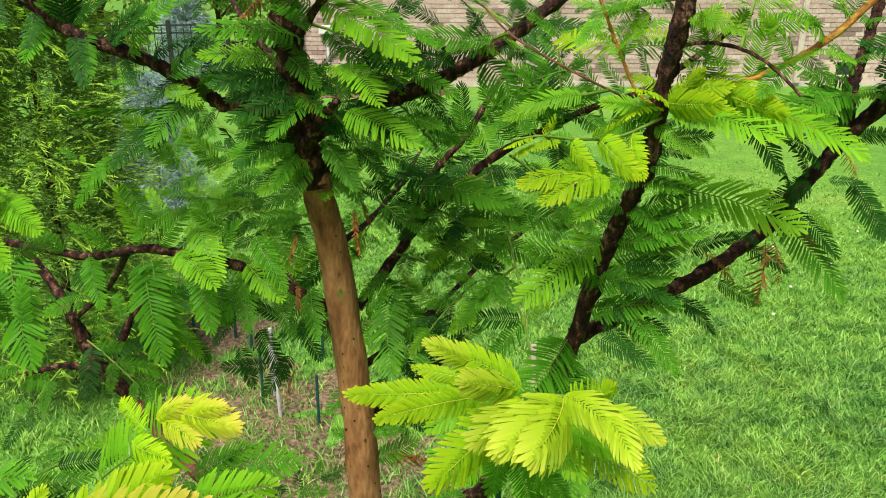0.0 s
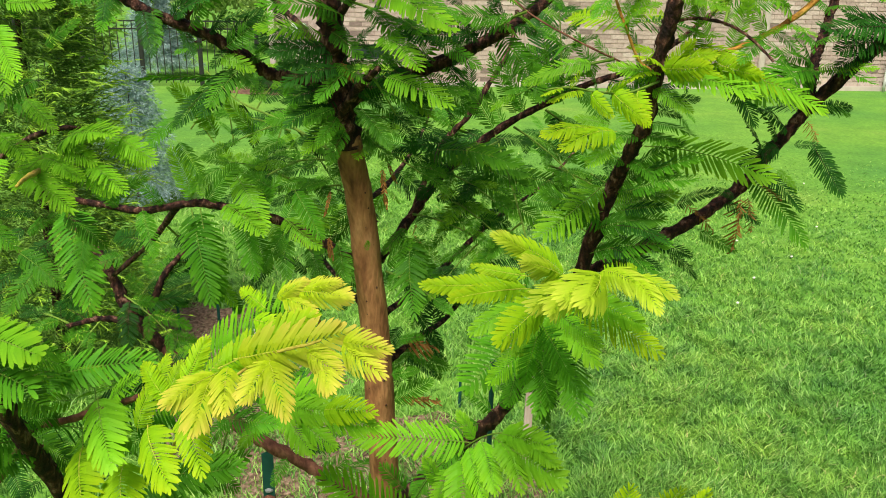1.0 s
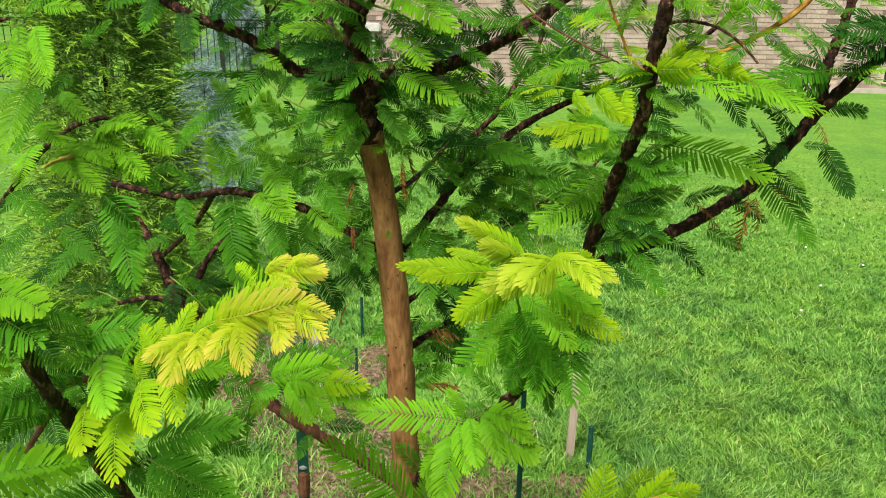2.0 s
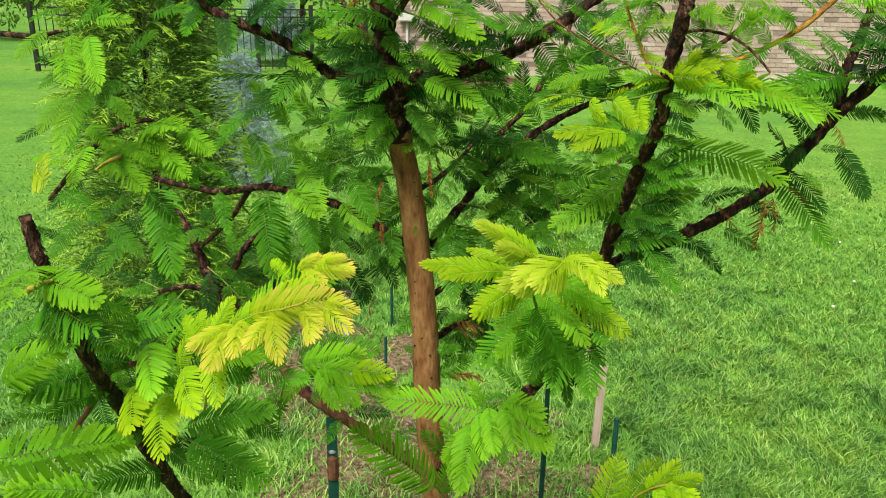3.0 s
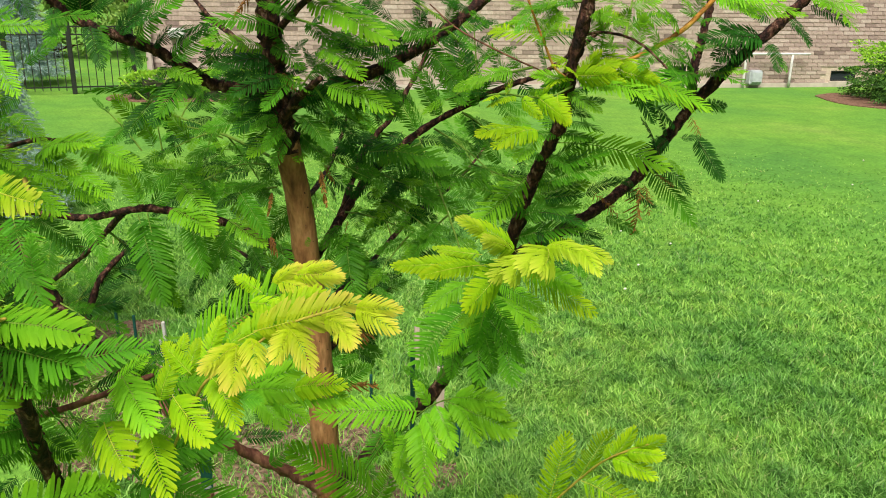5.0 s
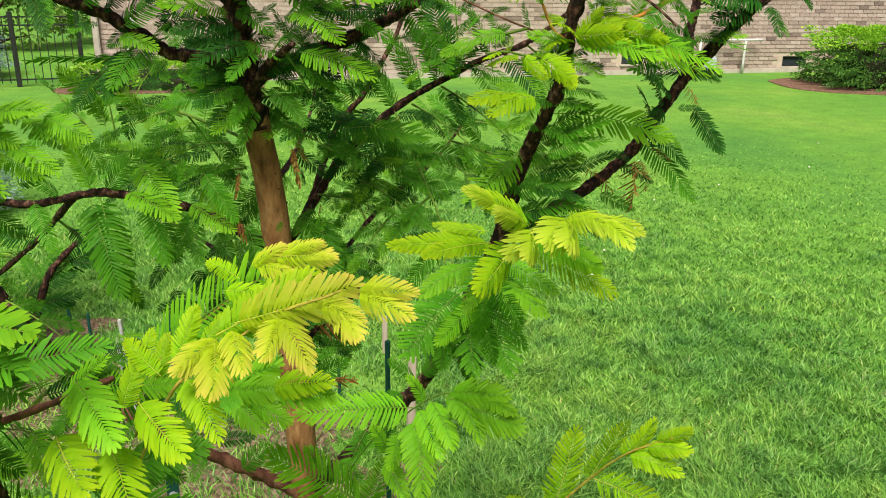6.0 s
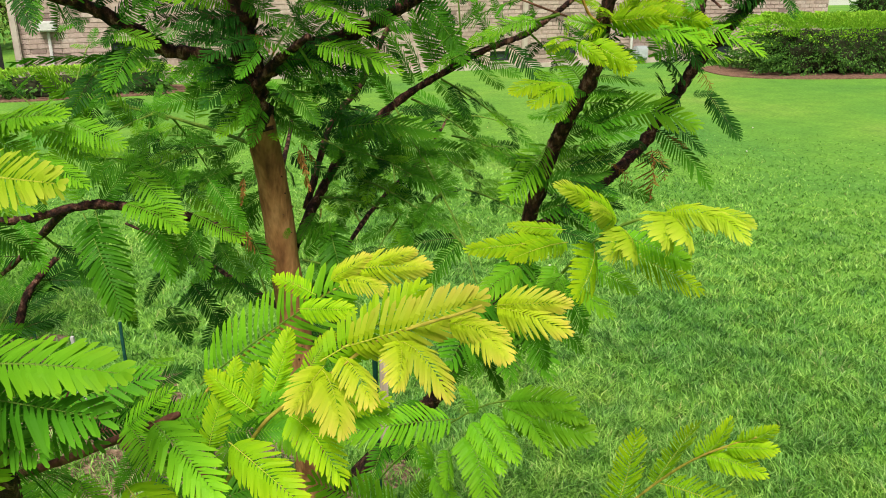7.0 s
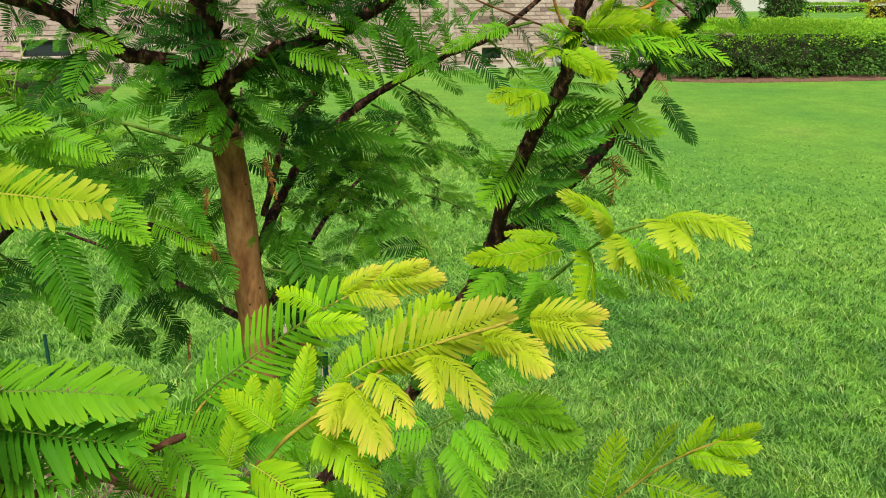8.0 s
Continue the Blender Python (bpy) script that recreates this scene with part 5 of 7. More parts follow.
spray(limb_c, (-0.025, 0.882, 1.241), (-0.061, 0.867, 1.269), DARK)
spray(limb_c, (-0.037, 0.868, 1.228), (0.005, 0.841, 1.240), DARK)
spray(limb_c, (-0.013, 0.874, 1.260), (-0.050, 0.846, 1.285), DARK)
spray(limb_d, (0.042, 1.013, 1.313), (-0.012, 0.993, 1.324), DARK)
spray(limb_d, (0.061, 1.040, 1.331), (0.015, 1.016, 1.347), DARK)
spray(limb_d, (0.007, 1.016, 1.281), (-0.038, 0.979, 1.318), MID)
spray(limb_d, (0.197, 1.009, 1.239), (0.144, 0.983, 1.297), MID)
spray(limb_d, (0.184, 1.027, 1.214), (0.133, 1.005, 1.238), MID)
spray(limb_d, (0.145, 1.023, 1.245), (0.094, 0.998, 1.285), DARK)
spray(limb_f, (0.145, 0.611, 1.314), (0.189, 0.561, 1.347), MID)
spray(limb_f, (0.145, 0.606, 1.328), (0.175, 0.576, 1.357), MID)
spray(limb_f, (0.154, 0.604, 1.357), (0.180, 0.576, 1.353), MID)
spray(limb_f, (0.140, 0.603, 1.304), (0.186, 0.565, 1.326), MID)
spray(limb_f, (0.139, 0.617, 1.281), (0.173, 0.585, 1.294), DARK)
spray(limb_f, (0.132, 0.609, 1.268), (0.176, 0.583, 1.260), DARK)
spray(limb_f, (0.129, 0.615, 1.243), (0.176, 0.598, 1.228), DARK)
spray(limb_f, (0.114, 0.593, 1.225), (0.157, 0.568, 1.213), DARK)
spray(limb_f, (0.146, 0.606, 1.240), (0.178, 0.572, 1.205), MID)
spray(limb_f, (0.125, 0.617, 1.230), (0.153, 0.601, 1.202), DARK)
spray(limb_f, (0.142, 0.618, 1.272), (0.168, 0.599, 1.271), MID)
spray(limb_f, (0.157, 0.623, 1.393), (0.186, 0.592, 1.412), DARK)
spray(limb_f, (0.152, 0.609, 1.380), (0.179, 0.596, 1.377), DARK)
spray(limb_f, (0.152, 0.606, 1.401), (0.124, 0.606, 1.418), MID)
spray(limb_f, (0.160, 0.618, 1.385), (0.200, 0.612, 1.392), DARK)
spray(limb_g, (0.324, 0.720, 1.301), (0.283, 0.685, 1.357), DARK)
spray(limb_g, (0.335, 0.721, 1.331), (0.306, 0.707, 1.367), DARK)
spray(limb_g, (0.349, 0.715, 1.330), (0.373, 0.702, 1.331), DARK)
spray(limb_g, (0.376, 0.720, 1.329), (0.407, 0.701, 1.280), DARK)
spray(limb_g, (0.335, 0.715, 1.302), (0.357, 0.706, 1.279), FRESH)
spray(limb_g, (0.456, 0.715, 1.446), (0.463, 0.682, 1.417), MID)
spray(limb_g, (0.414, 0.714, 1.430), (0.338, 0.669, 1.457), DARK)
spray(limb_g, (0.448, 0.721, 1.454), (0.386, 0.701, 1.462), DARK)
spray(limb_g, (0.457, 0.721, 1.474), (0.403, 0.702, 1.489), DARK)
spray(limb_g, (0.492, 0.733, 1.470), (0.514, 0.713, 1.446), DARK)
spray(limb_g, (0.429, 0.722, 1.445), (0.382, 0.697, 1.437), DARK)
spray(limb_g, (0.252, 0.707, 1.232), (0.290, 0.688, 1.216), MID)
spray(limb_g, (0.289, 0.706, 1.273), (0.259, 0.697, 1.283), DARK)
spray(limb_g, (0.226, 0.720, 1.202), (0.257, 0.707, 1.177), DARK)
spray(limb_h, (0.368, 0.729, 1.410), (0.409, 0.686, 1.416), FRESH)
spray(limb_h, (0.366, 0.733, 1.410), (0.331, 0.705, 1.443), MID)
spray(limb_h, (0.369, 0.729, 1.380), (0.341, 0.711, 1.409), DARK)
spray(limb_h, (0.366, 0.729, 1.427), (0.321, 0.702, 1.458), MID)
spray(limb_h, (0.369, 0.723, 1.408), (0.297, 0.686, 1.395), MID)
spray(limb_i, (0.192, 0.543, 1.424), (0.266, 0.506, 1.398), FRESH)
spray(limb_i, (0.194, 0.550, 1.420), (0.220, 0.527, 1.382), DARK)
spray(limb_i, (0.271, 0.570, 1.481), (0.231, 0.530, 1.501), FRESH)
spray(limb_i, (0.270, 0.561, 1.483), (0.264, 0.538, 1.510), FRESH)
spray(limb_i, (0.284, 0.552, 1.499), (0.316, 0.522, 1.484), FRESH)
spray(limb_i, (0.287, 0.556, 1.501), (0.330, 0.504, 1.502), FRESH)
spray(limb_i, (0.305, 0.558, 1.496), (0.364, 0.521, 1.487), FRESH)
spray(limb_i, (0.254, 0.561, 1.469), (0.209, 0.524, 1.488), FRESH)
spray(limb_i, (0.240, 0.565, 1.458), (0.259, 0.550, 1.438), MID)
spray(limb_i, (0.227, 0.551, 1.453), (0.199, 0.523, 1.434), MID)
spray(limb_f, (0.176, 0.574, 1.449), (0.159, 0.541, 1.487), FRESH)
spray(limb_f, (0.204, 0.589, 1.459), (0.223, 0.563, 1.484), FRESH)
spray(limb_f, (0.189, 0.567, 1.464), (0.189, 0.539, 1.488), FRESH)
spray(limb_f, (0.147, 0.575, 1.432), (0.121, 0.578, 1.441), YOUNG)
spray(limb_f, (0.156, 0.574, 1.425), (0.185, 0.546, 1.438), YOUNG)
spray(limb_f, (0.167, 0.579, 1.438), (0.214, 0.544, 1.434), YOUNG)
spray(limb_f, (0.156, 0.593, 1.420), (0.220, 0.553, 1.414), FRESH)
spray(limb_f, (0.148, 0.581, 1.420), (0.107, 0.554, 1.404), MID)
spray(limb_f, (0.167, 0.580, 1.450), (0.188, 0.544, 1.453), FRESH)
spray(twig_j, (0.115, 0.584, 1.464), (0.122, 0.561, 1.490), FRESH)
spray(twig_j, (0.110, 0.570, 1.458), (0.122, 0.544, 1.473), FRESH)
spray(twig_j, (0.098, 0.564, 1.481), (0.080, 0.552, 1.465), MID)
spray(twig_j, (0.096, 0.578, 1.491), (0.081, 0.574, 1.486), MID)
spray(twig_l, (0.084, 0.660, 1.452), (0.106, 0.646, 1.472), MID)
spray(twig_l, (0.084, 0.650, 1.435), (0.106, 0.641, 1.446), MID)
spray(twig_l, (0.086, 0.655, 1.412), (0.107, 0.635, 1.428), MID)
spray(twig_l, (0.084, 0.656, 1.430), (0.062, 0.652, 1.445), MID)
spray(twig_l, (0.080, 0.652, 1.466), (0.054, 0.631, 1.481), MID)
spray(limb_ab, (-0.403, 0.506, 1.456), (-0.396, 0.490, 1.412), FRESH)
spray(limb_ab, (-0.381, 0.498, 1.457), (-0.363, 0.462, 1.412), FRESH)
spray(limb_ab, (-0.388, 0.499, 1.404), (-0.405, 0.476, 1.354), MID)
spray(limb_ab, (-0.387, 0.485, 1.374), (-0.359, 0.466, 1.361), MID)
spray(limb_ab, (-0.349, 0.510, 1.365), (-0.294, 0.468, 1.381), FRESH)
spray(limb_ab, (-0.348, 0.512, 1.362), (-0.318, 0.493, 1.350), FRESH)
spray(limb_ab, (-0.305, 0.496, 1.368), (-0.270, 0.469, 1.356), FRESH)
spray(limb_ab, (-0.385, 0.488, 1.467), (-0.337, 0.452, 1.482), MID)
spray(limb_ab, (-0.368, 0.515, 1.351), (-0.326, 0.479, 1.344), FRESH)
spray(limb_ab, (-0.382, 0.515, 1.397), (-0.356, 0.494, 1.386), MID)
spray(limb_r, (-0.468, 0.534, 1.091), (-0.476, 0.504, 1.064), DARK)
spray(limb_r, (-0.460, 0.555, 1.052), (-0.435, 0.525, 1.016), DARK)
spray(limb_r, (-0.411, 0.517, 1.048), (-0.435, 0.487, 1.028), DARK)
spray(limb_r, (-0.490, 0.563, 0.991), (-0.507, 0.533, 0.984), DARK)
spray(limb_r, (-0.415, 0.573, 1.041), (-0.384, 0.543, 1.010), DARK)
spray(limb_r, (-0.430, 0.541, 1.107), (-0.387, 0.511, 1.091), DARK)
spray(limb_r, (-0.462, 0.559, 1.131), (-0.418, 0.529, 1.113), DARK)
spray(limb_r, (-0.402, 0.555, 0.995), (-0.350, 0.525, 0.993), DARK)
spray(limb_r, (-0.463, 0.542, 1.189), (-0.471, 0.512, 1.154), DARK)
spray(limb_m, (-0.492, 0.783, 1.196), (-0.527, 0.753, 1.160), DARK)
spray(limb_m, (-0.508, 0.759, 1.218), (-0.539, 0.729, 1.198), DARK)
spray(limb_m, (-0.475, 0.828, 1.173), (-0.487, 0.798, 1.112), DARK)
spray(limb_m, (-0.547, 0.799, 1.152), (-0.581, 0.769, 1.124), DARK)
spray(limb_e, (-0.072, 0.910, 1.183), (-0.044, 0.880, 1.207), MID)
spray(limb_e, (-0.081, 0.877, 1.167), (-0.037, 0.847, 1.168), MID)
spray(limb_e, (-0.048, 0.866, 1.154), (-0.072, 0.836, 1.113), MID)
spray(limb_e, (-0.073, 0.847, 1.193), (-0.102, 0.817, 1.170), MID)
spray(limb_e, (-0.072, 0.888, 1.075), (-0.047, 0.858, 1.052), DARK)
spray(limb_e, (-0.080, 0.850, 1.055), (-0.104, 0.820, 1.024), DARK)
spray(limb_e, (-0.072, 0.891, 0.990), (-0.034, 0.861, 0.976), DARK)
spray(limb_m, (-0.310, 0.761, 1.242), (-0.294, 0.741, 1.136), MID)
spray(limb_m, (-0.260, 0.777, 1.226), (-0.236, 0.757, 1.166), MID)
spray(limb_m, (-0.207, 0.770, 1.222), (-0.241, 0.750, 1.172), MID)
spray(limb_m, (-0.328, 0.758, 1.320), (-0.300, 0.738, 1.280), MID)
spray(limb_m, (-0.284, 0.773, 1.287), (-0.321, 0.753, 1.262), MID)
spray(limb_m, (-0.200, 0.748, 1.268), (-0.169, 0.728, 1.217), MID)
spray(limb_m, (-0.225, 0.772, 1.259), (-0.259, 0.752, 1.289), MID)
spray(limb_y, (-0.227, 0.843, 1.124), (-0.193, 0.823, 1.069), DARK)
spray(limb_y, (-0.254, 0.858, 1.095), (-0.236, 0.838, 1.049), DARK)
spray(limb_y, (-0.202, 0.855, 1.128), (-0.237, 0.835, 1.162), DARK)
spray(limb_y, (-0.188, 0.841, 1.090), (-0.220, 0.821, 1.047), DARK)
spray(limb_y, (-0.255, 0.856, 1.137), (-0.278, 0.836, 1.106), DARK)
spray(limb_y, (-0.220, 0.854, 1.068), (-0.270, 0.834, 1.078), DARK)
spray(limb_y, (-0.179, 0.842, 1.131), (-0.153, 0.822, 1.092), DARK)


def join_sprays(name, batch, parent, label):
    """All far sprays in one mesh."""
    tones = list(dict.fromkeys(b[2] for b in batch))
    mats = tones + [BARK, PALESTEM, LEAFSTEM]
    vs, fs, al, ix, k = [], [], [], [], 0
    for kind, number, tone, m in batch:
        v, f, a, i = KINDS[kind][number]
        mm = np.array(m)
        vs.append(v @ mm[:3, :3].T + mm[:3, 3])
        fs += [tuple(q + k for q in face) for face in f]
        al += a
        t, r = tones.index(tone), mats.index(RACHIS[tone])
        ix += [r if q else t for q in i]
        k += len(v)
    me = mesh_of(name, np.concatenate(vs).tolist(), fs, mats, ix)
    me.attributes.new("along", "FLOAT", "POINT").data.foreach_set("value", al)
    return tagged(part(name, me, parent, label), kind="stuff")


join_sprays("foliage", BATCH, tree, "feathery flat sprays of soft green needles")
tv, tf = [], []
for line, a, b in TWIGS:
    v, f = tube(line, a, b, 5)
    tf += [tuple(q + len(tv) for q in face) for face in f]
    tv += [tuple(q) for q in v]
tagged(part("fine_twig", mesh_of("fine_twig", tv, tf, [LEAFSTEM]), tree), kind="stuff")


# ---- lawn ----
def ground_material():
    m, nodes, links, shader = material("lawn_ground", 0.9)
    big = noise_node(nodes, links, 0.55, 5)
    mid = noise_node(nodes, links, 4.0, 5)
    small = noise_node(nodes, links, 28.0, 7)
    col = ramp(nodes, links, big, [(0.30, (0.096, 0.268, 0.044)), (0.48, (0.138, 0.328, 0.042)), (0.60, (0.165, 0.35, 0.044)), (0.72, (0.225, 0.37, 0.066))])
    for fac, lo in ((mid, (0.78, 0.82, 0.84)), (small, (0.66, 0.68, 0.66))):
        col = mix(nodes, links, 1.0, col, ramp(nodes, links, fac, [(0.3, lo), (0.66, (1.06, 1.05, 1.02))]), "MULTIPLY")
    links.new(col, shader.inputs["Base Color"])
    bump(nodes, links, shader, small, 0.6, 0.03)
    return m


def blade_material():
    m, nodes, links, shader = material("grass_blades", 0.5)
    geo = nodes.new("ShaderNodeNewGeometry")
    facs = []
    for scale in (1.4, 9.0):
        n = nodes.new("ShaderNodeTexNoise")
        n.inputs["Scale"].default_value, n.inputs["Detail"].default_value = scale, 5
        links.new(geo.outputs["Position"], n.inputs["Vector"])
        facs.append(n.outputs["Fac"])
    col = ramp(nodes, links, geo.outputs["Random Per Island"], [(0.0, (0.070, 0.180, 0.032)), (0.2, (0.132, 0.315, 0.048)), (0.5, (0.215, 0.465, 0.072)), (0.80, (0.31, 0.575, 0.11)), (0.96, (0.40, 0.63, 0.17)), (0.99, (0.44, 0.58, 0.18)), (1.0, (0.50, 0.48, 0.24))])
    f = ramp(nodes, links, facs[0], [(0.34, (0.62, 0.74, 0.76)), (0.5, (0.93, 0.95, 0.9)), (0.66, (1.09, 1.03, 0.97))])
    g = ramp(nodes, links, facs[1], [(0.32, (0.55, 0.68, 0.74)), (0.48, (0.95, 0.98, 1.0)), (0.64, (1.12, 1.06, 0.96))])
    col = mix(nodes, links, 1.0, mix(nodes, links, 1.0, col, f, "MULTIPLY"), g, "MULTIPLY")
    links.new(col, shader.inputs["Base Color"])
    tr = nodes.new("ShaderNodeBsdfTranslucent")
    links.new(col, tr.inputs["Color"])
    ms = nodes.new("ShaderNodeMixShader")
    ms.inputs[0].default_value = 0.25
    links.new(shader.outputs[0], ms.inputs[1])
    links.new(tr.outputs[0], ms.inputs[2])
    links.new(ms.outputs[0], nodes["Material Output"].inputs["Surface"])
    return m


def grid_ground():
    xs = np.array([-400, -120, -40, -15, -8, -4, -2, 0, 2, 4, 8, 15, 40, 120, 400.0])
    ys = np.array([-400, -60, -12, -4, 0, 2, 4, 7, 10, 14, 25, 60, 400.0])
    vs = [(x, y, 0.0) for y in ys for x in xs]
    w = len(xs)
    fs = [(j * w + i, j * w + i + 1, (j + 1) * w + i + 1, (j + 1) * w + i) for j in range(len(ys) - 1) for i in range(w - 1)]
    return mesh_of("ground", vs, fs, [ground_material()])


tagged(new("ground", grid_ground()), "mown green lawn with thin pale patches", "lawn", kind="structure")


def patches(x, y, per_metre, seed):
    """Smooth random field over the plan, 0 to 1."""
    grid = np.random.default_rng(seed).random((64, 64))
    u, v = x * per_metre, y * per_metre
    i, j = np.floor(u).astype(int), np.floor(v).astype(int)
    fu, fv = u - i, v - j
    fu, fv = fu * fu * (3 - 2 * fu), fv * fv * (3 - 2 * fv)
    a, b = grid[i % 64, j % 64], grid[(i + 1) % 64, j % 64]
    c, d = grid[i % 64, (j + 1) % 64], grid[(i + 1) % 64, (j + 1) % 64]
    return (a * (1 - fu) + b * fu) * (1 - fv) + (c * (1 - fu) + d * fu) * fv


def grass_mesh(count):
    rng = np.random.default_rng(4)
    r = np.exp(rng.uniform(np.log(rng.uniform(0.4, 2.2, count)), math.log(8.6)))
    az = np.where(rng.random(count) < 0.80, rng.normal(radians(16), radians(35), count), rng.uniform(0, 2 * math.pi, count))
    x, y = r * np.sin(az), r * np.cos(az)
    tuft = patches(x, y, 14, 1)
    keep = (rng.random(count) < np.clip((8.6 - r) / 5.4, 0, 1) ** 1.2) & (rng.random(count) < np.where((x < 0.45) & (x > -1.3) & (y > 0.5) & (y < 3.4), 0.12 + 0.55 * patches(x, y, 3, 5), 1.0)) & (rng.random(count) < 0.35 + 0.9 * tuft)
    x, y, r, tuft = x[keep], y[keep], r[keep], tuft[keep]
    n = len(x)
    h = rng.uniform(0.018, 0.046, n) * np.clip(1.2 - 0.12 * r, 0.25, 1.1) * (0.6 + 0.8 * tuft)
    w = (0.0015 + 0.00038 * r) * rng.uniform(0.6, 1.3, n)
    a = rng.uniform(0, 2 * math.pi, n)
    lean = rng.uniform(0.08, 0.95, n) * h * (1 + 0.28 * r)
    b = patches(x, y, 7, 2) * 8 + rng.normal(0, 1.6, n)
    px, py = np.cos(a) * w, np.sin(a) * w
    lx, ly = np.cos(b) * lean, np.sin(b) * lean
    z0 = np.zeros(n)
    v = np.stack([np.stack([x - px, y - py, z0], 1), np.stack([x + px, y + py, z0], 1),
                  np.stack([x - px * .8 + lx * .35, y - py * .8 + ly * .35, h * .62], 1), np.stack([x + px * .8 + lx * .35, y + py * .8 + ly * .35, h * .62], 1),
                  np.stack([x + lx, y + ly, h], 1)], 1).reshape(-1, 3)
    base = np.arange(n)[:, None] * 5
    loops = np.concatenate([base + np.array([[0, 1, 3, 2]]), base + np.array([[2, 3, 4]])], 1).reshape(-1)
    me = bpy.data.meshes.new("grass")
    me.vertices.add(n * 5)
    me.vertices.foreach_set("co", v.reshape(-1))
    me.loops.add(n * 7)
    me.loops.foreach_set("vertex_index", loops.astype(np.int32))
    me.polygons.add(n * 2)
    starts = (np.arange(n)[:, None] * 7 + np.array([[0, 4]])).reshape(-1)
    me.polygons.foreach_set("loop_start", starts.astype(np.int32))
    me.update(calc_edges=True)
    me.validate()
    me.materials.append(blade_material())
    return me


tagged(new("grass", grass_mesh(820000)), "short soft green grass blades of the lawn", "grass", kind="stuff")


# ---- a few clover heads in the lawn ----
CLOVER, cn, cl, cs = material("clover_white", 0.7)
cs.inputs["Base Color"].default_value = (0.75, 0.74, 0.68, 1)
cb = bmesh.new()
bmesh.ops.create_icosphere(cb, subdivisions=2, radius=0.007)
for v in cb.verts:
    v.co *= 1 + 0.25 * noise.noise(v.co * 300)
    v.co.z = v.co.z * 0.8 + 0.045
clover_me = bpy.data.meshes.new("clover_flower")
cb.to_mesh(clover_me)
cb.free()
clover_me.materials.append(CLOVER)
stalk_v, stalk_f = tube(np.array([(0, 0, -0.01), (0.003, 0, 0.02), (0, 0, 0.04)]), 0.0012, 0.001, 5)
stalk_me = mesh_of("stalk", [tuple(v) for v in stalk_v], stalk_f, [LEAFSTEM])
for x, y in ((1.78, 3.75), (1.55, 3.4), (2.15, 4.1), (1.95, 4.4), (3.3, 5.0), (3.1, 5.9), (2.6, 4.7), (4.4, 5.4), (5.2, 6.3)):
    clover = tagged(new("clover_flower"), "small white clover head standing in the lawn", "flower", "clover heads in the lawn")
    clover.location = (x, y, 0)
    part("flower_head", clover_me, clover)
    part("stalk", stalk_me, clover)


# ---- stakes and soil round the tree ----
def rough_material(name, stops, scale, stretch=None, depth=0.003, rough=0.8):
    m, nodes, links, shader = material(name, rough)
    a = noise_node(nodes, links, scale, 6, stretch)
    links.new(ramp(nodes, links, a, stops), shader.inputs["Base Color"])
    bump(nodes, links, shader, a, 0.6, depth)
    return m


STAKE_GREEN = rough_material("green_painted_steel", [(0.3, (0.008, 0.045, 0.035)), (0.62, (0.013, 0.08, 0.06)), (0.8, (0.10, 0.05, 0.025))], 30, None, 0.001, 0.5)
STAKE_WOOD = rough_material("weathered_stake_wood", [(0.3, (0.30, 0.24, 0.18)), (0.7, (0.52, 0.45, 0.36))], 60, (1, 1, 0.1), 0.002)
STAKE_WHITE = rough_material("white_rod", [(0.3, (0.34, 0.34, 0.32)), (0.7, (0.50, 0.50, 0.48))], 40, None, 0.001, 0.5)
WIRE = rough_material("pale_tie_wire", [(0.3, (0.2, 0.22, 0.22)), (0.7, (0.34, 0.36, 0.36))], 40, None, 0.0005, 0.4)
RUST = rough_material("rusty_tape", [(0.3, (0.10, 0.04, 0.025)), (0.7, (0.24, 0.10, 0.06))], 90)
SOIL = rough_material("bare_soil", [(0.3, (0.05, 0.034, 0.02)), (0.45, (0.14, 0.095, 0.058)), (0.58, (0.23, 0.16, 0.105)), (0.75, (0.34, 0.26, 0.18))], 55, None, 0.03, 0.95)


def stake(x, y, top, r, mat, lean=(0, 0), flat=False, label="thin green garden stake", tie=False):
    """A stake pushed into the ground; flat ones are T-shaped steel or sawn laths."""
    thing = tagged(new("garden_stake"), label + " standing in the ground", "stake", "stakes beside the tree")
    thing.location = (x, y, 0)
    if flat:
        h, w, d = top, r, r * 0.35
        prof = [(-w, 0), (w, 0), (w, d), (d, d), (d, w), (-d, w), (-d, d), (-w, d)] if tie else [(-w, -w * .4), (w, -w * .4), (w, w * .4), (-w, w * .4)]
        n = len(prof)
        vs = [(px, py, -0.05) for px, py in prof] + [(px + lean[0], py + lean[1], h) for px, py in prof] + [(lean[0], lean[1], h + r * 0.5)]
        fs = [(i, (i + 1) % n, n + (i + 1) % n, n + i) for i in range(n)] + [(n + i, n + (i + 1) % n, 2 * n) for i in range(n)]
    else:
        line = np.array([(lean[0] * u, lean[1] * u, -0.05 + (top + 0.05) * u) for u in np.linspace(0, 1, 7)])
        vs, fs = tube(line, r, r * 0.9, 8, 0.12, x * 9, 2)
        vs = [tuple(v) for v in vs]
    part("shaft", mesh_of("shaft", vs, fs, [mat]), thing)
    if tie:
        for z, m, rr, hh in ((top - 0.07, WIRE, r * 0.8, 0.0015), (top - 0.105, RUST, r * 1.1, 0.022)):
            line = np.array([(lean[0] * z / top, lean[1] * z / top + r * .3, z - hh), (lean[0] * z / top, lean[1] * z / top + r * .3, z + hh)])
            v, f = tube(line, rr, rr, 10)
            part("tie_wire" if m is WIRE else "tape_wrap", mesh_of("wrap", [tuple(q) for q in v], f, [m]), thing)
    return thing


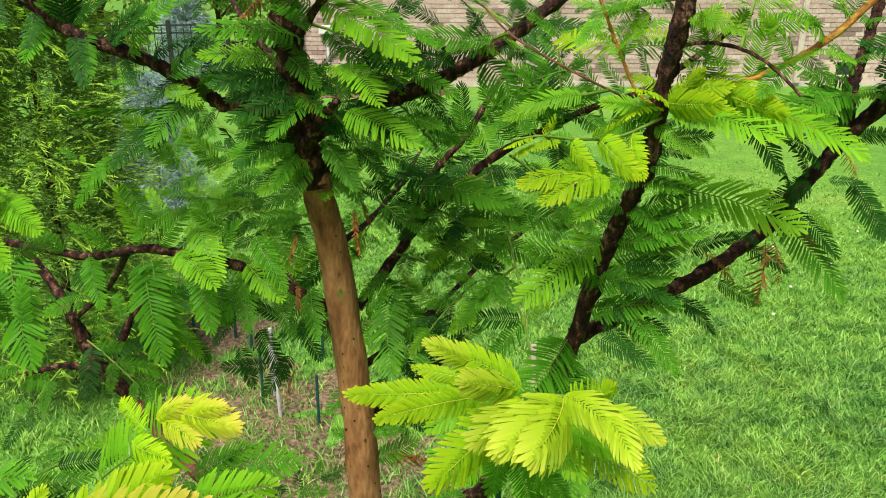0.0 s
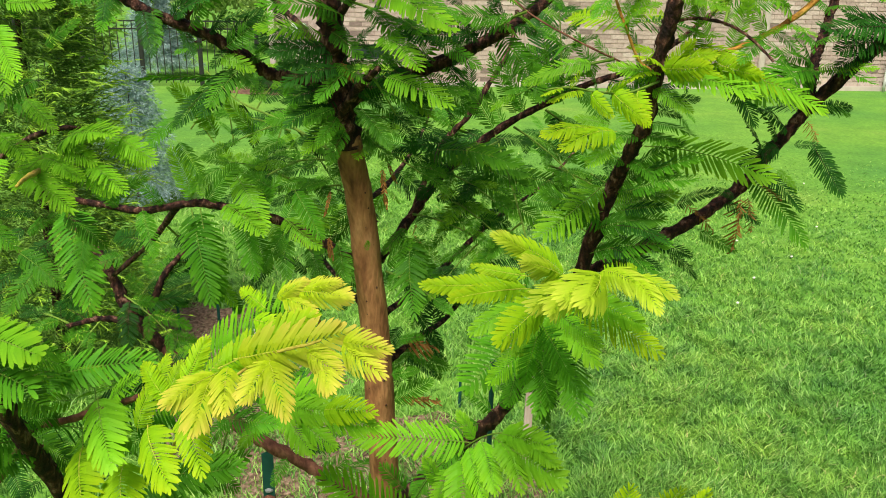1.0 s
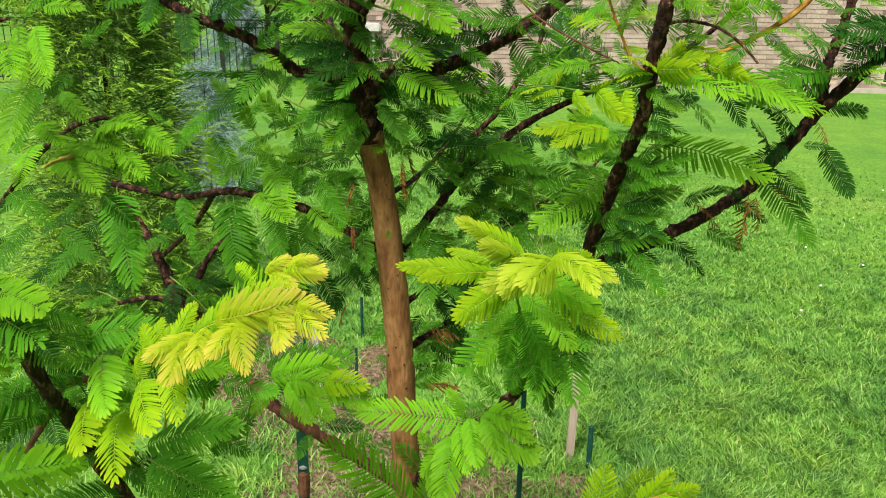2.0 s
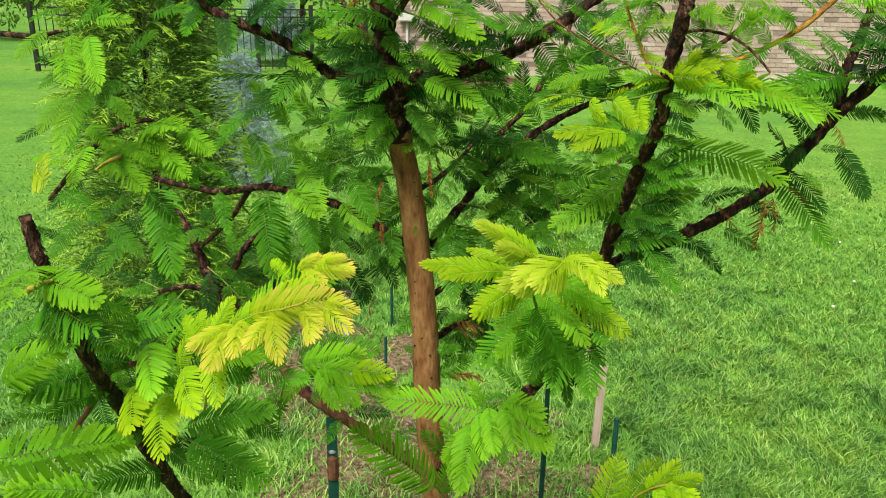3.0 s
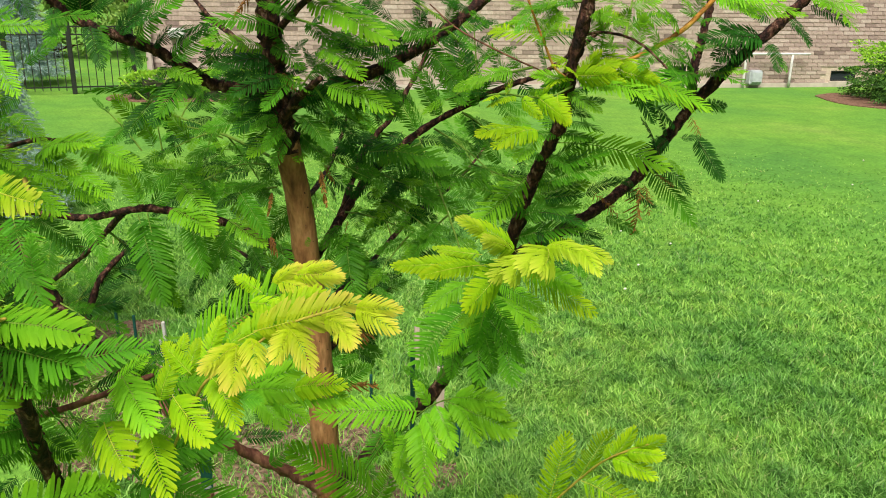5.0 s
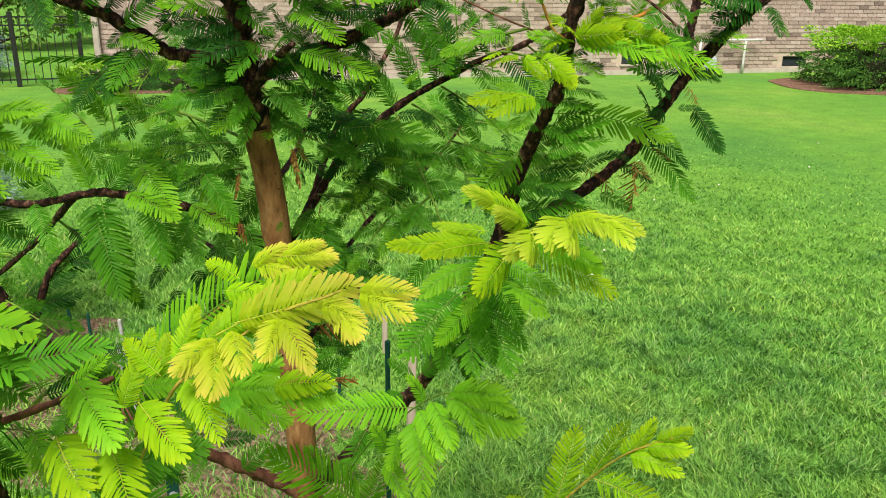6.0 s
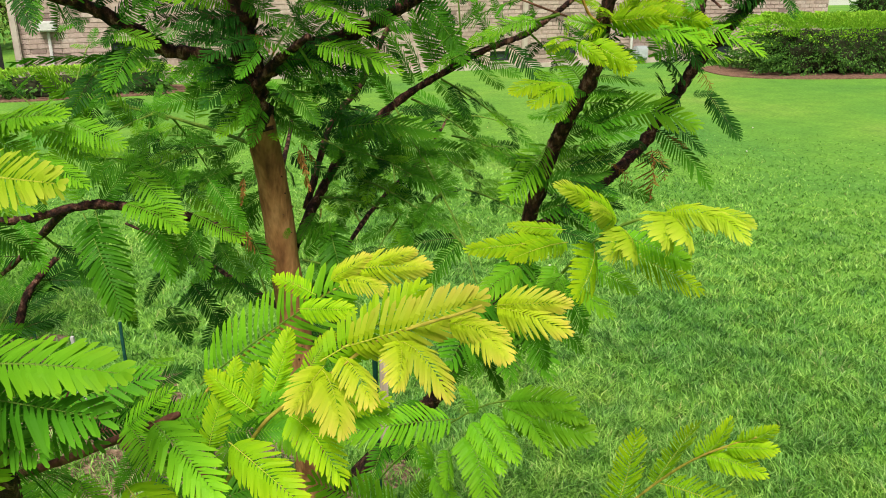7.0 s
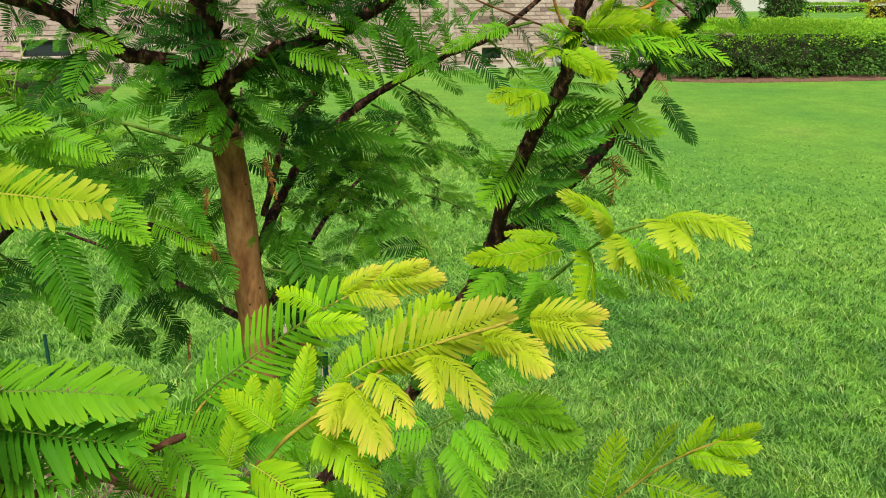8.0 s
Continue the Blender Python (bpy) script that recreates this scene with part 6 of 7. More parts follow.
stake(-0.306, 1.02, 0.75, 0.0095, STAKE_GREEN, (0.004, 0), True, "green steel T-post with a wire tie", True)
stake(0.10, 1.30, 0.78, 0.0055, STAKE_GREEN, (0.0, 0.0), label="dark green steel stake")
stake(0.38, 2.08, 0.15, 0.009, STAKE_GREEN, (0.0, 0.01), label="short green stake with a white mark")
stake(0.32, 2.12, 0.31, 0.013, STAKE_WOOD, (0.01, 0.02), True, "weathered grey wooden lath")
stake(-0.64, 2.70, 0.22, 0.006, STAKE_WHITE, (-0.01, 0.01), label="thin white rod")
stake(-0.59, 2.56, 0.35, 0.007, STAKE_WHITE, (-0.02, 0.01), label="thin white rod")
stake(-0.44, 2.48, 0.21, 0.006, STAKE_GREEN)
stake(-0.67, 2.64, 0.23, 0.006, STAKE_GREEN)
stake(-0.82, 3.12, 0.16, 0.007, STAKE_GREEN)
stake(-0.91, 3.21, 0.20, 0.007, STAKE_GREEN)
stake(-1.07, 3.15, 0.14, 0.007, STAKE_GREEN)
stake(0.13, 2.49, 0.12, 0.006, STAKE_GREEN)
stake(0.36, 2.82, 0.16, 0.011, STAKE_WOOD, (0.0, 0.01), True, "weathered grey wooden lath")
stake(-0.50, 3.03, 0.19, 0.007, STAKE_GREEN)
stake(1.70, 1.13, 0.15, 0.010, STAKE_WOOD, (0.01, 0.02), True, "weathered grey wooden lath")
stake(1.73, 1.10, 0.20, 0.006, STAKE_GREEN, (0.02, 0.03))


def soil_patch(x, y, rx, ry, h, seed):
    """A low uneven mound of bare earth."""
    vs, fs, rings, sides = [(x, y, h)], [], 9, 40
    for i in range(1, rings + 1):
        u = i / rings
        for k in range(sides):
            a = 2 * math.pi * k / sides
            w = 1 + 0.45 * noise.noise(Vector((math.cos(a) * 2.6 + seed, math.sin(a) * 2.6, seed)))
            z = h * (1 - u ** 2) + (0.010 * noise.noise(Vector((math.cos(a) * u * 9 + seed, math.sin(a) * u * 9, 2))) if i < rings else -0.012)
            vs.append((x + math.cos(a) * u * rx * w, y + math.sin(a) * u * ry * w, z + 0.004))
    for k in range(sides):
        fs.append((0, 1 + k, 1 + (k + 1) % sides))
    for i in range(rings - 1):
        for k in range(sides):
            b, c = 1 + i * sides, 1 + (i + 1) * sides
            fs.append((b + k, c + k, c + (k + 1) % sides, b + (k + 1) % sides))
    return tagged(new("soil_patch", mesh_of("soil_patch", vs, fs, [SOIL], smooth=True)), "low mound of bare pinkish-brown earth in the grass", "soil", "bare patches near the stakes")


# bare earth; the wide thin patches at the end also darken tree-shaded lawn
for i, (x, y, rx, ry, h) in enumerate([(-1.0, 3.3, 0.26, 0.22, 0.02), (-0.50, 2.72, 0.19, 0.15, 0.015), (0.10, 1.93, 0.13, 0.10, 0.006), (0.30, 1.98, 0.09, 0.07, 0.006), (-0.42, 2.85, 0.13, 0.1, 0.015), (-0.05, 1.55, 0.2, 0.18, 0.008), (-0.18, 2.25, 0.14, 0.10, 0.005), (0.20, 1.62, 0.12, 0.10, 0.006), (-0.35, 1.85, 0.12, 0.09, 0.005), (0.0, 1.25, 0.16, 0.12, 0.006), (-0.1, 0.95, 0.30, 0.25, 0.006), (0.25, 1.35, 0.2, 0.16, 0.005), (-0.34, 1.5, 0.22, 0.2, 0.005), (0.05, 2.3, 0.2, 0.14, 0.006), (-0.72, 2.95, 0.16, 0.12, 0.006), (-0.22, 1.95, 0.42, 0.50, 0.003), (-0.30, 1.25, 0.34, 0.30, 0.002), (-0.62, 2.35, 0.30, 0.30, 0.003), (-0.80, 2.75, 0.34, 0.30, 0.003), (-0.45, 1.75, 0.26, 0.3, 0.003)]):
    soil_patch(x, y, rx, ry, h, i * 3.1 + 1)


# ---- evergreens behind ----
def evergreen_material(name, a, b, c, rough=0.6):
    m, nodes, links, shader = material(name, rough)
    geo = nodes.new("ShaderNodeNewGeometry")
    col = ramp(nodes, links, geo.outputs["Random Per Island"], [(0.0, a), (0.5, b), (1.0, c)])
    links.new(col, shader.inputs["Base Color"])
    tr = nodes.new("ShaderNodeBsdfTranslucent")
    links.new(col, tr.inputs["Color"])
    ms = nodes.new("ShaderNodeMixShader")
    ms.inputs[0].default_value = 0.25
    links.new(shader.outputs[0], ms.inputs[1])
    links.new(tr.outputs[0], ms.inputs[2])
    links.new(ms.outputs[0], nodes["Material Output"].inputs["Surface"])
    return m


# inner threads: shade within the cypress is put into their darker green
THREAD = evergreen_material("thread_foliage_shaded", (0.045, 0.12, 0.018), (0.115, 0.24, 0.03), (0.20, 0.36, 0.05))
THREAD_TIP = evergreen_material("thread_new_tips", (0.19, 0.40, 0.03), (0.30, 0.53, 0.04), (0.42, 0.64, 0.06))
TWIGGY = rough_material("dark_twigs", [(0.3, (0.012, 0.02, 0.008)), (0.7, (0.05, 0.05, 0.025))], 12)
SPRUCE = evergreen_material("blue_spruce_needles", (0.12, 0.21, 0.21), (0.28, 0.41, 0.41), (0.46, 0.59, 0.59))
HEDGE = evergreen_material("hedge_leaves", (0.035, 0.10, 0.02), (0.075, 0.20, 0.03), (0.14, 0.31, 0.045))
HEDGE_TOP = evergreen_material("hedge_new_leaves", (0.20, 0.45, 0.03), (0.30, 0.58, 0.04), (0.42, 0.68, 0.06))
GARDEN = evergreen_material("garden_tree_leaves", (0.12, 0.24, 0.05), (0.24, 0.40, 0.08), (0.38, 0.54, 0.13))
GOLD = evergreen_material("gold_shrub_leaves", (0.30, 0.34, 0.03), (0.50, 0.48, 0.04), (0.62, 0.58, 0.06))


def blades_mesh(name, feet, ways, lengths, widths, mat, rng):
    """Many thin bent leaves in one mesh."""
    n = len(feet)
    d = ways / np.linalg.norm(ways, axis=1)[:, None]
    q = np.cross(d, rng.normal(0, 1, (n, 3)))
    q /= np.linalg.norm(q, axis=1)[:, None]
    ln, w = lengths[:, None], widths[:, None]
    sag = np.zeros((n, 3))
    sag[:, 2] = -0.18 * lengths
    mid = feet + d * ln * 0.5 + sag * 0.2
    v = np.stack([feet - q * w * .3, feet + q * w * .3, mid - q * w * .5, mid + q * w * .5, feet + d * ln + sag], 1).reshape(-1, 3)
    fs = []
    for k in range(0, n * 5, 5):
        fs += [(k, k + 1, k + 3, k + 2), (k + 2, k + 3, k + 4)]
    return mesh_of(name, v.tolist(), fs, [mat])


def conifer(name, label, x, y, height, radius, mat, fronds, twig, leaf, droop, seed, foot=0.06, thin=0.07, spread=0.55):
    """A conical evergreen: trunk, and a crown of arching twigs set with small leaves."""
    rng = np.random.default_rng(seed)
    thing = tagged(new(name), label, "shrub" if height < 2.2 else "tree")
    thing.location = (x, y, 0)
    line = np.array([(0.01 * math.sin(3 * u), 0, height * 0.95 * u) for u in np.linspace(0, 1, 8)])
    v, f = tube(line, 0.009 * height, 0.003, 8, 0.2)
    part("trunk", mesh_of("trunk", [tuple(q) for q in v], f, [BARK]), thing)
    feet, ways, lens = [], [], []
    for _ in range(fronds):
        u = rng.random() ** 1.25
        z = foot * height + u * height * 0.93
        a = rng.uniform(0, 6.283)
        reach = radius * (1 - u) ** 0.75 * rng.uniform(0.45, 1.12) + 0.04
        o = np.array((math.cos(a), math.sin(a), 0))
        start = np.array((0, 0, z)) + o * reach * 0.35
        l = reach * 0.65 + twig
        for k in range(14):
            s = (k + rng.random()) / 14
            p = start + o * l * s + np.array((0, 0, l * (0.45 * s - droop * s * s))) + rng.normal(0, 0.012 * (1 + radius), 3)
            for _ in range(3):
                feet.append(p)
                ways.append(o * 1.0 + rng.normal(0, spread, 3) + np.array((0, 0, 0.25 - droop * s)))
                lens.append(leaf * rng.uniform(0.6, 1.3))
    feet, ways, lens = np.array(feet), np.array(ways), np.array(lens)
    part("crown", blades_mesh("crown", feet, ways, lens, lens * thin + 0.0012, mat, rng), thing)
    return thing


def plume_cypress(x, y, height, radius, fronds, seed):
    """A feathery evergreen: rising plumes of forked, thread-thin twigs."""
    rng = np.random.default_rng(seed)
    thing = tagged(new("thread_cypress"), "light green thread-leaved cypress with feathery forked plumes", "tree")
    thing.location = (x, y, 0)
    line = np.array([(0.01 * math.sin(3 * u), 0, height * 0.95 * u) for u in np.linspace(0, 1, 8)])
    v, f = tube(line, 0.02, 0.003, 8, 0.2)
    part("trunk", mesh_of("trunk", [tuple(q) for q in v], f, [BARK]), thing)
    inner, outer = ([], [], []), ([], [], [])

    def thread(p, way, length, tip):
        a, b, c = outer if tip else inner
        a.append(p)
        b.append(way)
        c.append(length)

    for _ in range(fronds):
        u = rng.random() ** 1.05
        z = 0.05 * height + u * height * 0.9
        a = rng.uniform(0, 6.283)
        o = np.array((math.cos(a), math.sin(a), 0))
        reach = radius * (1 - u) ** 0.7 * rng.uniform(0.55, 1.1) + 0.03
        p = np.array((0, 0, z)) + o * reach * rng.uniform(0.3, 0.75)
        way = unit(o + np.array((0, 0, rng.uniform(0.1, 1.0))) + rng.normal(0, 0.35, 3))
        tip_frond = np.linalg.norm(p[:2]) > reach * 0.56
        for k in range(9):
            step = 0.020
            way = unit(way + np.array((0, 0, -0.05)) + rng.normal(0, 0.08, 3))
            thread(p, way, step * 1.5, tip_frond and k > 3)
            flat = unit(np.cross(way, (0.2, 0.1, 1.0)))
            for s in (-1, 1):
                if rng.random() < 0.8:
                    d = unit(way * 0.9 + s * flat * 0.75 + rng.normal(0, 0.18, 3))
                    l = 0.050 * (1 - 0.07 * k) * rng.uniform(0.5, 1.2)
                    thread(p, d, l, tip_frond and k > 2)
                    if l > 0.028:
                        thread(p + d * l * 0.45, unit(d + s * flat * 0.5 + rng.normal(0, 0.25, 3)), l * 0.5, tip_frond)
            p = p + way * step
    for name, (a, b, c), mat in (("crown", inner, THREAD), ("new_growth", outer, THREAD_TIP)):
        c = np.array(c)
        part(name, blades_mesh(name, np.array(a), np.array(b), c, c * 0.02 + 0.0028, mat, rng), thing)
    return thing


plume_cypress(-1.45, 2.85, 2.3, 0.50, 4200, 3)
conifer("blue_spruce", "small silvery blue spruce on the lawn", -1.92, 5.3, 0.95, 0.28, SPRUCE, 800, 0.05, 0.028, 0.3, 6)
conifer("blue_spruce", "blue spruce behind the black fence", -4.1, 13.3, 1.55, 0.58, SPRUCE, 620, 0.09, 0.075, 0.3, 7)


def broad_tree(x, y, height, radius, seed):
    """A leafy garden tree: tapered trunk, rising limbs, and clumps of small leaves with gaps between them."""
    rng = np.random.default_rng(seed)
    thing = tagged(new("garden_tree"), "light green leafy tree behind the black fence", "tree", "trees behind the fence")
    thing.location = (x, y, 0)
    v, f = tube(np.array([(0, 0, -0.1), (0.03, 0, height * 0.3), (0, 0.04, height * 0.8)]), 0.022 * height, 0.008 * height, 9, 0.2, seed)
    part("trunk", mesh_of("trunk", [tuple(q) for q in v], f, [BARK], smooth=True), thing)
    feet, ways, lens = [], [], []
    for k in range(46):
        a, u = rng.uniform(0, 6.283), rng.random()
        z = height * (0.10 + 0.85 * u)
        reach = radius * math.sqrt(max(0.05, 1 - (1.7 * u - 0.75) ** 2)) * rng.uniform(0.45, 1.0)
        c = np.array((math.cos(a) * reach, math.sin(a) * reach, z))
        if k % 4 == 0:
            line = np.array([(0, 0, z * 0.55), c * (0.5, 0.5, 0.8), c])
            v, f = tube(line, 0.012 * height, 0.004, 6, 0.2, k)
            part("limb", mesh_of("limb", [tuple(q) for q in v], f, [BARK]), thing)
        n = int(rng.integers(90, 190))
        o = rng.normal(0, 1, (n, 3))
        o /= np.linalg.norm(o, axis=1)[:, None]
        feet.append(c + o * rng.uniform(0.4, 1.0, (n, 1)) * radius * rng.uniform(0.22, 0.36))
        ways.append(o + rng.normal(0, 0.5, (n, 3)))
        lens.append(rng.uniform(0.06, 0.13, n))
    ln = np.concatenate(lens)
    tagged(part("crown", blades_mesh("crown", np.concatenate(feet), np.concatenate(ways), ln, ln * 0.6, GARDEN, rng), thing), kind="stuff")
    return thing


for x, y, height, radius, seed in ((-6.6, 16.2, 3.4, 1.25, 21), (-8.9, 17.0, 3.8, 1.5, 22), (-4.9, 18.4, 3.2, 1.2, 23), (-11.6, 16.4, 3.6, 1.5, 24), (-3.3, 20.5, 3.6, 1.3, 25)):
    broad_tree(x, y, height, radius, seed)


def leafy_block(name, label, centre, size, turn, mats, count, leaf, seed, category="hedge", dome=0.3):
    """A clipped, rounded block of small leaves over a dark twiggy core."""
    rng = np.random.default_rng(seed)
    thing = tagged(new(name), label, category)
    thing.matrix_world = pose(*centre, 0, 0, turn)
    sx, sy, sz = size
    core = bmesh.new()
    bmesh.ops.create_cube(core, size=1.0)
    bmesh.ops.subdivide_edges(core, edges=core.edges, cuts=5, use_grid_fill=True)
    for v in core.verts:
        p = v.co * 2
        p = p * (1 - 0.10 * (abs(p.x * p.y) + abs(p.y * p.z) + abs(p.x * p.z)) / 3)
        n = 1 + 0.07 * noise.noise(p * 2 + Vector((seed, 0, 0)))
        v.co = Vector((p.x * sx * 0.42 * n, p.y * sy * 0.36 * n, sz * (0.46 + p.z * 0.38) * n * (1 + (0.3 * dome * (1 - p.y * p.y) if p.z > 0.5 else 0))))
    me = bpy.data.meshes.new("core")
    core.to_mesh(me)
    core.free()
    me.materials.append(TWIGGY)
    part("core", me, thing)
    k = 0
    for top in (False, True):
        n = count // 2
        p = rng.uniform(-1, 1, (n, 3))
        face = rng.integers(0, 4, n)
        if top:
            p[:, 2] = 1
        else:
            p[face == 0, 0], p[face == 1, 0] = -1, 1
            p[face == 2, 1], p[face == 3, 1] = -1, 1
        out = p * np.array((1, 1, 0.8)) + rng.normal(0, 0.45, (n, 3))
        r = 1 - 0.10 * (np.abs(p[:, 0] * p[:, 1]) + np.abs(p[:, 1] * p[:, 2]) + np.abs(p[:, 0] * p[:, 2])) / 3
        lump = np.array([noise.noise(Vector((a * sx * 2.3, b * sy * 2.3, c * sz * 4 + seed))) for a, b, c in p])
        hole = np.array([noise.noise(Vector((a * sx * 3.4 + 9, b * sy * 3.4, c * sz * 5 + seed))) for a, b, c in p])
        keep = (hole > -0.28) | (rng.random(n) < 0.35) | top
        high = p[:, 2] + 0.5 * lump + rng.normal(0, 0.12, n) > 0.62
        p = p * (r * (0.94 + (0.12 if top else 0.36) * lump + rng.normal(0, 0.025, n)))[:, None]
        q = np.stack([p[:, 0] * sx / 2, p[:, 1] * sy / 2, (p[:, 2] * 0.5 + 0.5) * sz * (1 + dome * (1 - np.clip(p[:, 1] ** 2, 0, 1)) * (1.0 if top else np.clip(p[:, 2], 0, 1)))], 1)
        ln = leaf * rng.uniform(0.6, 1.4, n)
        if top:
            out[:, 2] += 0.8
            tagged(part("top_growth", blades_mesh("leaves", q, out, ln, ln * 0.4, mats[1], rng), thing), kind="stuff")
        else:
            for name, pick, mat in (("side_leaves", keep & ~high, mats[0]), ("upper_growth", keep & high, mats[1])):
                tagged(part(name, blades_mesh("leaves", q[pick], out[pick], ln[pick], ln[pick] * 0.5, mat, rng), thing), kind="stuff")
    return thing


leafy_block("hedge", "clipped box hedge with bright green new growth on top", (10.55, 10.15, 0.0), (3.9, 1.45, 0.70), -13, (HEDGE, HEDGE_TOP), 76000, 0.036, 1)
leafy_block("low_shrub", "low clipped green shrub along the brick wall", (-1.2, 11.7, 0.0), (2.2, 0.6, 0.28), 3, (HEDGE, HEDGE_TOP), 3000, 0.06, 2, "shrub")
for x, y, size in ((33.0, 25.4, (1.5, 1.2, 0.62)), (34.4, 25.4, (1.3, 1.2, 0.62)), (35.6, 25.4, (1.1, 1.1, 0.55))):
    leafy_block("gold_shrub", "rounded golden-leaved shrub far across the lawn", (x, y, 0.0), size, 0, (GOLD, GOLD), 2400, 0.10, int(x), "shrub")
leafy_block("columnar_evergreen", "dark clipped columnar evergreen behind the box hedge", (20.3, 19.3, 0.0), (1.1, 1.0, 2.6), 10, (HEDGE, HEDGE), 9000, 0.07, 9, "shrub", 0.1)
leafy_block("low_shrub", "low pale green shrub beside the neighbouring lawn", (37.5, 32.2, 0.0), (4.2, 1.2, 0.35), -10, (HEDGE_TOP, HEDGE_TOP), 2500, 0.12, 12, "shrub")
far_tree = tagged(new("tree_trunk"), "dark trunk of a tree far across the lawn", "tree")
far_tree.location = (40.9, 33.0, 0)
tv, tf = tube(np.array([(0, 0, -0.1), (0.05, 0, 0.4), (0.0, 0, 1.6), (0.1, 0.1, 4.0)]), 0.36, 0.22, 12, 0.25, 4)
part("trunk", mesh_of("trunk", [tuple(q) for q in tv], tf, [BARK], smooth=True), far_tree)

MULCH = rough_material("bark_mulch", [(0.3, (0.08, 0.042, 0.03)), (0.5, (0.17, 0.095, 0.065)), (0.7, (0.27, 0.165, 0.115))], 26, None, 0.03)


def mulch_bed(cx, cy, rx, ry, turn):
    vs, sides = [], 60
    for k in range(sides):
        a = 2 * math.pi * k / sides
        s, c = math.sin(a), math.cos(a)
        px = math.copysign(abs(c) ** 0.6, c) * rx * (1 + 0.03 * noise.noise(Vector((c * 5, s * 5, 0))))
        py = math.copysign(abs(s) ** 0.7, s) * ry
        t = radians(turn)
        vs.append((cx + px * math.cos(t) - py * math.sin(t), cy + px * math.sin(t) + py * math.cos(t), 0.012))
    vs += [(x, y, -0.02) for x, y, _ in vs]
    fs = [tuple(range(sides))] + [(k, k + sides, (k + 1) % sides + sides, (k + 1) % sides) for k in range(sides)]
    return tagged(new("mulch_bed", mesh_of("mulch_bed", vs, fs, [MULCH])), "reddish-brown bark mulch bed under the hedge", "mulch", kind="structure")


mulch_bed(10.5, 10.2, 2.55, 1.15, -13)
mulch_bed(-1.2, 11.75, 1.4, 0.55, 3)


# ---- brick house ----
WALL_Y, X0, X1, TALL = 12.5, -2.15, 11.9, 2.9


def brick_material(name, source):
    m, nodes, links, shader = material(name, 0.85)
    if source == "object":
        r = nodes.new("ShaderNodeObjectInfo").outputs["Random"]
    else:
        r = nodes.new("ShaderNodeNewGeometry").outputs["Random Per Island"]
    col = ramp(nodes, links, r, [(0.0, (0.216, 0.162, 0.146)), (0.08, (0.288, 0.216, 0.193)), (0.12, (0.422, 0.324, 0.292)), (0.45, (0.484, 0.378, 0.339)), (0.8, (0.536, 0.427, 0.386)), (1.0, (0.587, 0.491, 0.445))])
    f = ramp(nodes, links, noise_node(nodes, links, 35, 5), [(0.3, (0.75, 0.74, 0.72)), (0.7, (1.05, 1.05, 1.05))])
    links.new(mix(nodes, links, 1.0, col, f, "MULTIPLY"), shader.inputs["Base Color"])
    return m


MORTAR = rough_material("mortar", [(0.3, (0.50, 0.40, 0.32)), (0.7, (0.60, 0.50, 0.42))], 30)
CONCRETE = rough_material("concrete_footing", [(0.3, (0.42, 0.37, 0.32)), (0.7, (0.55, 0.49, 0.43))], 8)
WHITE = rough_material("white_paint", [(0.3, (0.55, 0.55, 0.54)), (0.7, (0.66, 0.66, 0.65))], 20, None, 0.001, 0.5)
GREY = rough_material("grey_metal_box", [(0.3, (0.38, 0.42, 0.44)), (0.7, (0.48, 0.53, 0.55))], 20, None, 0.001, 0.45)
ROOF = rough_material("roof_shingle", [(0.3, (0.06, 0.055, 0.05)), (0.7, (0.12, 0.11, 0.10))], 12)
BLACK = rough_material("black_metal", [(0.3, (0.012, 0.013, 0.013)), (0.7, (0.025, 0.026, 0.026))], 40, None, 0.001, 0.4)
GLASS, gn, gl, gs = material("dark_window_glass", 0.06)
gs.inputs["Base Color"].default_value = (0.03, 0.04, 0.045, 1)


def box(x0, y0, z0, x1, y1, z1, bev=0.0):
    bm = bmesh.new()
    bmesh.ops.create_cube(bm, size=1.0, matrix=Matrix.Translation(((x0 + x1) / 2, (y0 + y1) / 2, (z0 + z1) / 2)) @ Matrix.Diagonal((x1 - x0, y1 - y0, z1 - z0, 1)))
    if bev:
        bmesh.ops.bevel(bm, geom=bm.edges, offset=bev, segments=2, affect="EDGES")
    return bm


def solid(name, bm, mat, parent, label=""):
    me = bpy.data.meshes.new(name)
    bm.to_mesh(me)
    bm.free()
    me.materials.append(mat)
    return part(name, me, parent, label)


house = tagged(new("brick_house"), "house with a pinkish-tan brick wall facing the lawn", "house")
house.location = (0, 0, 0)
OPENINGS = [(6.17, 0.17, 6.55, 0.36), (9.32, 0.10, 9.82, 0.28), (4.95, 0.13, 5.30, 0.29), (-0.90, 0.40, -0.32, 0.62)]


def wall_panels():
    """The wall's mortar face, cut round the low openings."""
    xs = sorted({X0, X1, *(o[0] for o in OPENINGS), *(o[2] for o in OPENINGS)})
    zs = sorted({0.0, TALL, *(o[1] for o in OPENINGS), *(o[3] for o in OPENINGS)})
    bm = bmesh.new()
    for a, b in zip(xs, xs[1:]):
        for c, d in zip(zs, zs[1:]):
            mx, mz = (a + b) / 2, (c + d) / 2
            if any(o[0] < mx < o[2] and o[1] < mz < o[3] for o in OPENINGS):
                continue
            bmesh.ops.create_cube(bm, size=1.0, matrix=Matrix.Translation((mx, WALL_Y + 0.137, mz)) @ Matrix.Diagonal((b - a, 0.25, d - c, 1)))
    return bm


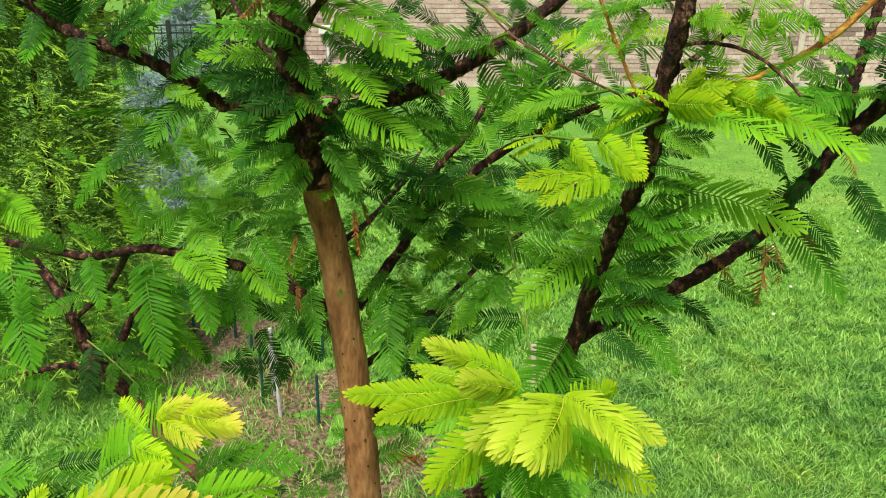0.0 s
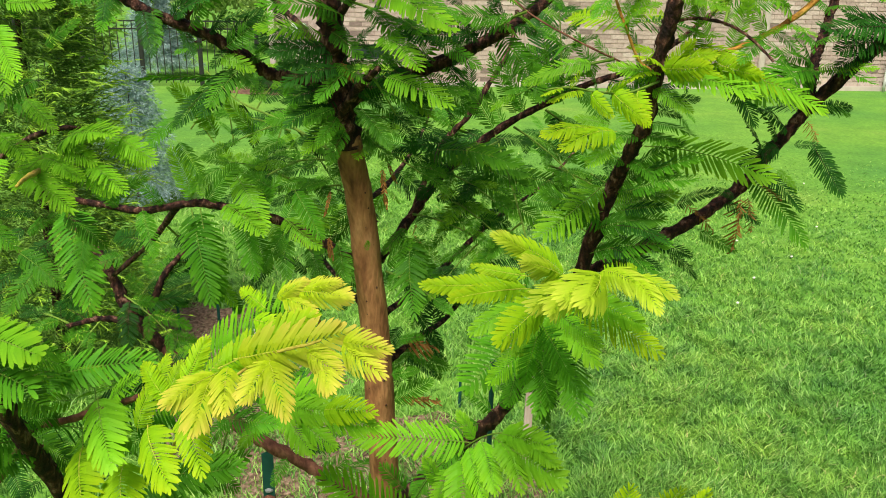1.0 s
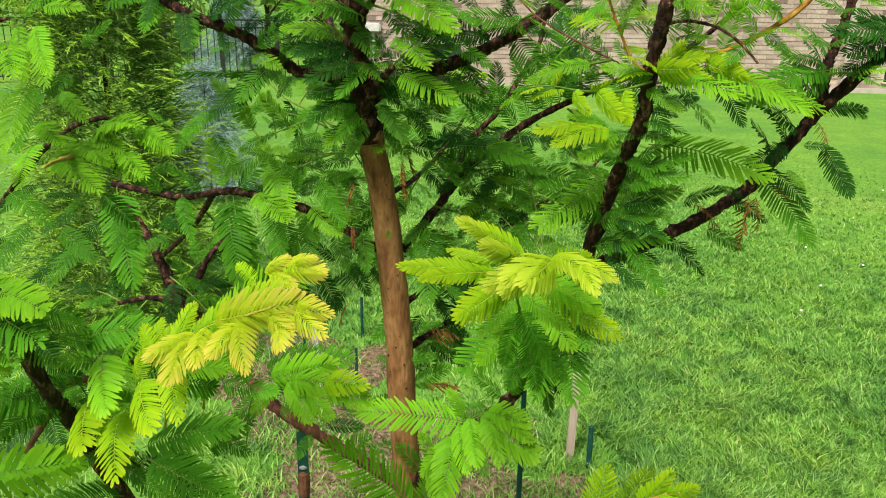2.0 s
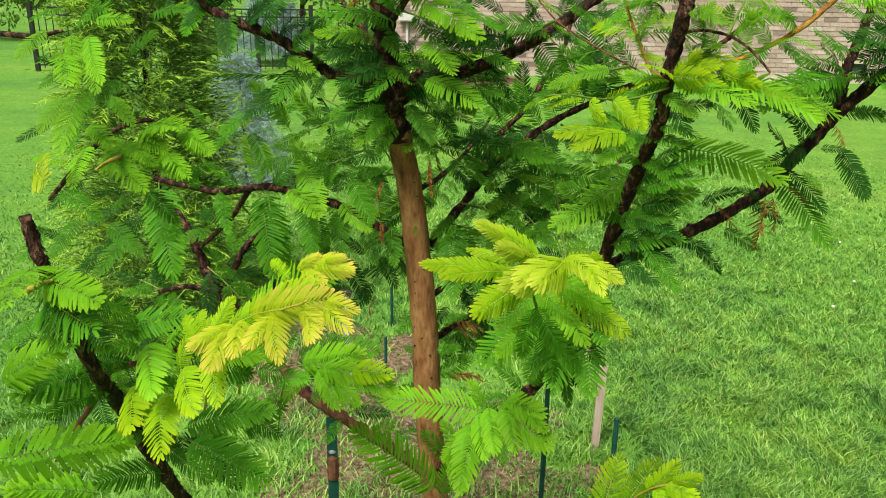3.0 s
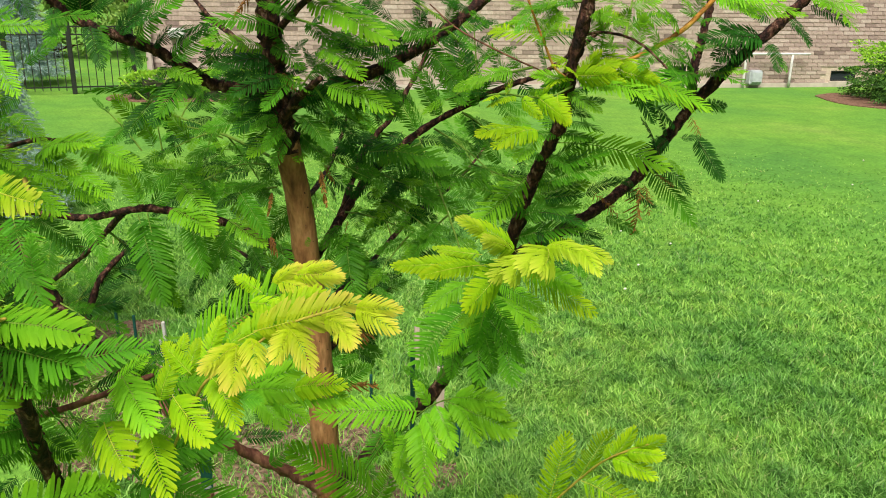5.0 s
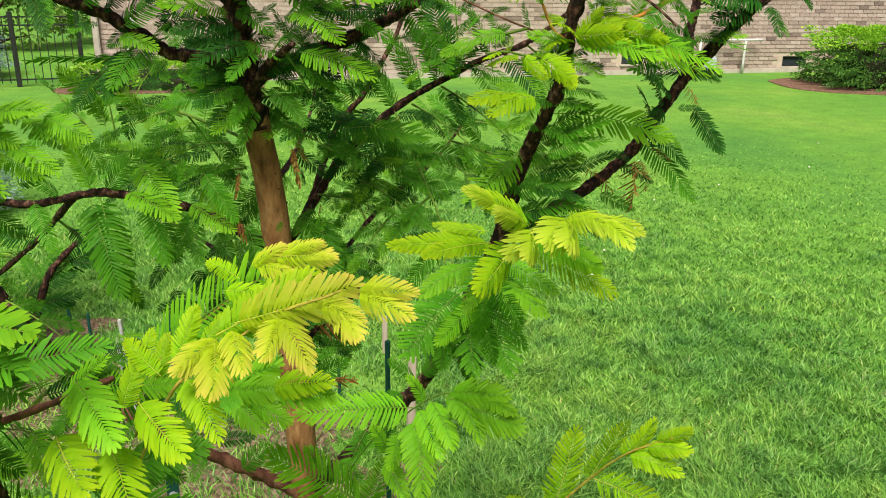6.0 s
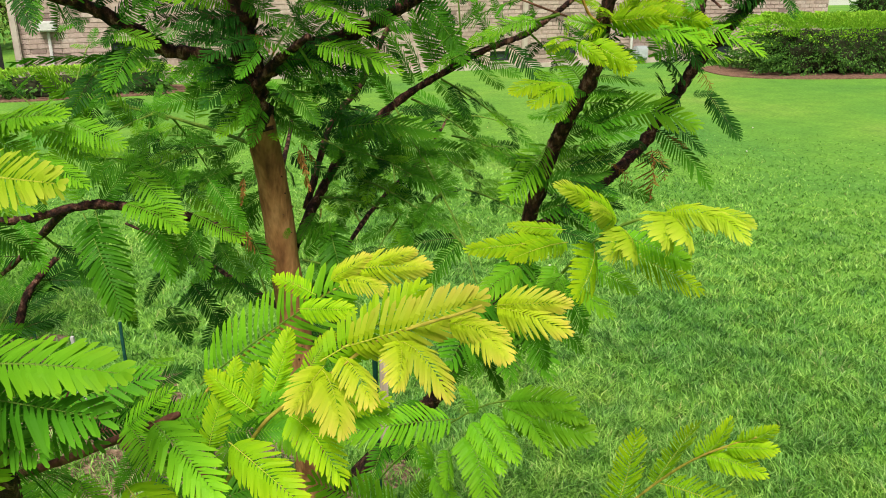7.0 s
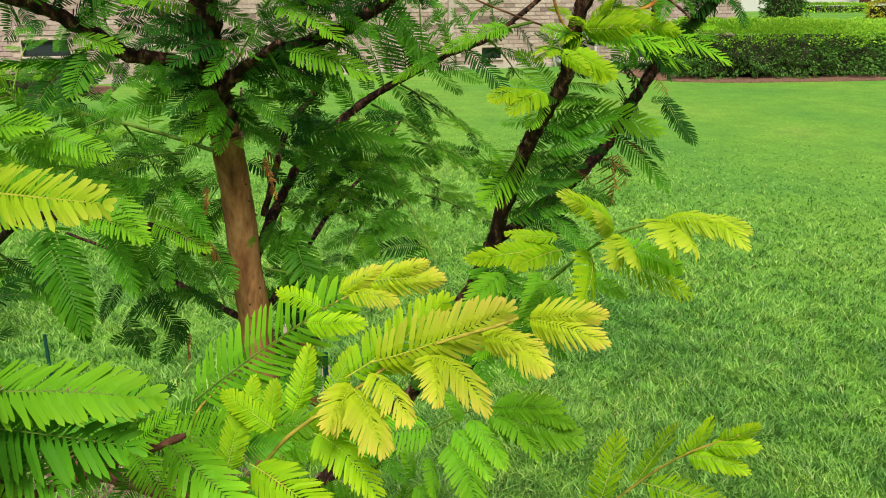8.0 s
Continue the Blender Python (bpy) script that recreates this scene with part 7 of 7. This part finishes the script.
wall = solid("wall", wall_panels(), MORTAR, house, "pinkish-tan brick wall with some dark bricks")
solid("side_wall", box(X0, WALL_Y + 0.27, 0, X0 + 0.25, WALL_Y + 8, TALL), MORTAR, house)
solid("side_wall", box(X1 - 0.25, WALL_Y + 0.27, 0, X1, WALL_Y + 8, TALL), MORTAR, house)
solid("rear_wall", box(X0, WALL_Y + 8.01, 0, X1, WALL_Y + 8.26, TALL), MORTAR, house)
solid("footing", box(X0 - 0.02, WALL_Y - 0.03, -0.1, X1 + 0.02, WALL_Y + 0.02, 0.075, 0.008), CONCRETE, house, "pale concrete footing")
rv = [(X0 - .4, WALL_Y - .4, TALL), (X1 + .4, WALL_Y - .4, TALL), (X1 + .4, WALL_Y + 8.6, TALL), (X0 - .4, WALL_Y + 8.6, TALL), (X0 + 4, WALL_Y + 4.1, TALL + 2.4), (X1 - 4, WALL_Y + 4.1, TALL + 2.4)]
part("roof", mesh_of("roof", rv, [(0, 1, 5, 4), (1, 2, 5), (2, 3, 4, 5), (3, 0, 4), (3, 2, 1, 0)], [ROOF]), house)
for a, c, b, d in OPENINGS:
    win = solid("window", box(a, WALL_Y + 0.05, c, b, WALL_Y + 0.06, d), GLASS, house, "small dark foundation window")
    for q in ((a, c, b, c + 0.02), (a, d - 0.02, b, d), (a, c + 0.02, a + 0.02, d - 0.02), (b - 0.02, c + 0.02, b, d - 0.02)):
        solid("frame", box(q[0], WALL_Y + 0.02, q[1], q[2], WALL_Y + 0.048, q[3]), BLACK, win)
    solid("sill", box(a - 0.03, WALL_Y - 0.025, c - 0.03, b + 0.03, WALL_Y + 0.1, c - 0.002, 0.004), CONCRETE, win)
down = solid("downspout", box(5.50, WALL_Y - 0.085, 0.05, 5.59, WALL_Y - 0.02, TALL, 0.012), CONCRETE, house, "tan square downspout")
solid("corner_downspout", box(X0 + 0.02, WALL_Y - 0.09, 0.05, X0 + 0.10, WALL_Y - 0.02, TALL, 0.012), CONCRETE, house)

meter = tagged(new("utility_box"), "grey utility meter box on the brick wall", "meter box")
solid("body", box(7.66, WALL_Y - 0.16, 0.06, 7.90, WALL_Y - 0.005, 0.30, 0.02), GREY, meter)
solid("lid", box(7.69, WALL_Y - 0.185, 0.10, 7.87, WALL_Y - 0.162, 0.27, 0.008), GREY, meter)
pipe = tagged(new("pipe_rail"), "white pipe rail standing against the brick wall", "pipe")
for name, pts in (("post", [(7.55, 12.36, 0), (7.55, 12.36, 0.56)]), ("post", [(8.42, 12.36, 0), (8.42, 12.36, 0.56)]), ("rail", [(7.52, 12.36, 0.575), (8.0, 12.36, 0.575), (8.75, 12.36, 0.575)])):
    v, f = tube(glide(pts, 3), 0.022, 0.022, 10)
    part(name, mesh_of(name, [tuple(q) for q in v], f, [WHITE], smooth=True), pipe)
lampbox = tagged(new("wall_lamp"), "small white flood lamp on the brick wall", "lamp")
solid("housing", box(-1.80, WALL_Y - 0.13, 0.78, -1.56, WALL_Y - 0.005, 0.92, 0.02), WHITE, lampbox)
solid("conduit", box(-1.70, WALL_Y - 0.04, 0.3, -1.66, WALL_Y - 0.005, 0.775, 0.006), WHITE, lampbox)


# ---- black fence at the side of the house ----
fence = tagged(new("metal_fence"), "black metal picket fence beside the house", "fence")
FA, FB, FH = Vector((-7.2, 11.5, 0)), Vector((-2.3, 12.3, 0)), 0.95
span = FB - FA
turn = math.degrees(math.atan2(span.y, span.x))
posts = 7
for i in range(posts):
    c = FA + span * i / (posts - 1)
    ob = solid("post", box(-0.032, -0.032, 0, 0.032, 0.032, FH + 0.06, 0.006), BLACK, fence)
    ob.matrix_world = pose(*c, 0, 0, turn)
for z in (0.10, FH - 0.12, FH - 0.01):
    ob = solid("rail", box(0, -0.012, z - 0.010, span.length, 0.012, z + 0.010), BLACK, fence)
    ob.matrix_world = pose(*FA, 0, 0, turn)
bar = box(-0.006, -0.006, 0.05, 0.006, 0.006, FH)
bar_me = bpy.data.meshes.new("picket")
bar.to_mesh(bar_me)
bar.free()
bar_me.materials.append(BLACK)
for i in range(1, 49):
    if i % 8:
        ob = part("picket", bar_me, fence)
        ob.matrix_world = pose(*(FA + span * i / 48), 0, 0, turn)

# ---- neighbouring house far across the lawn ----
far = tagged(new("neighbour_house"), "pale neighbouring house far across the lawn", "house")
solid("wall", box(30, 34, 0, 48, 42, 3.0), WHITE, far)
rv = [(29.5, 33.5, 3), (48.5, 33.5, 3), (48.5, 42.5, 3), (29.5, 42.5, 3), (33, 38, 5.4), (45, 38, 5.4)]
part("roof", mesh_of("roof", rv, [(0, 1, 5, 4), (1, 2, 5), (2, 3, 4, 5), (3, 0, 4), (3, 2, 1, 0)], [ROOF]), far)
for a in (32, 36, 40, 44):
    solid("window", box(a, 33.95, 0.9, a + 1.4, 33.99, 2.2), GLASS, far)

# ---- bricks of the wall, last ----
COURSE, LONG, DEEP = 0.0677, 0.203, 0.09
BRICK_SOLO, BRICK_REST = brick_material("brick_face", "object"), brick_material("brick_face_joined", "island")
bb = box(0, WALL_Y, 0, LONG - 0.010, WALL_Y + 0.05, COURSE - 0.010, 0.0025)
brick_me = bpy.data.meshes.new("brick")
bb.to_mesh(brick_me)
bb.free()
brick_me.materials.append(BRICK_SOLO)
rv, rf, solo = [], [], 0
wob = random.Random(11)
for j in range(int((TALL - 0.08) / COURSE)):
    z = 0.078 + j * COURSE
    x = X0 + 0.01 - (LONG / 2 if j % 2 else 0)
    while x < X1 - 0.02:
        a, b = max(x, X0), min(x + LONG - 0.010, X1)
        cut = any(o[0] - 0.005 < b and a < o[2] + 0.005 and o[1] - 0.03 < z + COURSE - 0.01 and z < o[3] + 0.005 for o in OPENINGS)
        if b - a > 0.03 and not cut:
            y = WALL_Y + wob.uniform(-0.003, 0.002)
            if solo < 300 and 7.0 < x < 10.6 and b - a > 0.19:
                ob = part("brick", brick_me, wall)
                ob.location = (x, y - WALL_Y, z)
                solo += 1
            else:
                k, c = len(rv), COURSE - 0.010
                rv += [(a, y, z), (b, y, z), (b, y, z + c), (a, y, z + c), (a, y + .05, z), (b, y + .05, z), (b, y + .05, z + c), (a, y + .05, z + c)]
                rf += [(k, k + 1, k + 2, k + 3), (k, k + 4, k + 5, k + 1), (k + 3, k + 2, k + 6, k + 7), (k, k + 3, k + 7, k + 4), (k + 1, k + 5, k + 6, k + 2)]
        x += LONG
tagged(part("brickwork", mesh_of("brickwork", rv, rf, [BRICK_REST]), wall), kind="stuff")
